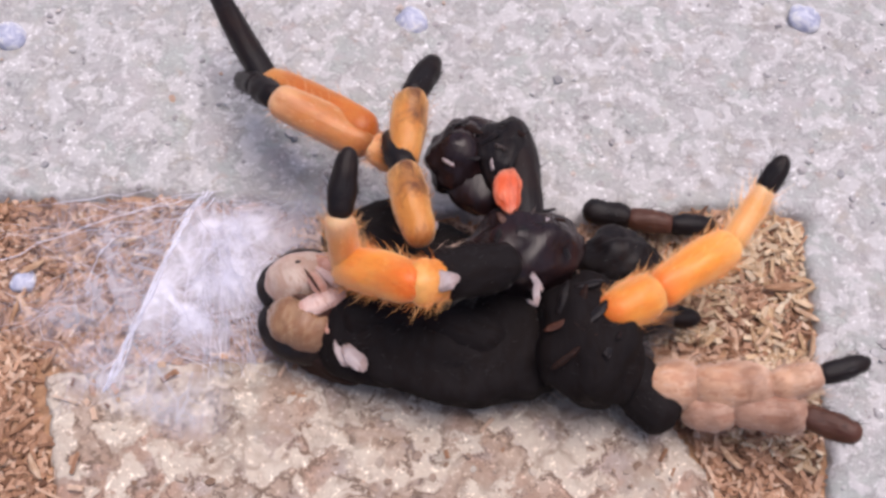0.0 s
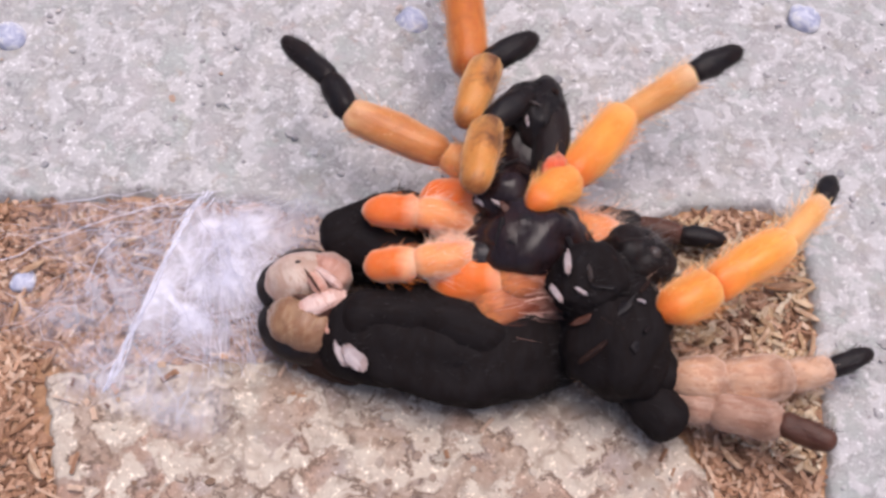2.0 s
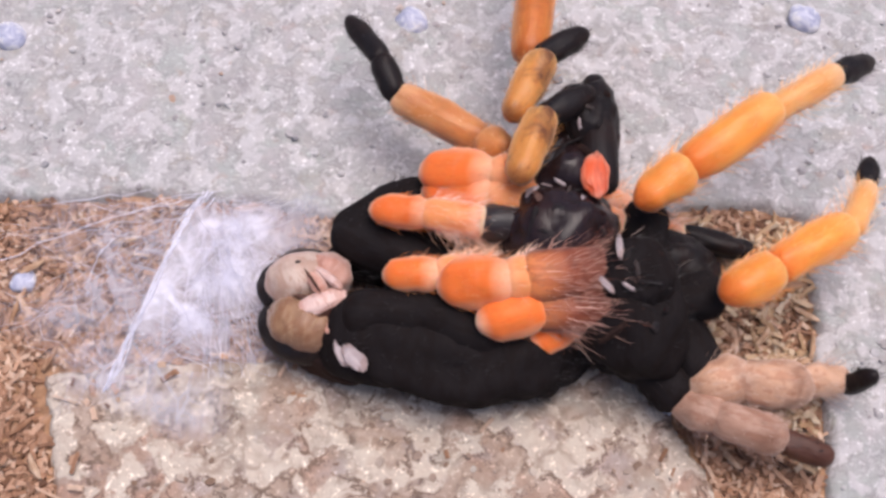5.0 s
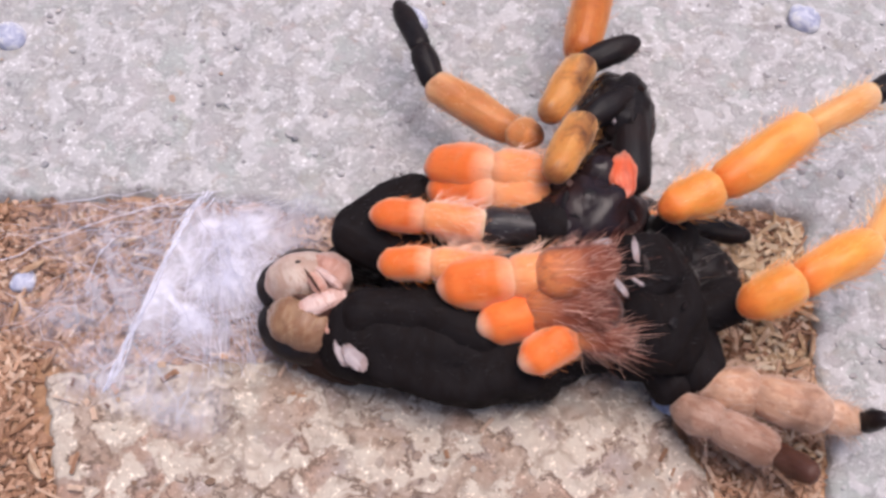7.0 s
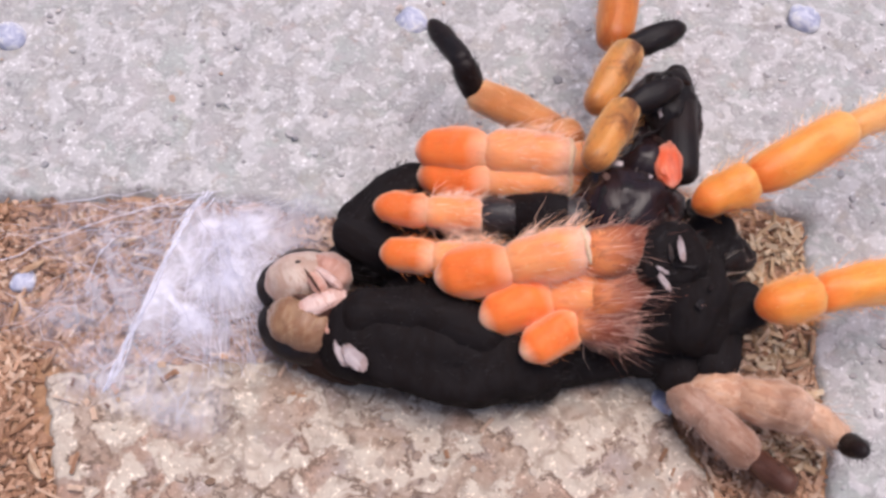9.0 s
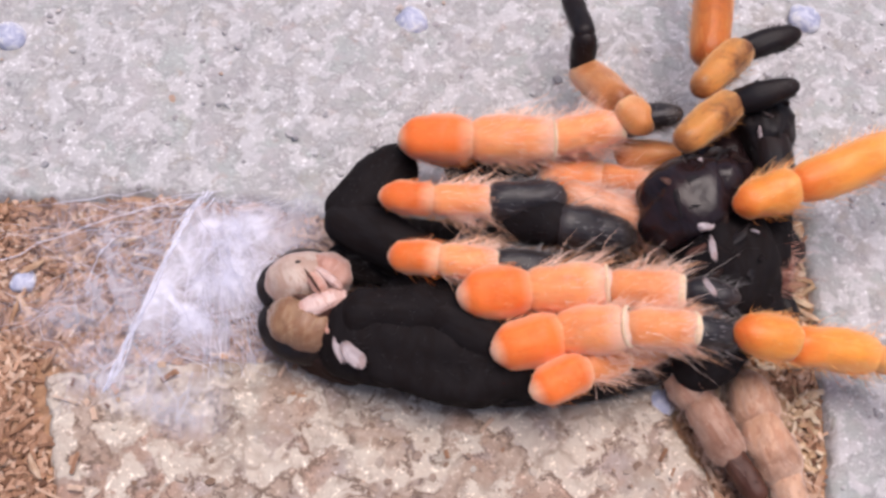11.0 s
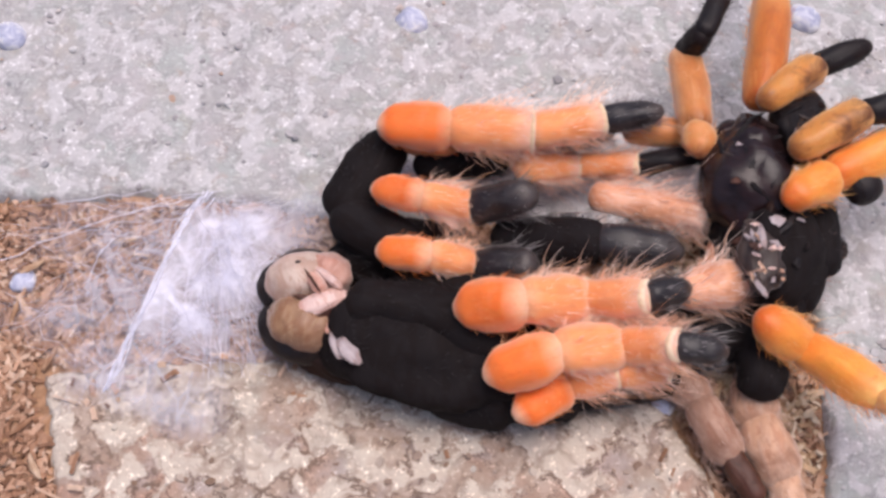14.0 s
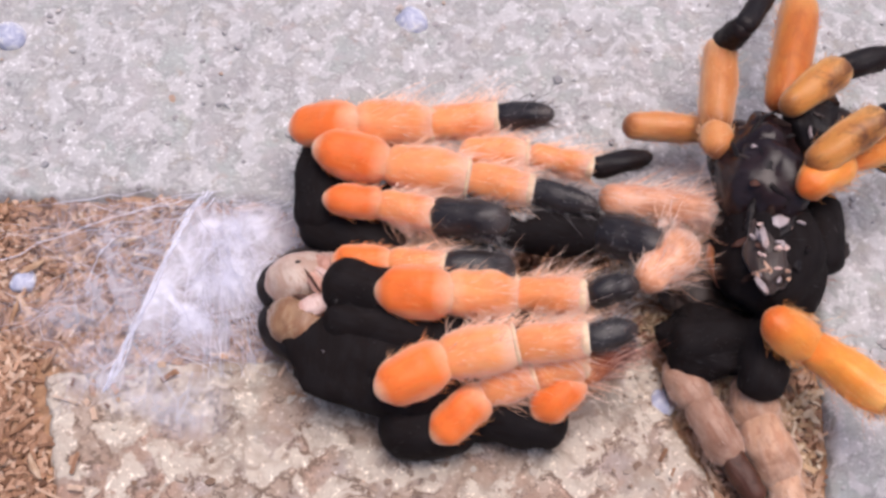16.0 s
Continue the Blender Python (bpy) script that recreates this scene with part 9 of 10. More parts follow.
    walk(limb(shed_skin, "femur", BLACK, 9.7, 3.8, 4), along(shed_skin, [
        (0, 19.7, -22.1, 11, 27.6, -16.7, 11),
        (2, 26.7, -21.3, 11, 35.4, -17.2, 11),
        (3.5, 33.8, -14.1, 11, 42.9, -11, 11),
        (4.2, 34.4, -15.2, 11, 43.7, -12.6, 11),
        (7, 38.8, -18, 11, 48, -15.1, 11),
        (9, 42.1, -19.9, 11, 50.7, -15.7, 11),
        (9.2, 41.3, -21.2, 11, 50.4, -18.2, 11),
        (11.3, 54.9, -13.2, 11, 48.8, -20.7, 11),
        (12.5, 58.5, -12.2, 11, 51.3, -18.7, 11),
        (16, 60.1, -11.5, 11, 53.2, -18.2, 11)]))
    walk(limb(shed_skin, "femur", BLACK, 11, 3.8, 4), along(shed_skin, [
        (0, 24.4, -22.9, 8, 33, -29.7, 8),
        (0.9, 25.1, -21.4, 8, 34.1, -27.8, 8),
        (2, 28.7, -20.4, 8, 35.8, -28.7, 8),
        (3.5, 34.9, -16.7, 8, 41.1, -25.8, 8),
        (6.3, 39.8, -17.8, 8, 41.2, -28.7, 8),
        (7, 40.5, -17.8, 8, 41.7, -28.7, 8),
        (9, 45.3, -16.5, 8, 43.4, -27.3, 8),
        (9.2, 45.7, -17, 8, 43.6, -27.8, 8),
        (11.3, 49.6, -18.9, 8, 41.9, -26.8, 8),
        (12.5, 52, -18.8, 8, 50.6, -29.7, 8),
        (16, 52.4, -18.8, 8, 51.1, -29.7, 8)]))
    walk(limb(shed_skin, "femur", BLACK, 11.7, 3.8, 4), along(shed_skin, [
        (0, 27.4, -25.6, 7, 35.5, -34.1, 7),
        (0.9, 28.1, -25.5, 7, 35.5, -34.6, 7),
        (2, 28.9, -26.4, 7, 36.3, -35.5, 7),
        (3.5, 29.9, -23.3, 7, 37.5, -32.2, 7),
        (6.3, 31.5, -20.3, 7, 37.7, -30.3, 7),
        (9, 38.9, -16.7, 7, 37.8, -28.3, 7),
        (11.3, 49.8, -20.4, 7, 39.4, -25.9, 7),
        (14, 51.2, -18.3, 7, 40.2, -22.4, 7),
        (16, 50.2, -20.4, 7, 38.5, -20.9, 7)]))
    walk(limb(shed_skin, "metatarsus", INK, 7.3, 2.3, 2.2), along(shed_skin, [
        (0, 25.5, 5.7, 4, 32.7, 4.1, 4),
        (2.5, 27.4, 4.2, 4, 34.5, 2.3, 4),
        (4.2, 29.3, 3, 4, 36.5, 1.5, 4),
        (6.3, 35.8, -3.1, 4, 42.8, -5.3, 4),
        (9, 36.7, -3.1, 4, 43.3, -6.4, 4),
        (11.3, 45.6, -2, 4, 51.1, -5.3, 4),
        (12.5, 45.6, -2, 4, 51.1, -5.3, 4),
        (16, 45.6, -2, 4, 51.1, -5.3, 4)]))
    walk(limb(shed_skin, "tibia", UMBER, 7.4, 2, 1.9), along(shed_skin, [
        (0, 32.7, 4.1, 4, 39.9, 2.7, 4),
        (2.5, 34.5, 2.3, 4, 41.7, 0.51, 4),
        (4.2, 36.5, 1.5, 4, 43.8, 0.7, 4),
        (6.3, 42.8, -5.3, 4, 49.7, -7.8, 4),
        (9, 43.3, -6.4, 4, 49.6, -10.2, 4),
        (11.3, 51.1, -5.3, 4, 56.1, -8.6, 4),
        (12.5, 51.1, -5.3, 4, 56.1, -8.6, 4),
        (16, 51.1, -5.3, 4, 56.1, -8.6, 4)]))
    walk(limb(shed_skin, "tarsus", INK, 7.4, 1.9, 1.6), along(shed_skin, [
        (0, 39.9, 2.7, 4, 47.3, 2.5, 4),
        (2.5, 41.7, 0.51, 4, 48.9, -0.61, 4),
        (4.2, 43.8, 0.7, 4, 51.2, 0.36, 4),
        (6.3, 49.7, -7.8, 4, 56.6, -10.4, 4),
        (9, 49.6, -10.2, 4, 55.6, -14.5, 4),
        (11.3, 56.1, -8.6, 4, 58.3, -13.4, 4),
        (12.5, 56.1, -8.6, 4, 58.3, -13.4, 4),
        (16, 56.1, -8.6, 4, 58.3, -13.4, 4)]))
    walk(limb(shed_skin, "pedipalp", BLUSH, 17.9, 3, 2.5), along(shed_skin, [
        (0, 12.8, -15.9, 6, 30.6, -16.4, 6),
        (7, 20.6, -11.7, 6, 38.4, -13.8, 6),
        (9, 23.8, -8.5, 6, 41.6, -9.6, 6),
        (9.2, 24.3, -8.5, 6, 42.1, -9.6, 6),
        (11.3, 20.7, 4.8, 13, 36.8, -3.1, 13),
        (12.5, 24.6, 2.7, 13, 42.1, -0.92, 13),
        (14, 25.7, 3.2, 13, 43.1, -0.92, 13),
        (15, 25.7, 3.4, 13, 43.1, -0.38, 13),
        (16, 27.4, 2.7, 13, 45.1, 0.17, 13)]))
    walk(limb(shed_skin, "pedipalp", BLUSH, 10.3, 3.2, 4.1), along(shed_skin, [
        (0, 16.1, -20.2, 8, 26.3, -21.4, 8),
        (2, 19.8, -18.9, 8, 30.1, -20.3, 8),
        (4.2, 22.8, -16.2, 8, 33.1, -17.3, 8),
        (9, 32.5, -12.3, 8, 42.7, -14.2, 8),
        (9.2, 32.5, -12.8, 8, 42.6, -14.7, 8),
        (11.3, 32.7, -21.6, 14, 42.8, -19.6, 14),
        (12.5, 30.2, -22.5, 14, 40.1, -19.6, 14),
        (13.5, 38.9, -17, 9, 49, -14.7, 9),
        (14, 38.1, -15.7, 14, 48.1, -13, 14),
        (15, 37.2, -16.5, 14, 47.1, -13.5, 14),
        (15.2, 36.5, -15.7, 14, 46.3, -12.5, 14),
        (15.5, 34.3, -10.6, 14, 40.9, -2.6, 14),
        (16, 32.6, -13.5, 14, 40, -6.3, 14)]))
    walk(limb(tarantula, "metatarsus", BLACK, 16.9, 4.1, 4.2), along(tarantula, [
        (0, 9, -15.9, 6, 25.9, -15.9, 6),
        (2.5, 6.4, -2.5, 7, 23, -5.2, 7),
        (3.5, 6.4, -0.86, 8, 18.8, -7.1, 17.5),
        (7, 7.5, -0.32, 9, 19.6, -6, 19.3),
        (9, 7.3, 1.3, 9, 19.7, -4.3, 19),
        (11.3, 4.9, 2.5, 9, 19.1, -3.9, 15.5),
        (12.5, 6.4, 1.3, 9, 21, -5.2, 14.3),
        (14, 9.7, -2.5, 9, 25.8, -5.6, 12.8),
        (14.8, 11.7, -3.1, 9, 28.4, -4.6, 10.8),
        (15.2, 10.3, -2.5, 9, 27, -4, 10.7),
        (15.5, 7.3, -0.87, 9, 24, 0, 6.4),
        (16, 9.4, -0.55, 9, 26.1, -2.4, 10.4)]))
    walk(limb(tarantula, "tarsus", SOOT, 12.6, 3.8, 3), along(tarantula, [
        (0, 25.9, -15.9, 6, 38.5, -15.9, 6),
        (2.5, 23, -5.2, 7, 35, -9.2, 7),
        (3.5, 18.8, -7.1, 17.5, 28.2, -4.9, 9.3),
        (7, 19.6, -6, 19.3, 29, -2.8, 11.4),
        (9, 19.7, -4.3, 19, 29.1, -1.4, 11),
        (11.3, 19.1, -3.9, 15.5, 31.5, -4.7, 13),
        (12.5, 21.2, -5.2, 14.3, 33.6, -7.1, 15.6),
        (14, 26, -5.6, 12.8, 38.3, -8, 14.2),
        (14.8, 28.5, -4.6, 10.9, 40.9, -6.5, 11.5),
        (15.2, 27.1, -4, 10.7, 39.6, -4.8, 9.2),
        (15.5, 24, 0, 6.4, 34.5, -4.2, 12.1),
        (16, 26.3, -2.4, 10.5, 36.4, -8.1, 15.4)]))
    walk(limb(tarantula, "metatarsus", BLACK, 14.8, 2.7, 2.8), along(tarantula, [
        (0, 6, -6.8, 6, 20.6, -9.6, 6),
        (9, 4.5, 9.5, 8, 19.3, 8.1, 8),
        (11.3, 0.71, 11.7, 8, 15.5, 12.5, 8),
        (12.5, -1.3, 11.3, 8, 13.5, 11, 8),
        (14, -4.2, 12.5, 8, 10.6, 13.3, 8),
        (15, -4.6, 12.4, 8, 10.1, 14.5, 8),
        (15.2, -5.1, 11.5, 8, 9.6, 13.3, 8),
        (15.5, -11.1, 5.8, 8, 3.5, 3.4, 8),
        (16, -10.2, 6.4, 8, 4.5, 4.1, 8)]))
    walk(limb(tarantula, "femur", BLACK, 26, 3.4, 3.2), along(tarantula, [
        (0, 7.1, -21.1, 4, 31.7, -19.1, 4),
        (7, 9, -23.2, 4, 33.4, -21.1, 4),
        (9, 13.6, -25.2, 4, 38.1, -21.1, 4),
        (11.3, 18.1, -28.1, 4, 42.7, -21.6, 4),
        (12.5, 17.2, -28.1, 4, 41.8, -21.1, 4),
        (13.5, 15.3, -28.6, 4, 39.8, -23.2, 4),
        (14.5, 9.7, -30.6, 4, 33.8, -28.1, 4),
        (15.2, 8.8, -30.6, 4, 32.4, -28.1, 4),
        (15.5, -8.6, -33.5, 4, 15.1, -33.5, 4),
        (16, -8.6, -34, 4, 15.1, -33.5, 4)]))
    shield = lump(shed_skin, "mouth_shield", JET, (6.8, 9.5, 4.5), 0.12)
    walk(shield, placed(shed_skin, [
        (0, 6.3, 7.8, 15),
        (0.9, 7.5, 8.4, 15),
        (1.1, 11.1, 8.4, 15),
        (1.5, 12, 14.1, 15),
        (2, 14.7, 14.7, 15),
        (2.5, 17.3, 14.1, 15),
        (3.5, 20.2, 14.1, 15),
        (4.2, 21.4, 13.9, 15),
        (6.3, 28.4, 16.4, 15),
        (7, 30, 17, 15),
        (8, 32.3, 17.6, 15),
        (9, 38.1, 17, 15),
        (9.2, 38.8, 16.4, 15),
        (11.3, 49, 9.6, 13),
        (12.5, 50.1, 9.1, 12),
        (14, 51.1, 9.1, 12),
        (16, 52.5, 9.1, 12)]))
    walk(limb(shed_skin, "chelicera", INK, 20.9, 3.2, 3.3), along(shed_skin, [
        (0, 13.5, -7.7, 19, 12.2, 13.2, 19),
        (0.9, 14.8, -7.7, 19, 13.7, 13.2, 19),
        (1.1, 16.2, -12.7, 19, 14.7, 8.1, 19),
        (1.3, 13.3, -0.2, 19, 12.7, 20.7, 19),
        (1.7, 12.2, -3.1, 19, 13.5, 17.8, 19),
        (2, 18, -0.21, 19, 18.2, 20.7, 19),
        (2.5, 21.4, -0.8, 19, 21.3, 20.1, 19),
        (3.5, 23, 3.3, 19, 23, 24.2, 19),
        (4.2, 24.1, 0.97, 19, 24.1, 21.9, 19),
        (6.3, 29.4, 2.2, 19, 30.2, 23, 19),
        (7, 31.1, 1.6, 19, 32.1, 22.5, 19),
        (8, 33.8, 1.6, 19, 34.6, 22.5, 19),
        (9, 39.1, 3.4, 19, 40.4, 24.2, 19),
        (9.2, 39.8, 1, 19, 41.1, 21.9, 19),
        (11.3, 57.5, -0.17, 19, 56.2, 20.7, 19),
        (12.5, 63.4, -1.5, 19, 58.9, 18.9, 19),
        (14, 69.6, -0.08, 19, 59.7, 18.3, 19),
        (15, 74.7, 2.4, 19, 61.2, 18.3, 19),
        (16, 77.5, 5.7, 19, 60.1, 17.2, 19)]))
    walk(limb(shed_skin, "pedipalp", SIENNA, 14.1, 2.7, 2.5), along(shed_skin, [
        (0, 10.3, -9.6, 6, 24.3, -11.7, 6),
        (7, 27, -4.2, 6, 41.1, -5.3, 6),
        (9, 30.2, -0.9, 6, 44.3, -2, 6),
        (9.2, 30.7, -0.9, 6, 44.8, -2, 6),
        (11.3, 31, 16.4, 11, 44.9, 14.1, 11),
        (12.5, 35.9, 22.2, 11, 46.8, 13.2, 11),
        (14, 32.6, 17.8, 11, 46.7, 16.7, 11),
        (15, 33, 18.1, 11, 47.1, 17.7, 11),
        (16, 32.7, 18.8, 11, 46.8, 17.9, 11)]))
    walk(lump(tarantula, "cephalothorax", BLACK, (20, 13, 7)), placed(tarantula, [
        (0, 5.2, -19.5, 7.2),
        (12.5, 5.2, -19.5, 7.2),
        (13.5, 3.3, -20.3, 7.2),
        (14, 2.4, -20.5, 7.2),
        (14.5, -2.7, -21.3, 7.2),
        (15, -0.37, -21, 7.2),
        (15.2, -0.83, -21, 7.2),
        (15.5, -5.5, -21, 7.2),
        (16, -5.4, -21.5, 7.2)]))
    walk(lump(shed_skin, "mouth_membrane", WHITE, (3.0, 1.9, 0.9)), placed(shed_skin, [
        (0, -0.7, -20.2, 28),
        (0.1, -0.7, -20.2, 28),
        (0.2, 5.2, -14.3, 27),
        (0.3, -0.7, -20.2, 28),
        (0.5, 5.2, -14.3, 27),
        (0.6, -0.7, -20.2, 28),
        (0.7, 5.2, -14.3, 27),
        (0.8, 5.2, -14.3, 27),
        (0.9, -0.7, -20.2, 28),
        (1, 1.5, -9.4, 14),
        (1.1, 3.4, 0.14, 14),
        (1.3, 5.1, 0.93, 16),
        (1.7, 5.6, -3.3, 20),
        (2, 8.3, -1.4, 20),
        (2.5, 11.7, -1.4, 20),
        (3.5, 13.4, 0.93, 20),
        (4.2, 14.8, -0.67, 20),
        (6.3, 20.3, 0.4, 20),
        (7, 22.6, 1.1, 20),
        (8, 25, 1.5, 20),
        (9, 30.2, 4.4, 20),
        (9.2, 31.1, 3.1, 20),
        (11.3, 46.9, 3.6, 20),
        (12.5, 48.8, 4.2, 20),
        (14, 51.5, 4.2, 20),
        (15, 54.9, 4.7, 20),
        (16, 53.3, 5, 20)]))
    walk(lump(shed_skin, "joint_membrane", WHITE, (1.6, 1.3, 0.7)), placed(shed_skin, [
        (0, -2.4, -6.6, 20),
        (0.9, -0.18, -5.6, 20),
        (1.1, 7.7, -9.5, 20),
        (1.3, 9.5, -8.9, 20),
        (1.7, 10.6, -10.5, 20),
        (2, 12.4, -10.3, 20),
        (2.5, 15.4, -9.3, 20),
        (3.5, 17.2, -7.3, 20),
        (4.2, 18.7, -9.3, 20),
        (6.3, 23.4, -10.5, 20),
        (7, 25.2, -9.7, 20),
        (9, 31.7, -7.3, 20),
        (9.2, 31.5, -9, 20),
        (11.3, 44.4, -5.9, 20),
        (12.5, 50.8, -5.9, 20),
        (16, 53.9, -5.9, 20)]))
    # Thin grey lump that imitates the gloss reflection on wet black skin.
    walk(lump(shed_skin, "wet_film", HIGHLIGHT, (7.2, 1.9, 0.45)), placed(shed_skin, [
        (0, 20.3, -15.9, 6),
        (9.2, 24.6, -6.3, 6),
        (11.3, 16.7, -0.31, 12.5),
        (12.5, 19.8, -0.26, 12.8),
        (14, 24.2, -1.6, 12.8),
        (15.2, 24.2, -1.1, 12.8),
        (15.5, 17.8, 0.28, 12.8),
        (16, 19, -0.26, 12.8)]))
    walk(lump(shed_skin, "skin_crease", WHITE, (0.45, 2.0, 0.3), 0.6), placed(shed_skin, [
        (0, 14.2, -20.4, 24, 0),
        (0.9, 14.4, -20.2, 24, 0),
        (1.3, 16.1, -16.6, 24, 0),
        (2, 19.2, -15.1, 24, 0),
        (2.5, 21, -14.2, 24, 0),
        (3, 23, -12.9, 24, 0),
        (3.5, 23.9, -11.4, 24, 0),
        (4.2, 25.5, -12.4, 24, 0),
        (6.3, 29.3, -12.4, 24, 5),
        (8, 31.9, -14.1, 24, 5),
        (9, 36.9, -12.9, 24, 5),
        (11.3, 42.5, -12.7, 24, 5),
        (13, 48.1, -11.2, 24, 5),
        (16, 50.5, -9.6, 22, 5)]))
    walk(lump(shed_skin, "skin_crease", WHITE, (0.5, 1.5, 0.3), 0.6), placed(shed_skin, [
        (0, 14.3, -18.5, 24, 30),
        (0.9, 14.5, -18.5, 24, 30),
        (1.3, 14.3, -18.5, 24, 30),
        (2, 17.2, -20.4, 24, 32),
        (2.5, 18.6, -20.7, 24, 35),
        (3, 20.6, -18.9, 24, 40),
        (3.5, 22.1, -17.1, 24, 40),
        (4.2, 23.7, -18, 24, 40),
        (6.3, 26.3, -19.4, 24, 35),
        (8, 29.6, -19.6, 24, 30),
        (9, 33.8, -18.5, 24, 30),
        (11.3, 41.6, -19.5, 24, 30),
        (13, 46.9, -19.7, 24, 30),
        (16, 49.1, -18, 22, 30)]))
    shell = lump(shed_skin, "carapace_shell", BLACK, (9.2, 11.2, 9.4))
    shell_flakes(shell)
    walk(shell, placed(shed_skin, [
        (0, 23.2, -22.2, 11),
        (0.9, 25, -22.2, 11),
        (2, 27.4, -21.2, 11),
        (3.5, 28.5, -18.2, 11),
        (4.2, 29.4, -18.2, 11),
        (6.3, 32.7, -17.2, 11),
        (7, 33.6, -17.2, 11),
        (9, 38, -14.1, 11),
        (9.2, 37.9, -14.6, 11),
        (11.3, 48.4, -7.9, 11),
        (12.5, 53.2, -6.8, 11),
        (14, 54.1, -6.8, 11),
        (16, 54.1, -7.3, 11)]))
    chest = lump(shed_skin, "sternum", JET, (9.8, 7.4, 7))
    chest_bits(chest)
    walk(chest, placed(shed_skin, [
        (0, 13.4, -8.9, 16),
        (0.9, 10.2, -7.9, 16),
        (1.3, 11.5, -8.4, 16),
        (2, 13.9, -6.8, 16),
        (2.5, 15.3, -5.3, 16),
        (3.5, 16.2, -5.3, 16),
        (4.2, 17.2, -5.3, 16),
        (6.3, 22.8, -3.1, 16),
        (7, 24.3, -2.1, 16),
        (9, 30.4, -1, 16),
        (9.2, 30.4, -1.5, 16),
        (11.3, 42.8, 1.7, 16, 45),
        (12.5, 46.9, 4.7, 16, 75),
        (13.2, 48.2, 5.1, 16, 80),
        (14, 50.4, 4.2, 16, 80),
        (14.5, 52.7, 4.2, 16, 82),
        (16, 53.1, 4, 16, 85)]))
    jaw = lump(shed_skin, "fang_base", INK, (5, 7, 5))
    jaw_bits(jaw, (5, 7, 5), 9)
    walk(jaw, placed(shed_skin, [
        (0, 10, 7.6, 18),
        (0.9, 10.9, 7.1, 18),
        (1.1, 11.3, 5.4, 18),
        (1.3, 11.1, 15, 18),
        (1.7, 11.6, 13.8, 18),
        (2, 16, 16.1, 18),
        (2.5, 19.3, 15, 18),
        (3.5, 20.8, 16.7, 18),
        (4.2, 22.2, 15.5, 18),
        (6.3, 28.9, 16.1, 18),
        (7, 30.4, 16.7, 18),
        (8, 32.8, 16.7, 18),
        (9, 38.2, 17.9, 18),
        (9.2, 39.6, 16.7, 18),
        (11.3, 56, 13.3, 18),
        (12.5, 58.4, 9.9, 18),
        (14, 60.3, 13.3, 18),
        (16, 62.7, 13.8, 18)]))
    walk(lump(shed_skin, "shell_side", INK, (7.2, 5.4, 5.5)), placed(shed_skin, [
        (0, 29.1, -6.8, 8),
        (0.9, 30.1, -6.8, 8),
        (2, 31.5, -6.8, 8),
        (2.5, 33, -6.3, 8),
        (3.5, 37.2, -7.4, 8),
        (4.2, 38.1, -7.9, 8),
        (6.3, 40.5, -7.9, 8),
        (7, 41.6, -8.4, 8),
        (9, 45, -5.8, 8),
        (9.2, 45.2, -6.1, 8),
        (11.3, 55.2, -4.1, 8),
        (12.5, 59.5, -4.1, 8),
        (16, 60.9, -4.1, 8)]))
    walk(lump(shed_skin, "old_abdomen_skin", BLACK, (8.4, 6.8, 4)), placed(shed_skin, [
        (0, 21.2, -19.5, 5),
        (3.5, 27.9, -17.5, 5),
        (6.3, 32.5, -20.9, 7),
        (7, 33.4, -20.9, 7),
        (9, 35.8, -20.4, 7),
        (9.2, 36, -20.4, 7),
        (11.3, 42.6, -13.1, 9),
        (12.5, 45.1, -10.1, 5),
        (14, 43.6, -17.9, 6),
        (14.5, 44.9, -20, 6),
        (16, 44, -20.2, 6)]))
    walk(lump(shed_skin, "old_leg_base", DUN, (6.4, 4.6, 2.6), 0.4), placed(shed_skin, [
        (0, 30.4, -12.4, 3),
        (4.2, 35.2, -12.4, 3),
        (9.2, 40.2, -10.2, 3),
        (11.3, 49.9, -8.3, 3.5),
        (12.5, 49.9, -8.3, 3.5),
        (13.5, 45.9, -9.9, 3.5),
        (14.5, 44.5, -9.6, 3.5),
        (16, 43.5, -9.6, 3.5)]))
    jaw = lump(shed_skin, "mouth_base", JET, (6, 6.6, 5.5))
    jaw_bits(jaw, (6, 6.6, 5.5), 10)
    walk(jaw, placed(shed_skin, [
        (0, 2.9, 8.3, 17),
        (0.9, 3.9, 7.1, 17),
        (1.1, 9.1, 6, 17),
        (1.3, 8.1, 3.8, 17),
        (2, 10.8, 0.56, 17),
        (2.5, 15.5, 2.7, 17),
        (3.5, 18.4, 4.9, 17),
        (4.2, 19.4, 4.9, 17),
        (6.3, 24, 3.8, 17),
        (7, 25.9, 3.8, 17),
        (9, 33.6, 6, 17),
        (9.2, 34.4, 4.9, 17),
        (11.3, 47.4, 2.7, 17),
        (12.5, 48.9, 7.9, 17),
        (14, 51.7, 9.4, 17),
        (14.5, 53.4, 9.6, 17),
        (16, 53.9, 9.8, 17)]))
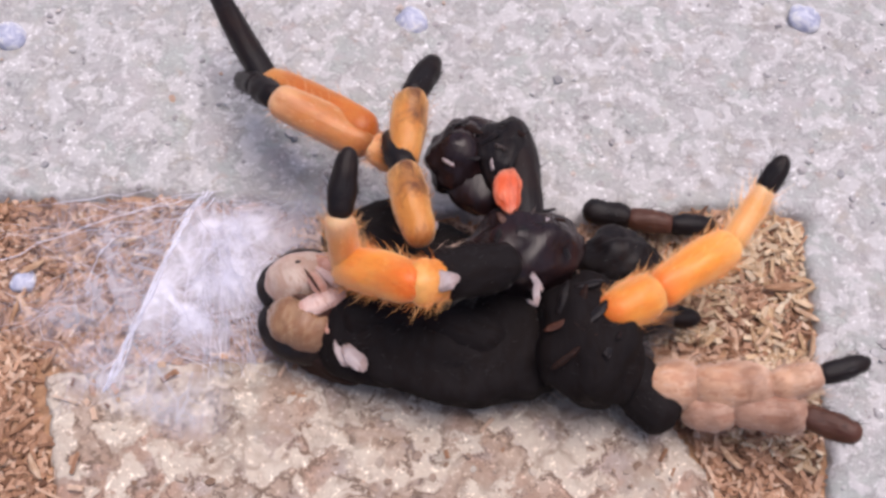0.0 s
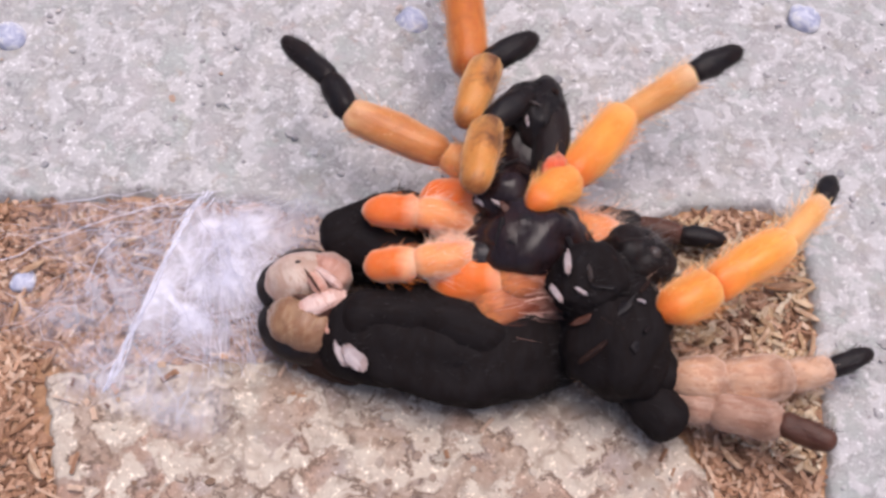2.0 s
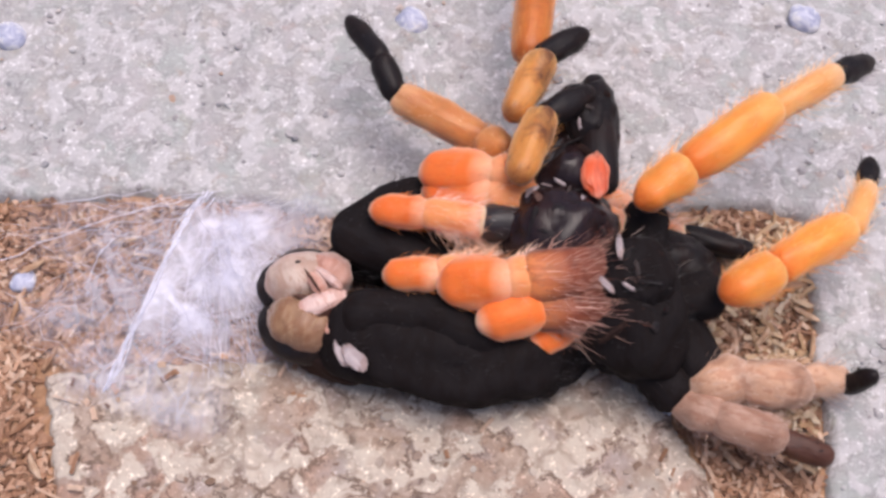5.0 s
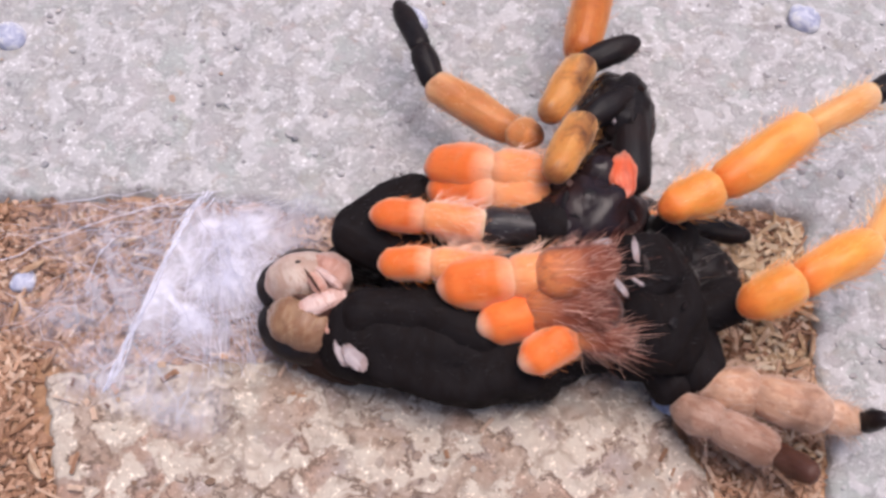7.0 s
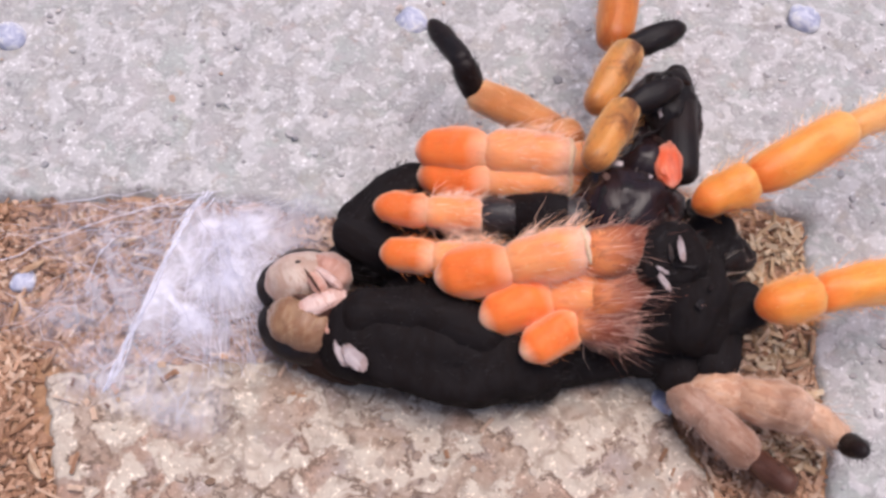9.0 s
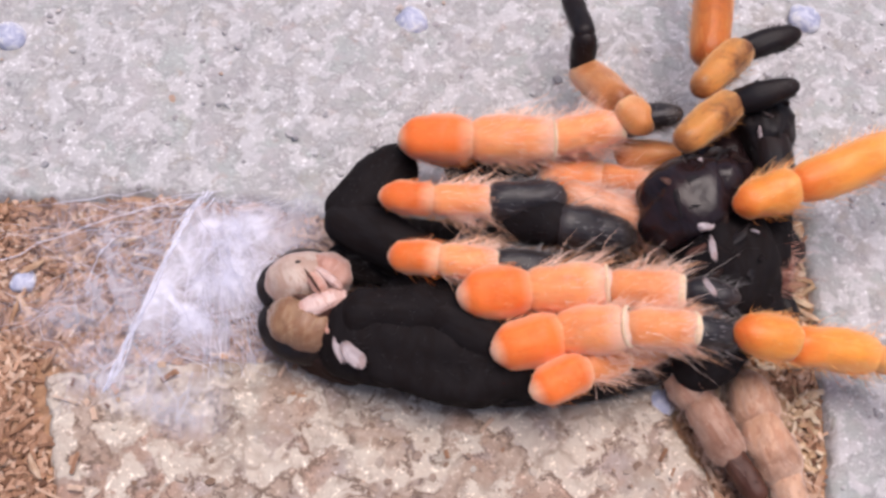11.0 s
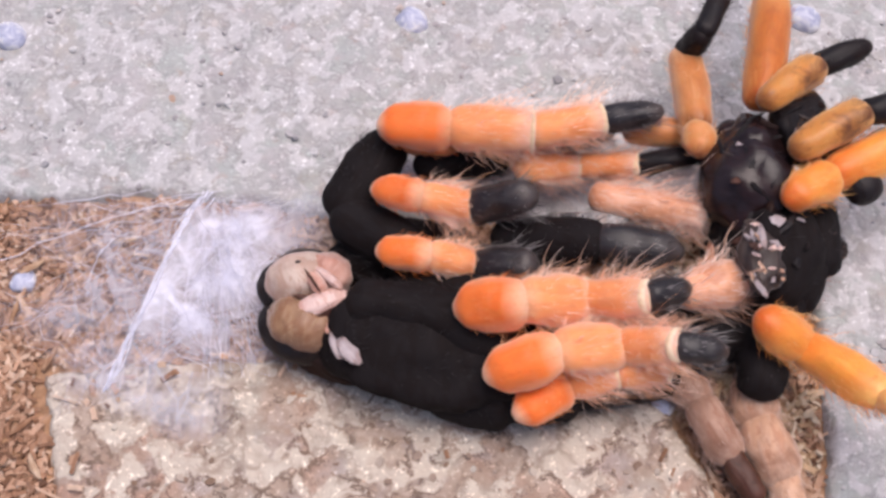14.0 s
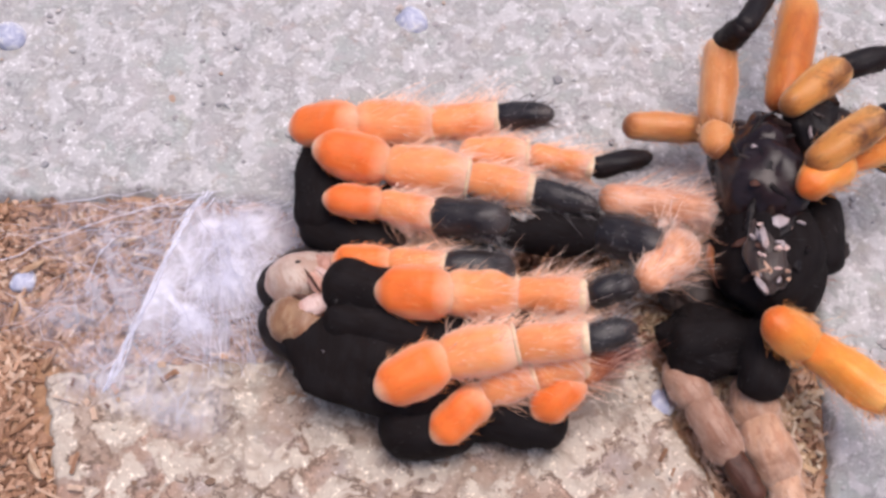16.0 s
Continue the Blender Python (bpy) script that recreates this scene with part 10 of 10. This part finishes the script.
    walk(lump(shed_skin, "red_lining", RED, (2.2, 4.4, 0.9)), placed(shed_skin, [
        (0, 10.5, -0.8, 22),
        (0.9, 11.9, -0.27, 22),
        (1.1, 13.7, -0.8, 22),
        (1.3, 14.2, -0.27, 22),
        (2, 18.4, 1.9, 22),
        (2.5, 20.2, 2.9, 22),
        (3.5, 21.5, 3.1, 22),
        (4.2, 23, 2.4, 22),
        (6.3, 27.5, 1.9, 22),
        (7, 29.2, 2.1, 22),
        (8, 31.6, 1.6, 22),
        (9, 36.7, 4, 22),
        (9.2, 37.3, 2.1, 22),
        (11.3, 46.2, 9.1, 12),
        (16, 54.5, 5.7, 12)]))
    jaw = lump(shed_skin, "shell_fold", BLACK, (6.6, 6.8, 4.6))
    jaw_bits(jaw, (6.6, 6.8, 4.6), 10)
    walk(jaw, placed(shed_skin, [
        (0, 16.4, -13.6, 10),
        (0.9, 17.3, -13.6, 10),
        (1.3, 20.6, -13.5, 14),
        (2, 23.3, -15.3, 18),
        (2.5, 25.7, -14.6, 18.5),
        (3.5, 27.8, -14.4, 18.5),
        (4.2, 28.9, -14.8, 18.5),
        (6.3, 32.2, -14.3, 18.5),
        (7, 32.1, -13.7, 18),
        (9, 36.1, -11.7, 18),
        (9.2, 36.5, -12.5, 18),
        (11.3, 47.5, -5.2, 12),
        (12.5, 52.8, -4.1, 10),
        (16, 54.6, -5.2, 10)]))
    for patch in SIDE_PATCHES:
        home = patch.matrix_basis.copy()
        walk(patch, [(t, Matrix.Translation((x * MM, y * MM, 0)) @ home) for t, x, y in (
            (0, 0, 0), (9.2, 0, 0), (12, -0.4, 0.8), (14, -0.8, 1.2), (14.5, -1.9, 2.2), (15, -1.2, 1.8), (15.5, -3.6, 1.8), (16, -3.6, 1.6))])
    lining = lump(shed_skin, "torn_lining", DUN, (3.6, 6.6, 2.2))
    lining_bits(lining)
    walk(lining, placed(shed_skin, [
        (0, 23.3, -21.7, 10),
        (2, 27.5, -20.7, 10),
        (4.2, 29.5, -17.7, 10),
        (7, 33.8, -16.7, 10),
        (9.2, 38.1, -14.1, 10),
        (11.3, 49, -9.4, 16),
        (12.5, 49.8, -11.6, 18.5),
        (14, 50.9, -11.3, 18.5),
        (16, 51.8, -11.3, 18.5)]))


motions()
